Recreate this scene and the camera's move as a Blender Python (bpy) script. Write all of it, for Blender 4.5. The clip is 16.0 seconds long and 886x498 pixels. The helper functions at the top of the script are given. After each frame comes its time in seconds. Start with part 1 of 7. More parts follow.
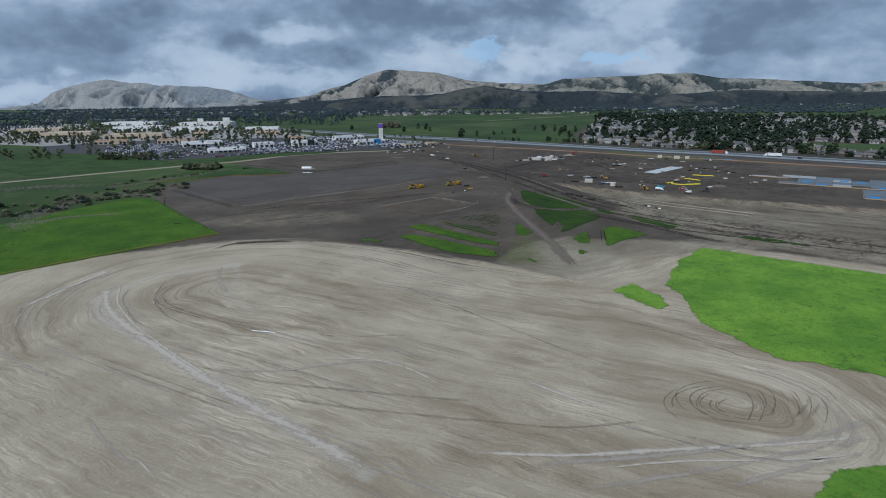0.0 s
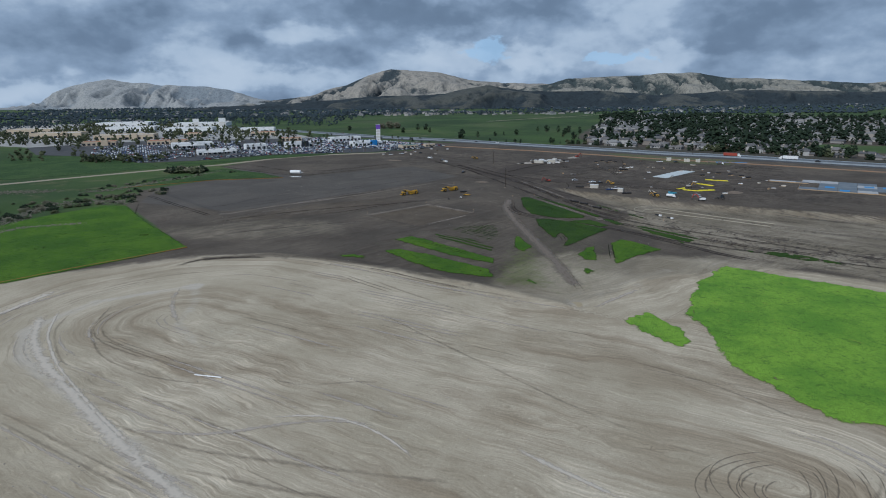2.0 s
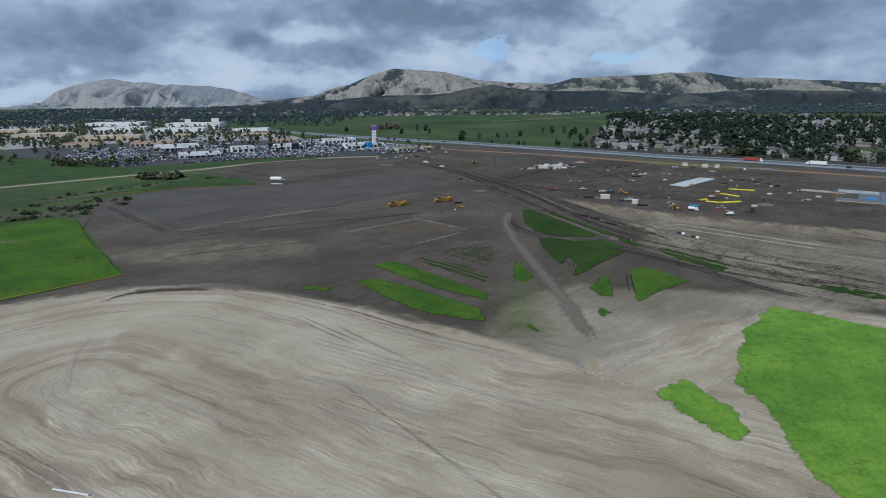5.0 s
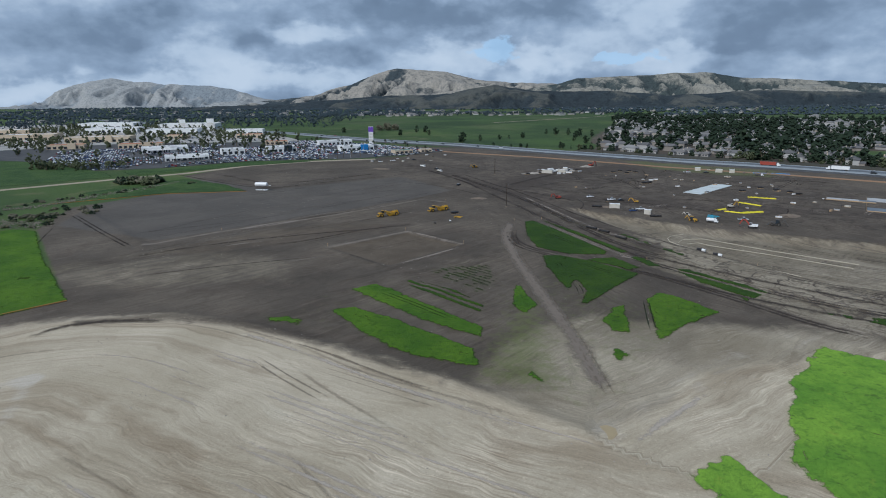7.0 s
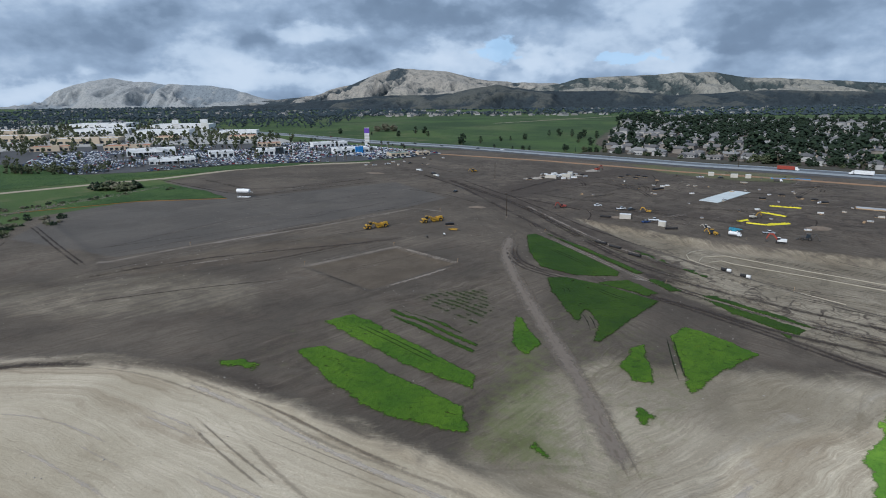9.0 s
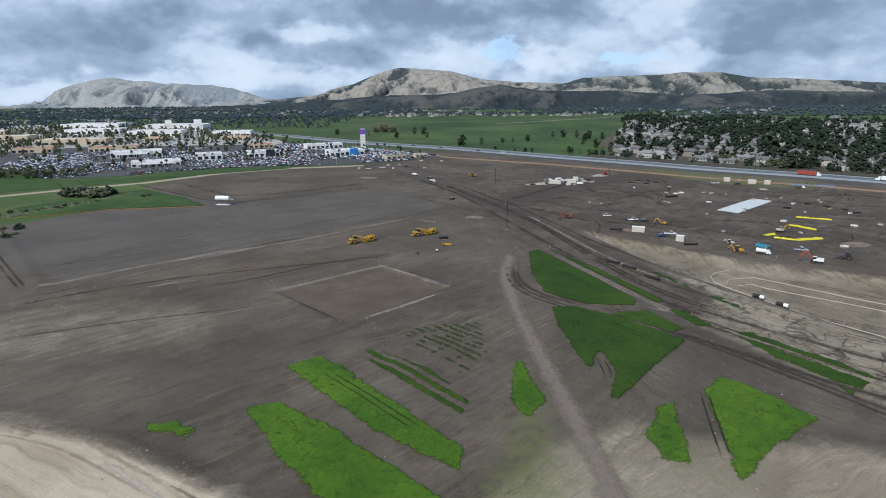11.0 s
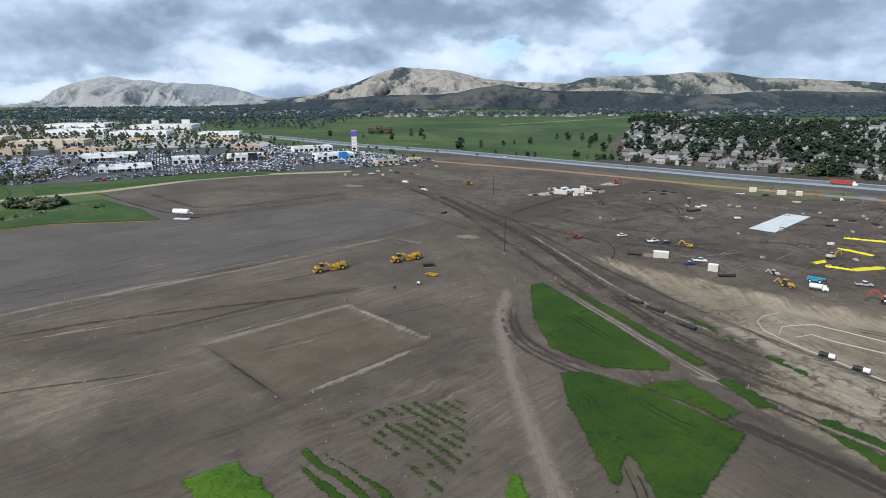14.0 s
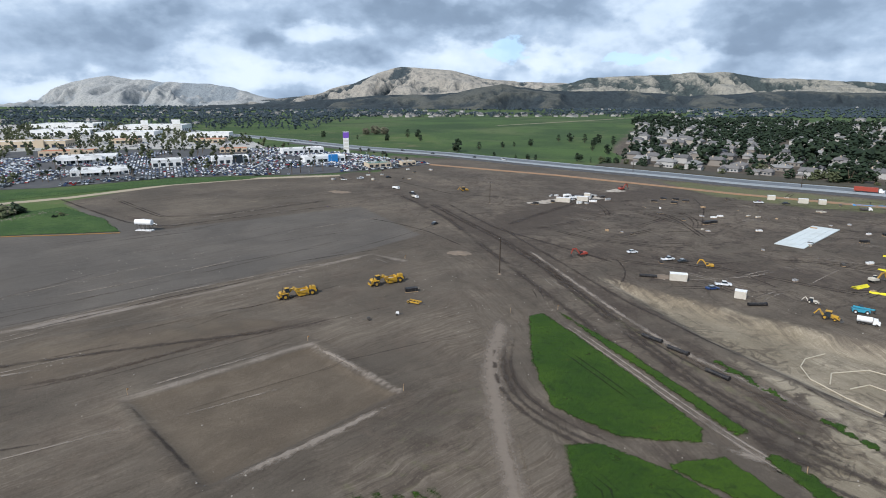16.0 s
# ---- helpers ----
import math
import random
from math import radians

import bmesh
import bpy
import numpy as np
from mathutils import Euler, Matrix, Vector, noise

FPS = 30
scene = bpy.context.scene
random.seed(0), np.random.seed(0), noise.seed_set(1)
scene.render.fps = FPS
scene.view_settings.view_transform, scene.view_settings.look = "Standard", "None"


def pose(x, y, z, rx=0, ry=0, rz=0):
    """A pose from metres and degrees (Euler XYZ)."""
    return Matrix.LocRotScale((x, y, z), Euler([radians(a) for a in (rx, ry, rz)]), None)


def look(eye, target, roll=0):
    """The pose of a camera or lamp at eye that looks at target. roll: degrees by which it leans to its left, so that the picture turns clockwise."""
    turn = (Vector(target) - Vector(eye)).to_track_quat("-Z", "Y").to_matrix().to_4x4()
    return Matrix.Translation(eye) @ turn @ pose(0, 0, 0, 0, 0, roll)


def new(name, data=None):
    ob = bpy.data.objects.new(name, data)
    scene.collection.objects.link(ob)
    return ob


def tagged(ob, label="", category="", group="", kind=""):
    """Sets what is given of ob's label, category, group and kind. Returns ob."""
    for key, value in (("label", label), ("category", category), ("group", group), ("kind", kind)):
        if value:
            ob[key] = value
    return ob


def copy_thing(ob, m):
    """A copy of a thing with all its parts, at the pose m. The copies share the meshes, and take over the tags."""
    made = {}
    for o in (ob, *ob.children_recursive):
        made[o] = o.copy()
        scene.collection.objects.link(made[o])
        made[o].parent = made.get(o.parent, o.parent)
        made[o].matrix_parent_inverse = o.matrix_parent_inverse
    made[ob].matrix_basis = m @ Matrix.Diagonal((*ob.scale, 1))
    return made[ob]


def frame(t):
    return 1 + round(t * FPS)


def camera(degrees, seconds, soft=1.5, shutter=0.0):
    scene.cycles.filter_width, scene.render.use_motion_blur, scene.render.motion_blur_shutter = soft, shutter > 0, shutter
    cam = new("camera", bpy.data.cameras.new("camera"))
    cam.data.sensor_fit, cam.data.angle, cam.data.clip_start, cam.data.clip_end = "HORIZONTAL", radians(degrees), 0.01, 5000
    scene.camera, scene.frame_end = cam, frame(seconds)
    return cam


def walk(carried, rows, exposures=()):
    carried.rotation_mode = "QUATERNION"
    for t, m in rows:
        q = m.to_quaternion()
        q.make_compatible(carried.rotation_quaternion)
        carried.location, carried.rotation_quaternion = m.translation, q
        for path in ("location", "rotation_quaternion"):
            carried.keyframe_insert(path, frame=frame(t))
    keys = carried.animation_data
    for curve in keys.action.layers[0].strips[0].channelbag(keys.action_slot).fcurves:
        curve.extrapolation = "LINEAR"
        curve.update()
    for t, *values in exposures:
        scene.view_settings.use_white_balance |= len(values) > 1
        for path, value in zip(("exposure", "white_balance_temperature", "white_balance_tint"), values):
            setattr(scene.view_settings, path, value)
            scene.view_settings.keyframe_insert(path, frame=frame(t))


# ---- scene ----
cam = camera(74.2, 16.0, 1.0)
PATH = [
    (0, (-13.57, 1.33, 73.41), (-14.24, 20.62, 68.17), -0.6),
    (1, (-10.78, 17.13, 73.03), (-11.51, 36.41, 67.78), -0.6),
    (2, (-8.26, 33.03, 72.71), (-9.05, 52.32, 67.47), -0.6),
    (3, (-5.99, 49.01, 72.44), (-6.83, 68.29, 67.20), -0.6),
    (4, (-3.94, 65.06, 72.20), (-4.84, 84.34, 66.95), -0.6),
    (6.5, (0.42, 105.51, 71.74), (-0.60, 124.78, 66.50), -0.5),
    (8, (2.66, 129.94, 71.50), (1.57, 149.21, 66.26), -0.5),
    (9, (4.07, 146.29, 71.34), (2.95, 165.55, 66.10), -0.5),
    (11.5, (7.48, 187.30, 70.88), (6.26, 206.56, 65.63), -0.4),
    (13, (9.61, 211.97, 70.52), (8.36, 231.23, 65.28), -0.3),
    (14, (11.13, 228.42, 70.23), (9.84, 247.67, 64.98), -0.3),
    (15, (12.77, 244.88, 69.88), (11.46, 264.13, 64.63), -0.3),
    (16, (14.55, 261.33, 69.48), (13.23, 280.58, 64.23), -0.2),
]
walk(cam, [(t, look(eye, target, roll)) for t, eye, target, roll in PATH],
     exposures=[(0.0, 0.0, 5600, 9), (4.0, 0.06, 5600, 9), (6.5, 0.16, 5650, 9), (9.0, 0.36, 5750, 10), (12.5, 0.73, 6000, 11), (16.0, 0.84, 6080, 11)])

# ---------------------------------------------------------------- sky and sun
SUN_ELEV, SUN_AZ = radians(42), radians(215)
world = bpy.data.worlds.new("sky")
scene.world = world
world.use_nodes = True
wt = world.node_tree
wt.nodes.clear()


def wnode(kind, **props):
    n = wt.nodes.new(kind)
    for k, v in props.items():
        n.inputs[k].default_value = v
    return n


def wmath(op, a, b=None, clamp=False):
    n = wt.nodes.new("ShaderNodeMath")
    n.operation, n.use_clamp = op, clamp
    for i, v in enumerate((a, b)):
        if v is None:
            continue
        if isinstance(v, (int, float)):
            n.inputs[i].default_value = v
        else:
            wt.links.new(v, n.inputs[i])
    return n.outputs[0]


def wramp(fac, stops):
    n = wt.nodes.new("ShaderNodeValToRGB")
    cr = n.color_ramp
    while len(cr.elements) < len(stops):
        cr.elements.new(0.5)
    for e, (p, c) in zip(cr.elements, stops):
        e.position, e.color = p, (*c, 1)
    wt.links.new(fac, n.inputs[0])
    return n.outputs[0]


def wmix(fac, a, b):
    n = wt.nodes.new("ShaderNodeMix")
    n.data_type = "RGBA"
    wt.links.new(fac, n.inputs[0])
    wt.links.new(a, n.inputs[6])
    wt.links.new(b, n.inputs[7])
    return n.outputs[2]


w_tc = wt.nodes.new("ShaderNodeTexCoord")
w_sep = wt.nodes.new("ShaderNodeSeparateXYZ")
wt.links.new(w_tc.outputs["Generated"], w_sep.inputs[0])


w_az = wmath("MULTIPLY", wmath("ARCTAN2", w_sep.outputs[0], w_sep.outputs[1]), 57.2958)
w_el = wmath("MULTIPLY", wmath("ARCSINE", w_sep.outputs[2]), 57.2958)


def cloud_noise(scale, detail, rough, flat, seed, distort=0.2):
    """Cloud masses over bearing and height in degrees, flattened into level banks."""
    cb = wt.nodes.new("ShaderNodeCombineXYZ")
    wt.links.new(w_az, cb.inputs[0])
    wt.links.new(wmath("MULTIPLY", w_el, flat), cb.inputs[1])
    cb.inputs[2].default_value = seed
    nz = wnode("ShaderNodeTexNoise", Scale=scale, Detail=detail, Roughness=rough, Distortion=distort)
    wt.links.new(cb.outputs[0], nz.inputs["Vector"])
    return nz.outputs["Fac"]


def centred(v, gain):
    return wmath("MULTIPLY", wmath("SUBTRACT", v, 0.5), gain)


warp_a, warp_e = cloud_noise(0.16, 5.0, 0.5, 1.6, 11.0, 0.0), cloud_noise(0.24, 5.0, 0.5, 1.6, 23.0, 0.0)
far_a = wmath("ADD", w_az, centred(warp_a, 13.0))
far_e = wmath("ADD", w_el, centred(warp_e, 5.0))


def bank(az, el, wide, high):
    """One cloud bank at a bearing and height, fading out at its rim."""
    da = wmath("DIVIDE", wmath("SUBTRACT", far_a, az), wide)
    de = wmath("DIVIDE", wmath("SUBTRACT", far_e, el), high)
    r2 = wmath("ADD", wmath("MULTIPLY", da, da), wmath("MULTIPLY", de, de))
    return wmath("POWER", 2.718, wmath("MULTIPLY", wmath("POWER", r2, 1.5), -0.9))


# bearing, height, half width, half height in degrees; grey bases above zero, lit cloud below
BANKS = [(-32.7, 4.7, 10.5, 2.0, 0.26), (-3.0, 6.8, 14.4, 1.4, 0.34), (-16.4, 3.3, 8.3, 1.3, 0.16), (26.4, 4.8, 10.5, 2.7, 0.36),
         (-24.0, 3.4, 3.3, 2.0, -0.4), (-15.3, 5.3, 2.8, 1.0, -0.3), (-2.0, 3.0, 3.9, 1.4, -0.36), (13.2, 5.7, 3.9, 2.4, -0.24),
         (5.4, 2.6, 2.8, 1.0, -0.42), (-23.3, 0.9, 7.2, 1.1, -0.34), (-36.8, 0.1, 6.1, 1.0, -0.3), (17.2, 2.3, 5.0, 1.0, -0.3),
         (-31.9, 1.8, 8.8, 0.9, 0.16), (-7.7, 5.0, 6.6, 1.1, 0.12), (-14.5, 1.2, 4.4, 1.2, -0.22)]
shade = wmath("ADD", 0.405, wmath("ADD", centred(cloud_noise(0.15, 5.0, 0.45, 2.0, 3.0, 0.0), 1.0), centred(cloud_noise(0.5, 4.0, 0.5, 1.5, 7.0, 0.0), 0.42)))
for az, el, wide, high, weight in BANKS:
    shade = wmath("ADD", shade, wmath("MULTIPLY", bank(az, el, wide, high), weight))
# heavier grey bases overhead
shade = wmath("ADD", shade, wmath("MULTIPLY", wmath("MULTIPLY", wmath("SUBTRACT", w_el, 7.0), 0.08, True), 0.22))
cloud = wramp(shade, [(0.02, (0.48, 0.535, 0.585)), (0.26, (0.405, 0.47, 0.535)), (0.46, (0.265, 0.33, 0.41)), (0.70, (0.165, 0.216, 0.282)),
                      (1.0, (0.135, 0.178, 0.236))])
gap = wmath("ADD", bank(1.8, 3.4, 2.5, 0.9), bank(12.7, 2.6, 2.2, 0.6))
gap = wmath("MULTIPLY", wmath("SUBTRACT", gap, wmath("ADD", 0.30, centred(cloud_noise(0.9, 5.0, 0.6, 1.5, 31.0), 1.2))), 3.0, True)
w_sky = wt.nodes.new("ShaderNodeTexSky")
w_sky.sky_type, w_sky.sun_disc = "NISHITA", False
w_sky.sun_elevation, w_sky.sun_rotation = SUN_ELEV, SUN_AZ
w_sky_mul = wt.nodes.new("ShaderNodeVectorMath")
w_sky_mul.operation = "SCALE"
w_sky_mul.inputs["Scale"].default_value = 0.10
wt.links.new(w_sky.outputs[0], w_sky_mul.inputs[0])
w_bg = wt.nodes.new("ShaderNodeBackground")
w_blue = wt.nodes.new("ShaderNodeMix")
w_blue.data_type, w_blue.inputs[0].default_value, w_blue.inputs[7].default_value = "RGBA", 0.85, (0.33, 0.50, 0.68, 1)
wt.links.new(w_sky_mul.outputs[0], w_blue.inputs[6])
wt.links.new(wmix(wmath("MULTIPLY", gap, 0.7), cloud, w_blue.outputs[2]), w_bg.inputs[0])
w_bg.inputs[1].default_value = 1.0
w_out = wt.nodes.new("ShaderNodeOutputWorld")
wt.links.new(w_bg.outputs[0], w_out.inputs[0])

sun = new("sun", bpy.data.lights.new("sun", "SUN"))
sun.data.energy, sun.data.angle, sun.data.color = 2.6, radians(10), (1.0, 0.95, 0.87)
# sun stands behind the camera's left shoulder, veiled by thin cloud
sun.matrix_world = look((0, 0, 300), (-math.sin(SUN_AZ) * 100, -math.cos(SUN_AZ) * 100, 300 - 100 * math.tan(SUN_ELEV)))

# ---------------------------------------------------------------- materials
class Nodes:
    """Short hand for one node material."""

    def __init__(self, name, rough=0.9, metal=0.0):
        self.m = bpy.data.materials.new(name)
        self.m.use_nodes = True
        self.t = self.m.node_tree
        self.bsdf = self.t.nodes["Principled BSDF"]
        self.bsdf.inputs["Roughness"].default_value = rough
        self.bsdf.inputs["Metallic"].default_value = metal
        self.bsdf.inputs["Specular IOR Level"].default_value = 0.25

    def put(self, sock, v):
        if isinstance(v, (int, float)):
            sock.default_value = v
        elif isinstance(v, tuple):
            sock.default_value = (*v, 1) if len(v) == 3 and sock.type == "RGBA" else v
        else:
            self.t.links.new(v, sock)

    def math(self, op, a, b=0.0, clamp=False):
        n = self.t.nodes.new("ShaderNodeMath")
        n.operation, n.use_clamp = op, clamp
        self.put(n.inputs[0], a)
        self.put(n.inputs[1], b)
        return n.outputs[0]

    def mix(self, f, a, b, blend="MIX"):
        n = self.t.nodes.new("ShaderNodeMix")
        n.data_type, n.blend_type = "RGBA", blend
        self.put(n.inputs[0], f)
        self.put(n.inputs[6], a)
        self.put(n.inputs[7], b)
        return n.outputs[2]

    def step(self, v, lo, hi):
        n = self.t.nodes.new("ShaderNodeMapRange")
        n.interpolation_type = "SMOOTHSTEP"
        self.put(n.inputs[0], v)
        n.inputs[1].default_value, n.inputs[2].default_value = lo, hi
        return n.outputs[0]

    def attr(self, name):
        n = self.t.nodes.new("ShaderNodeAttribute")
        n.attribute_name = name
        return n.outputs["Fac"]

    def place(self, local=True):
        if local:
            return self.t.nodes.new("ShaderNodeTexCoord").outputs["Object"]
        return self.t.nodes.new("ShaderNodeNewGeometry").outputs["Position"]

    def noise(self, vec, scale, detail=4.0, rough=0.55, distort=0.0):
        n = self.t.nodes.new("ShaderNodeTexNoise")
        n.inputs["Scale"].default_value, n.inputs["Detail"].default_value = scale, detail
        n.inputs["Roughness"].default_value, n.inputs["Distortion"].default_value = rough, distort
        self.t.links.new(vec, n.inputs["Vector"])
        return n.outputs["Fac"]

    def vec(self, x, y, z=0.0):
        n = self.t.nodes.new("ShaderNodeCombineXYZ")
        for i, v in enumerate((x, y, z)):
            self.put(n.inputs[i], v)
        return n.outputs[0]

    def random(self):
        return self.t.nodes.new("ShaderNodeObjectInfo").outputs["Random"]

    def island(self):
        return self.t.nodes.new("ShaderNodeNewGeometry").outputs["Random Per Island"]

    def ramp(self, f, stops):
        n = self.t.nodes.new("ShaderNodeValToRGB")
        cr = n.color_ramp
        while len(cr.elements) < len(stops):
            cr.elements.new(0.5)
        for e, (p, c) in zip(cr.elements, stops):
            e.position, e.color = p, (*c, 1)
        self.put(n.inputs[0], f)
        return n.outputs[0]

    def bump(self, h, strength, dist=0.1):
        n = self.t.nodes.new("ShaderNodeBump")
        n.inputs["Strength"].default_value, n.inputs["Distance"].default_value = strength, dist
        self.t.links.new(h, n.inputs["Height"])
        self.t.links.new(n.outputs[0], self.bsdf.inputs["Normal"])

    def done(self, colour):
        self.put(self.bsdf.inputs["Base Color"], colour)
        return self.m


def worn(name, colour, rough=0.7, metal=0.0, grain=3.0, dirt=(0.20, 0.165, 0.13), amount=0.35, vary=0.0):
    """A painted or bare surface with grain and dust in patches of its own."""
    n = Nodes(name, rough, metal)
    p = n.place(False)
    fine = n.noise(p, grain * 6, 3.0)
    patch = n.step(n.noise(p, grain, 5.0, 0.6), 0.45, 0.75)
    c = n.mix(n.math("MULTIPLY", patch, amount), colour, dirt)
    c = n.mix(n.math("MULTIPLY", fine, 0.25), c, (colour[0] * 0.6, colour[1] * 0.6, colour[2] * 0.6))
    if vary:
        r = n.random()
        c = n.mix(n.math("MULTIPLY", r, vary), c, (colour[0] * 0.45, colour[1] * 0.45, colour[2] * 0.45))
    return n.done(c)


def by_object(name, stops, rough=0.5, metal=0.0, grain=1.5):
    """Colour picked from a ramp for each object, with faint dust."""
    n = Nodes(name, rough, metal)
    c = n.ramp(n.random(), stops)
    for x in n.t.nodes:
        if x.bl_idname == "ShaderNodeValToRGB":
            x.color_ramp.interpolation = "CONSTANT"
    d = n.step(n.noise(n.place(False), grain, 4.0), 0.5, 0.8)
    return n.done(n.mix(n.math("MULTIPLY", d, 0.18), c, (0.22, 0.19, 0.16)))


def foliage(name, dark, light, scale=0.5):
    n = Nodes(name, 0.85)
    p = n.place(False)
    f = n.math("ADD", n.math("MULTIPLY", n.island(), 0.45), n.math("MULTIPLY", n.noise(p, scale, 4.0), 0.6))
    f = n.math("ADD", f, n.math("MULTIPLY", n.math("SUBTRACT", n.random(), 0.5), 0.35), True)
    return n.done(n.mix(f, dark, light))


def ground_material():
    n = Nodes("graded_soil", 0.95)
    p = n.place(False)
    u, v = n.attr("flow_u"), n.attr("flow_v")
    wob = n.noise(p, 0.035, 3.0)
    fl = n.vec(n.math("ADD", u, n.math("MULTIPLY", wob, 9.0)), n.math("MULTIPLY", v, 0.035))
    st1 = n.noise(fl, 0.55, 4.0, 0.65)
    st2 = n.noise(fl, 2.3, 3.0, 0.6)
    st0 = n.noise(fl, 0.13, 3.0, 0.5)
    st3 = n.noise(n.vec(n.math("ADD", u, n.math("MULTIPLY", wob, 9.0)), n.math("MULTIPLY", v, 0.012), 3.0), 3.6, 2.0, 0.5)
    blot = n.noise(p, 0.022, 5.0, 0.6)
    patch = n.noise(p, 0.11, 5.0, 0.6, 0.6)
    fine = n.noise(p, 1.4, 5.0, 0.65)
    lit_soil, mud, pale, weed = n.attr("lit_soil"), n.attr("mud"), n.attr("pale"), n.attr("weed")
    edge = n.math("MULTIPLY", n.math("SUBTRACT", patch, 0.5), 0.9)
    edge = n.math("ADD", edge, n.math("MULTIPLY", n.math("SUBTRACT", st1, 0.5), 0.7))
    s_lit_soil = n.step(n.math("ADD", lit_soil, edge), 0.2, 0.8)
    s_mud = n.step(n.math("ADD", mud, n.math("MULTIPLY", edge, 1.1)), 0.3, 0.85)
    s_pale = n.step(n.math("ADD", pale, n.math("MULTIPLY", edge, 1.0)), 0.35, 0.9)
    # thin wheel tracks: where a noise field crosses its middle value
    def tracks(field, wide):
        return n.step(n.math("ABSOLUTE", n.math("SUBTRACT", field, 0.5)), wide, wide * 0.25)

    t_flow = tracks(n.noise(n.vec(n.math("ADD", u, n.math("MULTIPLY", wob, 14.0)), n.math("MULTIPLY", v, 0.06)), 0.16, 2.0, 0.6), 0.035)
    t_flow2 = tracks(n.noise(n.vec(n.math("ADD", u, n.math("MULTIPLY", wob, 5.0)), n.math("MULTIPLY", v, 0.03), 7.0), 0.6, 2.0, 0.6), 0.07)
    # Dark base carries the site's cloud shade; the paler mix stands in for sunlight.
    c = n.mix(n.step(blot, 0.35, 0.68), (0.082, 0.068, 0.053), (0.138, 0.114, 0.088))
    c = n.mix(n.math("MULTIPLY", n.step(n.noise(p, 0.055, 6.0, 0.65, 0.8), 0.5, 0.68), 0.5), c, (0.108, 0.084, 0.064))
    c_lit = n.mix(n.step(blot, 0.35, 0.68), (0.384, 0.326, 0.234), (0.535, 0.463, 0.350))
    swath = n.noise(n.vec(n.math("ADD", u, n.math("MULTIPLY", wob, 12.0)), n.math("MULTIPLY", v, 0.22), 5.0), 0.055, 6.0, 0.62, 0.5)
    c_lit = n.mix(n.math("MULTIPLY", n.step(swath, 0.49, 0.63), 0.75), c_lit, (0.270, 0.212, 0.142))
    c_lit = n.mix(n.math("MULTIPLY", n.step(swath, 0.44, 0.30), 0.6), c_lit, (0.62, 0.565, 0.445))
    c = n.mix(s_lit_soil, c, c_lit)
    sand = n.step(n.math("ADD", n.attr("sand"), n.math("MULTIPLY", edge, 0.7)), 0.3, 0.75)
    c = n.mix(n.math("MULTIPLY", sand, 0.8), c, n.mix(n.step(blot, 0.38, 0.62), (0.215, 0.182, 0.130), (0.325, 0.282, 0.210)))
    flat = n.step(n.math("ADD", n.attr("smooth_fill"), n.math("MULTIPLY", edge, 0.35)), 0.35, 0.7)
    c = n.mix(n.math("MULTIPLY", flat, 0.7), c, n.mix(n.step(n.noise(p, 0.03, 5.0, 0.6, 0.5), 0.4, 0.65), (0.090, 0.082, 0.074), (0.118, 0.106, 0.094)))
    calm = n.math("SUBTRACT", 1.0, n.math("MAXIMUM", n.math("MULTIPLY", flat, 0.8), n.math("MULTIPLY", n.attr("rim_zone"), 0.75)))
    loose = n.math("ADD", 0.42, n.math("MULTIPLY", n.step(n.noise(p, 0.018, 3.0, 0.5), 0.38, 0.58), 0.58))
    # long wheel and blade marks
    dark = n.mix(1.0, c, (0.60, 0.56, 0.52), "MULTIPLY")
    lite = n.mix(1.0, c, (1.40, 1.40, 1.40), "MULTIPLY")
    m1 = n.math("MULTIPLY", n.step(st0, 0.44, 0.62), 0.35)
    m2 = n.math("MULTIPLY", n.step(st1, 0.52, 0.68), 0.55)
    m3 = n.math("MULTIPLY", n.step(st2, 0.50, 0.60), n.step(patch, 0.36, 0.55))
    m4 = n.math("MULTIPLY", n.step(st3, 0.52, 0.60), n.step(n.noise(p, 0.06, 4.0, 0.6, 0.5), 0.42, 0.58))
    mk = n.math("ADD", m1, n.math("ADD", m2, n.math("ADD", n.math("MULTIPLY", m3, 0.6), n.math("MULTIPLY", m4, 0.5))), True)
    c = n.mix(n.math("MULTIPLY", n.math("MULTIPLY", mk, n.math("MULTIPLY", calm, loose)), 0.60), c, dark)
    bright = n.math("MULTIPLY", n.step(st1, 0.48, 0.34), n.step(patch, 0.42, 0.60))
    bright2 = n.math("MULTIPLY", n.step(st2, 0.47, 0.36), n.step(blot, 0.45, 0.6))
    c = n.mix(n.math("MULTIPLY", n.math("MAXIMUM", bright, bright2), n.math("MULTIPLY", n.math("MULTIPLY", calm, loose), 0.75)), c, lite)
    c = n.mix(n.math("MULTIPLY", s_pale, 0.75), c, n.mix(s_lit_soil, (0.255, 0.218, 0.185), (0.50, 0.45, 0.38)))
    c = n.mix(n.math("MULTIPLY", s_mud, 0.8), c, (0.060, 0.047, 0.037))
    tr = n.math("MAXIMUM", n.math("MULTIPLY", t_flow, n.step(patch, 0.35, 0.6)), n.math("MULTIPLY", t_flow2, n.step(blot, 0.42, 0.62)))
    c = n.mix(n.math("MULTIPLY", tr, 0.30), c, n.mix(1.0, c, (0.55, 0.51, 0.47), "MULTIPLY"))
    # criss-cross traffic on the darker soil
    web = n.math("MAXIMUM", tracks(n.noise(p, 0.040, 2.0, 0.5, 0.8), 0.020), tracks(n.noise(p, 0.075, 2.0, 0.5, 0.5), 0.030))
    web = n.math("MAXIMUM", web, n.math("MULTIPLY", tracks(n.noise(p, 0.16, 2.0, 0.55, 0.6), 0.045), 0.7))
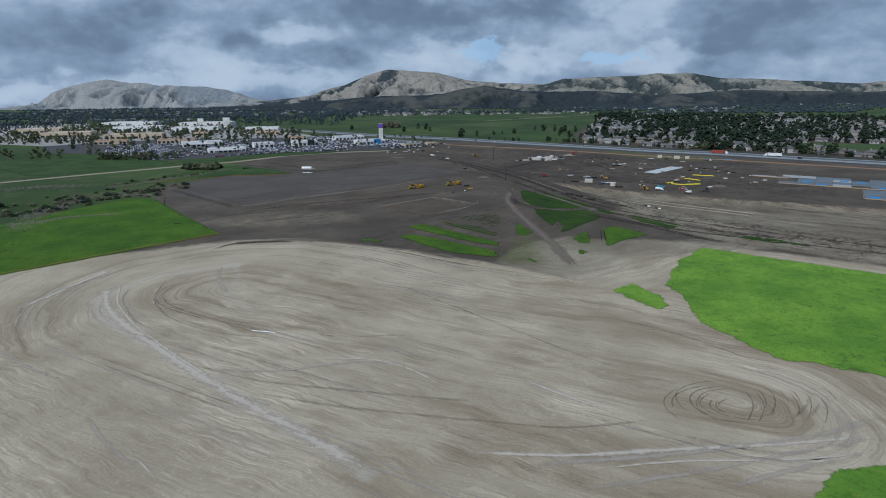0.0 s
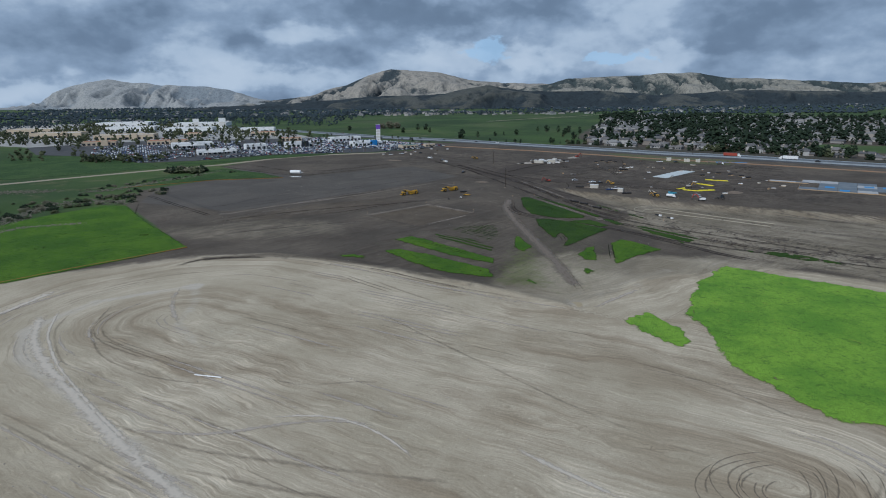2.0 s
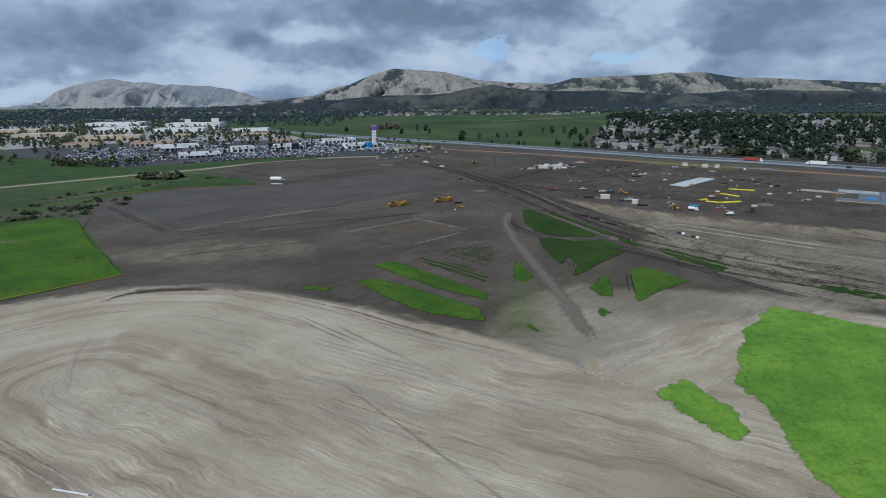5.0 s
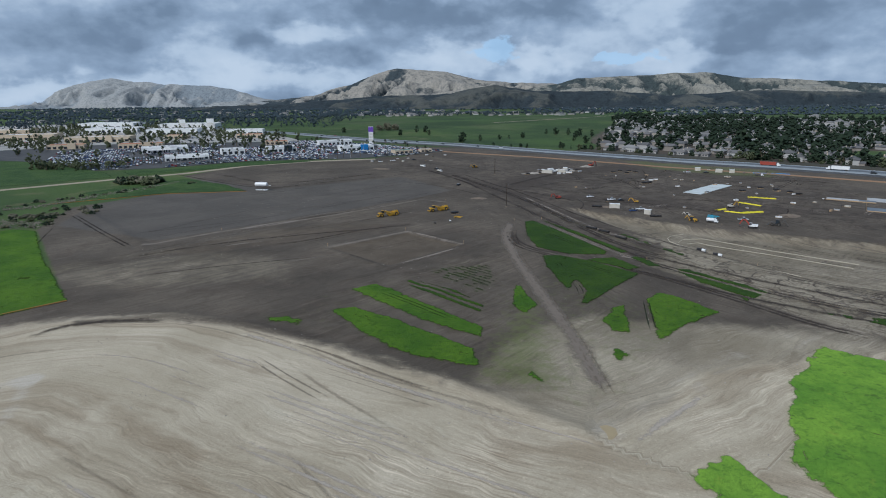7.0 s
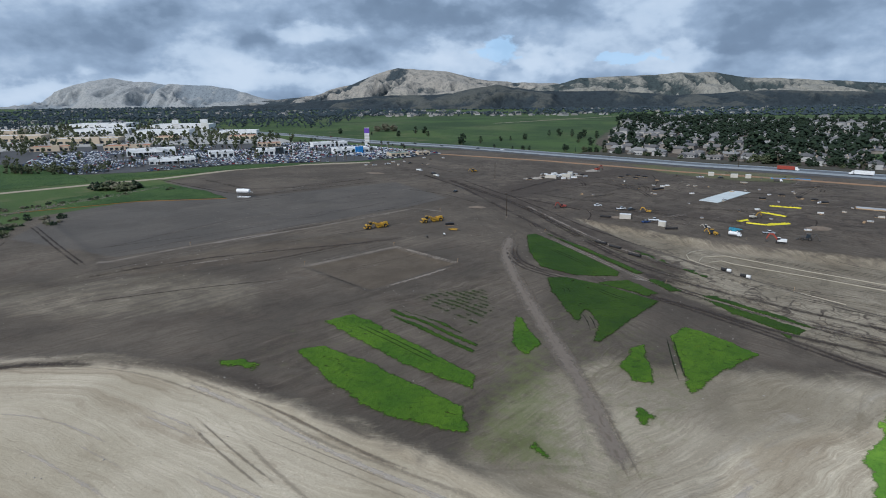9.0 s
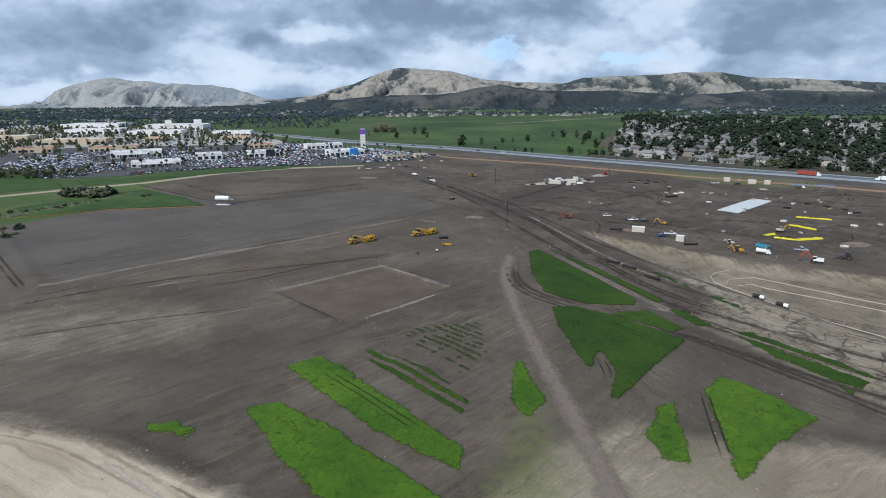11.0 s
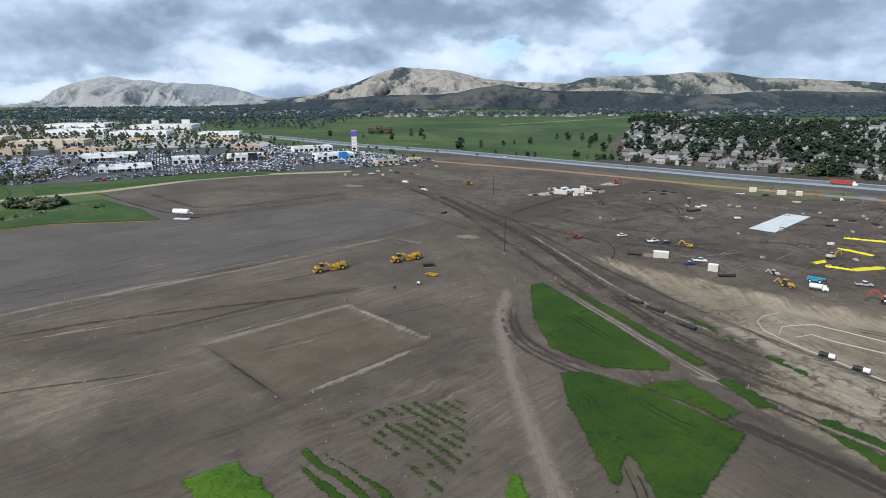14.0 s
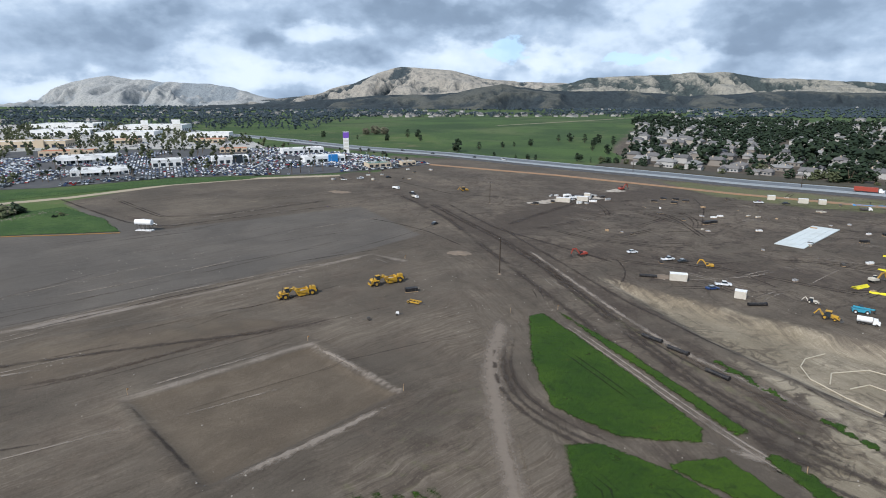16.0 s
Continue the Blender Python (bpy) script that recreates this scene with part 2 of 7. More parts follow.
    busy = n.math("ADD", 0.22, n.math("MULTIPLY", n.attr("yard"), 0.7))
    busy = n.math("MULTIPLY", n.math("MULTIPLY", busy, calm), n.math("SUBTRACT", 1.0, s_lit_soil))
    c = n.mix(n.math("MULTIPLY", web, n.math("MULTIPLY", busy, n.step(patch, 0.36, 0.56))), c, (0.052, 0.040, 0.032))
    scuff = n.step(n.noise(p, 0.30, 6.0, 0.72, 1.0), 0.53, 0.66)
    c = n.mix(n.math("MULTIPLY", scuff, n.math("MULTIPLY", busy, 0.55)), c, n.mix(1.0, c, (1.55, 1.48, 1.38), "MULTIPLY"))
    scrape = n.step(n.noise(p, 0.22, 6.0, 0.72, 1.2), 0.54, 0.68)
    c = n.mix(n.math("MULTIPLY", scrape, n.math("MULTIPLY", busy, 0.6)), c, n.mix(1.0, c, (0.52, 0.49, 0.46), "MULTIPLY"))
    clay = n.attr("clay")
    s_clay = n.step(n.math("ADD", clay, n.math("MULTIPLY", edge, 0.8)), 0.3, 0.75)
    c = n.mix(n.math("MULTIPLY", s_clay, 0.6), c, n.mix(n.step(patch, 0.35, 0.65), (0.092, 0.070, 0.048), (0.135, 0.106, 0.075)))
    grit = n.noise(p, 5.0, 3.0, 0.7)
    c = n.mix(n.math("MULTIPLY", n.step(grit, 0.53, 0.66), 0.5), c, n.mix(1.0, c, (0.5, 0.47, 0.44), "MULTIPLY"))
    c = n.mix(n.math("MULTIPLY", n.step(n.noise(p, 2.6, 3.0, 0.7), 0.60, 0.72), 0.4), c, n.mix(1.0, c, (1.4, 1.38, 1.36), "MULTIPLY"))
    speck = n.step(fine, 0.56, 0.72)
    c = n.mix(n.math("MULTIPLY", speck, 0.42), c, n.mix(1.0, c, (0.58, 0.56, 0.53), "MULTIPLY"))
    c = n.mix(n.math("MULTIPLY", n.step(fine, 0.43, 0.32), 0.5), c, lite)
    w_f = n.step(n.math("ADD", weed, n.math("MULTIPLY", n.math("SUBTRACT", n.noise(p, 0.3, 6.0, 0.7), 0.5), 1.1)), 0.3, 0.75)
    c = n.mix(n.math("MULTIPLY", w_f, 0.6), c, (0.12, 0.14, 0.045))
    # rough pasture away from the works
    far = n.attr("pasture")
    g = n.mix(n.step(n.noise(p, 0.006, 5.0, 0.6), 0.38, 0.66), (0.036, 0.066, 0.020), (0.068, 0.105, 0.028))
    g = n.mix(n.math("MULTIPLY", n.step(n.noise(p, 0.03, 5.0, 0.65), 0.52, 0.72), 0.7), g, (0.15, 0.13, 0.07))
    g = n.mix(n.math("MULTIPLY", n.step(n.noise(p, 0.4, 4.0, 0.7), 0.5, 0.8), 0.4), g, (0.03, 0.05, 0.015))
    c = n.mix(n.step(n.math("ADD", far, n.math("MULTIPLY", edge, 0.6)), 0.35, 0.7), c, g)
    crop = n.attr("crop")
    cg = n.mix(n.step(n.noise(p, 0.006, 5.0, 0.6), 0.36, 0.66), (0.030, 0.056, 0.018), (0.058, 0.098, 0.026))
    cg = n.mix(n.math("MULTIPLY", n.step(n.noise(p, 0.0035, 5.0, 0.6, 0.6), 0.50, 0.64), 0.55), cg, (0.115, 0.125, 0.058))
    cg = n.mix(n.math("MULTIPLY", n.step(n.noise(p, 0.05, 5.0, 0.7), 0.50, 0.68), 0.5), cg, (0.022, 0.040, 0.016))
    c = n.mix(n.step(n.math("ADD", crop, n.math("MULTIPLY", edge, 0.25)), 0.4, 0.6), c, cg)
    h = n.math("ADD", n.math("MULTIPLY", st1, 0.5), n.math("ADD", n.math("MULTIPLY", st2, 0.35), n.math("MULTIPLY", fine, 0.5)))
    n.bump(h, 0.55, 0.35)
    return n.done(c)


def weed_material(name, tint):
    n = Nodes(name, 0.9)
    p = n.place(False)
    big, mid_, fine = n.noise(p, 0.04, 5.0, 0.65), n.noise(p, 0.9, 5.0, 0.7), n.noise(p, 5.0, 4.0, 0.75)
    c = n.mix(n.step(big, 0.35, 0.66), (0.070, 0.180, 0.010), (0.130, 0.270, 0.016))
    c = n.mix(n.math("MULTIPLY", n.step(mid_, 0.50, 0.72), 0.55), c, (0.045, 0.125, 0.008))
    c = n.mix(n.math("MULTIPLY", n.step(fine, 0.52, 0.75), 0.55), c, (0.022, 0.075, 0.006))
    c = n.mix(n.math("MULTIPLY", n.step(n.noise(p, 0.13, 5.0, 0.7), 0.60, 0.75), 0.45), c, (0.20, 0.24, 0.02))
    # lines where wheels have pressed the growth down
    ln = n.noise(p, 0.06, 1.5, 0.4, 1.0)
    ruts = n.step(n.math("ABSOLUTE", n.math("SUBTRACT", ln, 0.5)), 0.012, 0.003)
    ruts = n.math("MULTIPLY", ruts, n.step(n.noise(p, 0.9, 3.0, 0.7), 0.42, 0.6))
    c = n.mix(n.math("MULTIPLY", ruts, 0.4), c, (0.020, 0.050, 0.008))
    c = n.mix(n.math("MULTIPLY", n.step(n.noise(p, 0.35, 6.0, 0.7, 0.6), 0.50, 0.66), 0.55), c, n.mix(1.0, c, (0.42, 0.50, 0.5), "MULTIPLY"))
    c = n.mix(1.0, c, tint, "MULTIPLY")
    # sparse growth lets the soil through toward the rim and in worn spots
    thick = n.math("ADD", n.attr("core"), n.math("MULTIPLY", n.math("SUBTRACT", n.noise(p, 1.1, 6.0, 0.75), 0.5), 1.5))
    worn_ = n.step(n.noise(p, 0.16, 5.0, 0.7, 0.8), 0.63, 0.72)
    n.put(n.bsdf.inputs["Alpha"], n.math("MULTIPLY", n.step(thick, 0.22, 0.68), n.math("SUBTRACT", 1.0, n.math("MULTIPLY", worn_, 0.5))))
    n.bump(fine, 0.7, 0.3)
    return n.done(c)


def track_material(name, colour, strength, ragged=1.5, broken=True):
    """Loose soil pressed by wheels: fades out at its ragged edges."""
    n = Nodes(name, 0.95)
    p = n.place(False)
    a = n.math("ADD", n.attr("core"), n.math("MULTIPLY", n.math("SUBTRACT", n.noise(p, 0.45, 5.0, 0.7), 0.5), ragged))
    a = n.step(a, 0.25, 0.95)
    if broken:
        a = n.math("MULTIPLY", a, n.step(n.noise(p, 0.05, 3.0), 0.25, 0.55))
    a = n.math("MULTIPLY", a, strength)
    n.put(n.bsdf.inputs["Alpha"], a)
    c = n.mix(n.noise(p, 1.5, 4.0, 0.7), colour, (colour[0] * 0.7, colour[1] * 0.7, colour[2] * 0.7))
    return n.done(c)


def mountain_material(name, scrub, lit_rock, share, relief=0.6, sun_line=0.0):
    n = Nodes(name, 0.95)
    p = n.place(False)
    f = n.noise(p, 0.0075, 7.0, 0.65, 0.5)
    g = n.noise(p, 0.03, 5.0, 0.7)
    s = n.math("ADD", n.math("MULTIPLY", f, 0.55), n.math("MULTIPLY", n.math("SUBTRACT", g, 0.5), 0.45))
    s = n.math("ADD", s, n.math("MULTIPLY", n.math("SUBTRACT", n.attr("spur"), 0.24), 0.95))
    if sun_line:
        # paler rock toward the crest paints the sun there, darker scrub the cloud shade below
        sep = n.t.nodes.new("ShaderNodeSeparateXYZ")
        n.t.links.new(p, sep.inputs[0])
        s = n.math("ADD", s, n.math("MULTIPLY", n.math("SUBTRACT", sep.outputs[2], sun_line), 0.0010))
    s = n.step(s, share - 0.10, share + 0.10)
    # Pale rock and dark scrub patches also stand in for sun and cloud shade.
    c = n.mix(s, scrub, lit_rock)
    c = n.mix(n.math("MULTIPLY", n.step(n.noise(p, 0.09, 4.0, 0.7), 0.45, 0.65), 0.6), c, n.mix(1.0, c, (0.45, 0.5, 0.55), "MULTIPLY"))
    c = n.mix(n.math("MULTIPLY", n.step(n.noise(p, 0.02, 5.0, 0.7, 0.6), 0.5, 0.66), min(0.65, relief)), c, n.mix(1.0, c, (0.35, 0.40, 0.45), "MULTIPLY"))
    n.bump(n.noise(p, 0.012, 5.0, 0.55), relief, 30.0)
    return n.done(c)


M_GROUND = ground_material()
# One weed colour in lit, half-lit and shaded tints; sun and shade painted in.
M_WEED_LIT = weed_material("sunlit_weeds", (1.62, 1.38, 2.4))
M_WEED_HALF_LIT = weed_material("half_lit_weeds", (0.64, 0.60, 0.52))
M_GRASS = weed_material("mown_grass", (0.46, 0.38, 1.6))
M_WEED_SHADE = weed_material("shaded_weeds", (0.30, 0.295, 0.26))
DARK = track_material("wet_wheel_track", (0.066, 0.052, 0.043), 0.72)
PALE = track_material("dry_wheel_track", (0.285, 0.24, 0.198), 0.85)
# Lit copy of the pale track, brightened for the soil painted as sunlit.
LIT_PALE = track_material("lit_pale_track", (0.56, 0.49, 0.41), 0.7)
CHALK = track_material("pale_dust_track", (0.70, 0.62, 0.515), 0.85, 1.3, False)
CLAY = track_material("clay_wheel_track", (0.090, 0.066, 0.050), 0.45)
LANE_SOIL = track_material("packed_lane_soil", (0.245, 0.202, 0.163), 0.82, 0.8, False)
# Lit copy of the dark track, raised to suit the sunlit soil tone.
LIT_DARK = track_material("lit_dark_track", (0.21, 0.165, 0.120), 0.30)
PRESSED = track_material("pressed_weeds", (0.022, 0.034, 0.012), 0.8, 1.0, False)
RUT = track_material("deep_wheel_rut", (0.235, 0.190, 0.142), 0.52, 1.3, False)
M_MTN_C = mountain_material("rocky_hillside", (0.046, 0.059, 0.066), (0.31, 0.285, 0.245), 0.545, 0.85, 105.0)
M_MTN_E = mountain_material("scrubby_hillside", (0.052, 0.066, 0.066), (0.27, 0.255, 0.215), 0.555, 0.8)
# Paler, bluer tones put the haze over the west ridge into its colour.
M_MTN_L = mountain_material("hazed_hillside", (0.215, 0.240, 0.260), (0.315, 0.318, 0.310), 0.50, 0.18)
# Lifted bluish greens: distance haze is mixed into the far trees' colour.
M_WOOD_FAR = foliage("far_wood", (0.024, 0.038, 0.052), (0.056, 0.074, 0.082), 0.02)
M_TREE = foliage("tree_leaf", (0.008, 0.017, 0.010), (0.027, 0.043, 0.020))
M_TREE2 = foliage("olive_leaf", (0.034, 0.044, 0.022), (0.098, 0.108, 0.052))
M_SCRUB = foliage("dry_scrub", (0.055, 0.062, 0.035), (0.19, 0.17, 0.12))
M_BARK = worn("bark", (0.13, 0.095, 0.065), 0.95)
M_ASPHALT = worn("asphalt", (0.075, 0.075, 0.078), 0.9, grain=0.08, dirt=(0.14, 0.13, 0.12), amount=0.6)
M_CONCRETE = worn("concrete", (0.42, 0.42, 0.42), 0.85, grain=0.1, dirt=(0.26, 0.25, 0.23), amount=0.6)
M_FREEWAY = worn("freeway_concrete", (0.125, 0.14, 0.155), 0.85, grain=0.06, dirt=(0.20, 0.21, 0.22), amount=0.6)
M_BERM = worn("orange_earth", (0.30, 0.185, 0.11), 0.95, grain=0.05, dirt=(0.19, 0.15, 0.12), amount=0.8)
# Paving paled so that its colour holds the sun on the mall, besides wear.
M_MALL = worn("sunlit_worn_paving", (0.40, 0.385, 0.36), 0.9, grain=0.05, dirt=(0.16, 0.15, 0.14), amount=0.7)
M_ROADDIRT = worn("dirt_road", (0.36, 0.30, 0.22), 0.95, grain=0.06, dirt=(0.22, 0.19, 0.15), amount=0.5)

# ---------------------------------------------------------------- geometry helpers
class Geo:
    """Collects faces for one mesh."""

    def __init__(self):
        self.v, self.f = [], []

    def add(self, verts, faces):
        k = len(self.v)
        self.v.extend(tuple(p) for p in verts)
        self.f.extend(tuple(i + k for i in q) for q in faces)
        return self

    def box(self, x, y, z, sx, sy, sz, rz=0.0, taper=1.0):
        """A box on its base centre (x, y, z), turned by rz degrees; taper narrows its top."""
        c, s = math.cos(radians(rz)), math.sin(radians(rz))
        vs = []
        for h, k in ((0, 1.0), (sz, taper)):
            for a, b in ((-1, -1), (1, -1), (1, 1), (-1, 1)):
                px, py = a * sx / 2 * k, b * sy / 2 * k
                vs.append((x + px * c - py * s, y + px * s + py * c, z + h))
        return self.add(vs, [(3, 2, 1, 0), (4, 5, 6, 7), (0, 1, 5, 4), (1, 2, 6, 5), (2, 3, 7, 6), (3, 0, 4, 7)])

    def tube(self, p, q, r0, r1=None, n=8):
        p, q = Vector(p), Vector(q)
        r1 = r0 if r1 is None else r1
        d = (q - p).normalized()
        a = d.cross(Vector((0, 0, 1)) if abs(d.z) < 0.95 else Vector((1, 0, 0))).normalized()
        b = d.cross(a)
        vs = []
        for c, r in ((p, r0), (q, r1)):
            vs += [c + a * (r * math.cos(6.2832 * i / n)) + b * (r * math.sin(6.2832 * i / n)) for i in range(n)]
        fs = [(i, (i + 1) % n, n + (i + 1) % n, n + i) for i in range(n)]
        fs += [tuple(range(n - 1, -1, -1)), tuple(range(n, 2 * n))]
        return self.add(vs, fs)

    def slab(self, outline, y0, y1):
        """An outline in x and z, drawn out from y0 to y1."""
        n = len(outline)
        vs = [(x, y0, z) for x, z in outline] + [(x, y1, z) for x, z in outline]
        return self.add(vs, [tuple(range(n)), tuple(range(2 * n - 1, n - 1, -1))] +
                        [(i + n, (i + 1) % n + n, (i + 1) % n, i) for i in range(n)])

    def clump(self, x, y, z, r, squash=0.8, rng=random):
        """A rough leaf clump: an eight sided lump with uneven corners."""
        vs = []
        for d in ((1, 0, 0), (0, 1, 0), (-1, 0, 0), (0, -1, 0)):
            k = r * rng.uniform(0.7, 1.25)
            vs.append((x + d[0] * k, y + d[1] * k, z + r * rng.uniform(-0.3, 0.3)))
        vs.append((x + rng.uniform(-0.3, 0.3) * r, y, z + r * squash * rng.uniform(0.7, 1.2)))
        vs.append((x, y + rng.uniform(-0.3, 0.3) * r, z - r * squash * rng.uniform(0.6, 1.0)))
        return self.add(vs, [(0, 1, 4), (1, 2, 4), (2, 3, 4), (3, 0, 4), (1, 0, 5), (2, 1, 5), (3, 2, 5), (0, 3, 5)])

    def mesh(self, name, mat):
        me = bpy.data.meshes.new(name)
        me.from_pydata(self.v, [], self.f)
        me.materials.append(mat)
        me.validate()
        return me


def part(name, geo, mat, parent, label=""):
    ob = new(name, geo.mesh(name, mat))
    ob.parent = parent
    if label:
        ob["label"] = label
    return ob


def thing(name, label, category, group="", kind=""):
    return tagged(new(name), label, category, group, kind)


def solid(name, geo, mat, label, category, group="", kind=""):
    return tagged(new(name, geo.mesh(name, mat)), label, category, group, kind)


def hashed(ix, iy, seed):
    h = np.sin(ix * 127.1 + iy * 311.7 + seed * 74.7) * 43758.5453
    return h - np.floor(h)


def vnoise(x, y, scale, seed=0.0):
    """Value noise in 0 to 1, cells of the given size."""
    x, y = np.asarray(x) / scale, np.asarray(y) / scale
    ix, iy = np.floor(x), np.floor(y)
    fx, fy = x - ix, y - iy
    fx, fy = fx * fx * (3 - 2 * fx), fy * fy * (3 - 2 * fy)
    a, b = hashed(ix, iy, seed), hashed(ix + 1, iy, seed)
    c, d = hashed(ix, iy + 1, seed), hashed(ix + 1, iy + 1, seed)
    return a + (b - a) * fx + (c - a) * fy + (a - b - c + d) * fx * fy


def fnoise(x, y, scale, seed=0.0, octaves=4):
    out, amp, tot = 0.0, 1.0, 0.0
    for k in range(octaves):
        out = out + amp * vnoise(x, y, scale / 2 ** k, seed + k * 3.1)
        tot += amp
        amp *= 0.5
    return out / tot


def sdf(x, y, poly):
    """Signed distance to a polygon, negative inside."""
    x, y = np.asarray(x, float), np.asarray(y, float)
    best = np.full(x.shape, 1e9)
    inside = np.zeros(x.shape, bool)
    for (ax, ay), (bx, by) in zip(poly, poly[1:] + poly[:1]):
        ex, ey = bx - ax, by - ay
        t = np.clip(((x - ax) * ex + (y - ay) * ey) / (ex * ex + ey * ey), 0, 1)
        best = np.minimum(best, np.hypot(x - ax - t * ex, y - ay - t * ey))
        if ay != by:
            inside ^= ((ay > y) != (by > y)) & (x < (bx - ax) * (y - ay) / (by - ay) + ax)
    return np.where(inside, -best, best)


def line_dist(x, y, pts):
    """Distance to a polyline and the length run along it."""
    x, y = np.asarray(x, float), np.asarray(y, float)
    best, along, run = np.full(x.shape, 1e9), np.zeros(x.shape), 0.0
    for (ax, ay), (bx, by) in zip(pts, pts[1:]):
        ex, ey = bx - ax, by - ay
        size = math.hypot(ex, ey)
        t = np.clip(((x - ax) * ex + (y - ay) * ey) / size ** 2, 0, 1)
        d = np.hypot(x - ax - t * ex, y - ay - t * ey)
        along = np.where(d < best, run + t * size, along)
        best = np.minimum(best, d)
        run += size
    return best, along


def smooth(v, lo, hi):
    t = np.clip((v - lo) / (hi - lo), 0, 1)
    return t * t * (3 - 2 * t)


# ---------------------------------------------------------------- plan of the ground
# The plan below is placed to fit the camera's view, in units of K metres.
K = 1.2
SITE = [(-400, -1200), (400, -1200), (420, 380), (231, 548), (167, 592), (72, 664), (-17, 740), (-70, 745), (-60, 640), (-133, 606), (-190, 572),
        (-212, 515), (-150, 462), (-190, 436), (-215, 395), (-196, 345), (-119, 254), (-172, 193), (-400, -50)]
# Outline of the foreground whose soil colour is painted as sunlit.
LIT_SOIL = [(-400, -800), (-400, 20), (-165, 212), (-112, 240), (-83, 243), (-59, 238), (-29, 222), (4, 204), (22, 206), (24, 230), (48, 218), (58, 240), (84, 236), (120, 215),
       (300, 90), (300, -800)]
BASIN = [(50, 398), (70, 380), (86, 364), (106, 350), (160, 325), (215, 300), (215, 225), (112, 276), (90, 310), (78, 330), (65, 354)]
PAD = [(-56, 315), (-28, 342), (-4, 321), (-29, 291)]
HAUL = [(-70, 605), (-39, 552), (-14, 515), (25, 432), (44, 388), (58, 350), (72, 312), (92, 278), (130, 240), (220, 180)]
BEND = [(16, 352), (18, 330), (25, 315), (40, 306), (58, 292), (80, 262), (112, 235), (160, 205)]
LANE = [(22, 392), (20, 360), (18, 334), (20, 300), (24, 262), (27, 230), (27, 206), (25, 190)]
CROP_A = [(-520, 1290), (-60, 1010), (-15, 800), (118, 690), (140, 760), (100, 900), (300, 1370), (600, 1800), (-200, 1750)]
CROP_B = [(760, 1280), (1250, 1000), (1700, 1500), (1200, 1800)]
CROP_C = [(420, 560), (330, 620), (360, 680), (520, 640)]


def ground_height(x, y):
    x, y = np.asarray(x, float), np.asarray(y, float)
    z = -0.011 * np.maximum(0, y - 1300)
    near = (np.abs(x) < 420) & (y > -50) & (y < 640)
    z = z + near * (fnoise(x, y, 60, 5.0, 3) - 0.5) * 0.5
    z = z - 2.6 * (1 - smooth(sdf(x, y, BASIN), -6, 1.5))
    z = z - 0.55 * (1 - smooth(sdf(x, y, PAD), -1.8, 0.6)) + 0.35 * np.exp(-((sdf(x, y, PAD) - 1.5) / 1.3) ** 2)
    # edge of the cut pad and the low windrow along it
    d, _ = line_dist(x, y, [(-200, 384), (-132, 317), (-127, 302), (-92, 342), (-54, 362)])
    z = z + 0.5 * np.exp(-(d / 2.0) ** 2)
    d, _ = line_dist(x, y, [(-112, 227), (-105, 239), (-83, 243), (-59, 237), (-29, 221), (2, 204), (22, 188)])
    z = z + 0.45 * np.exp(-(d / 2.5) ** 2)
    # creek bed in the scrub
    z = z - 5.0 * np.exp(-((x + 262) / 14) ** 2 - ((y - 318) / 22) ** 2)
    return z


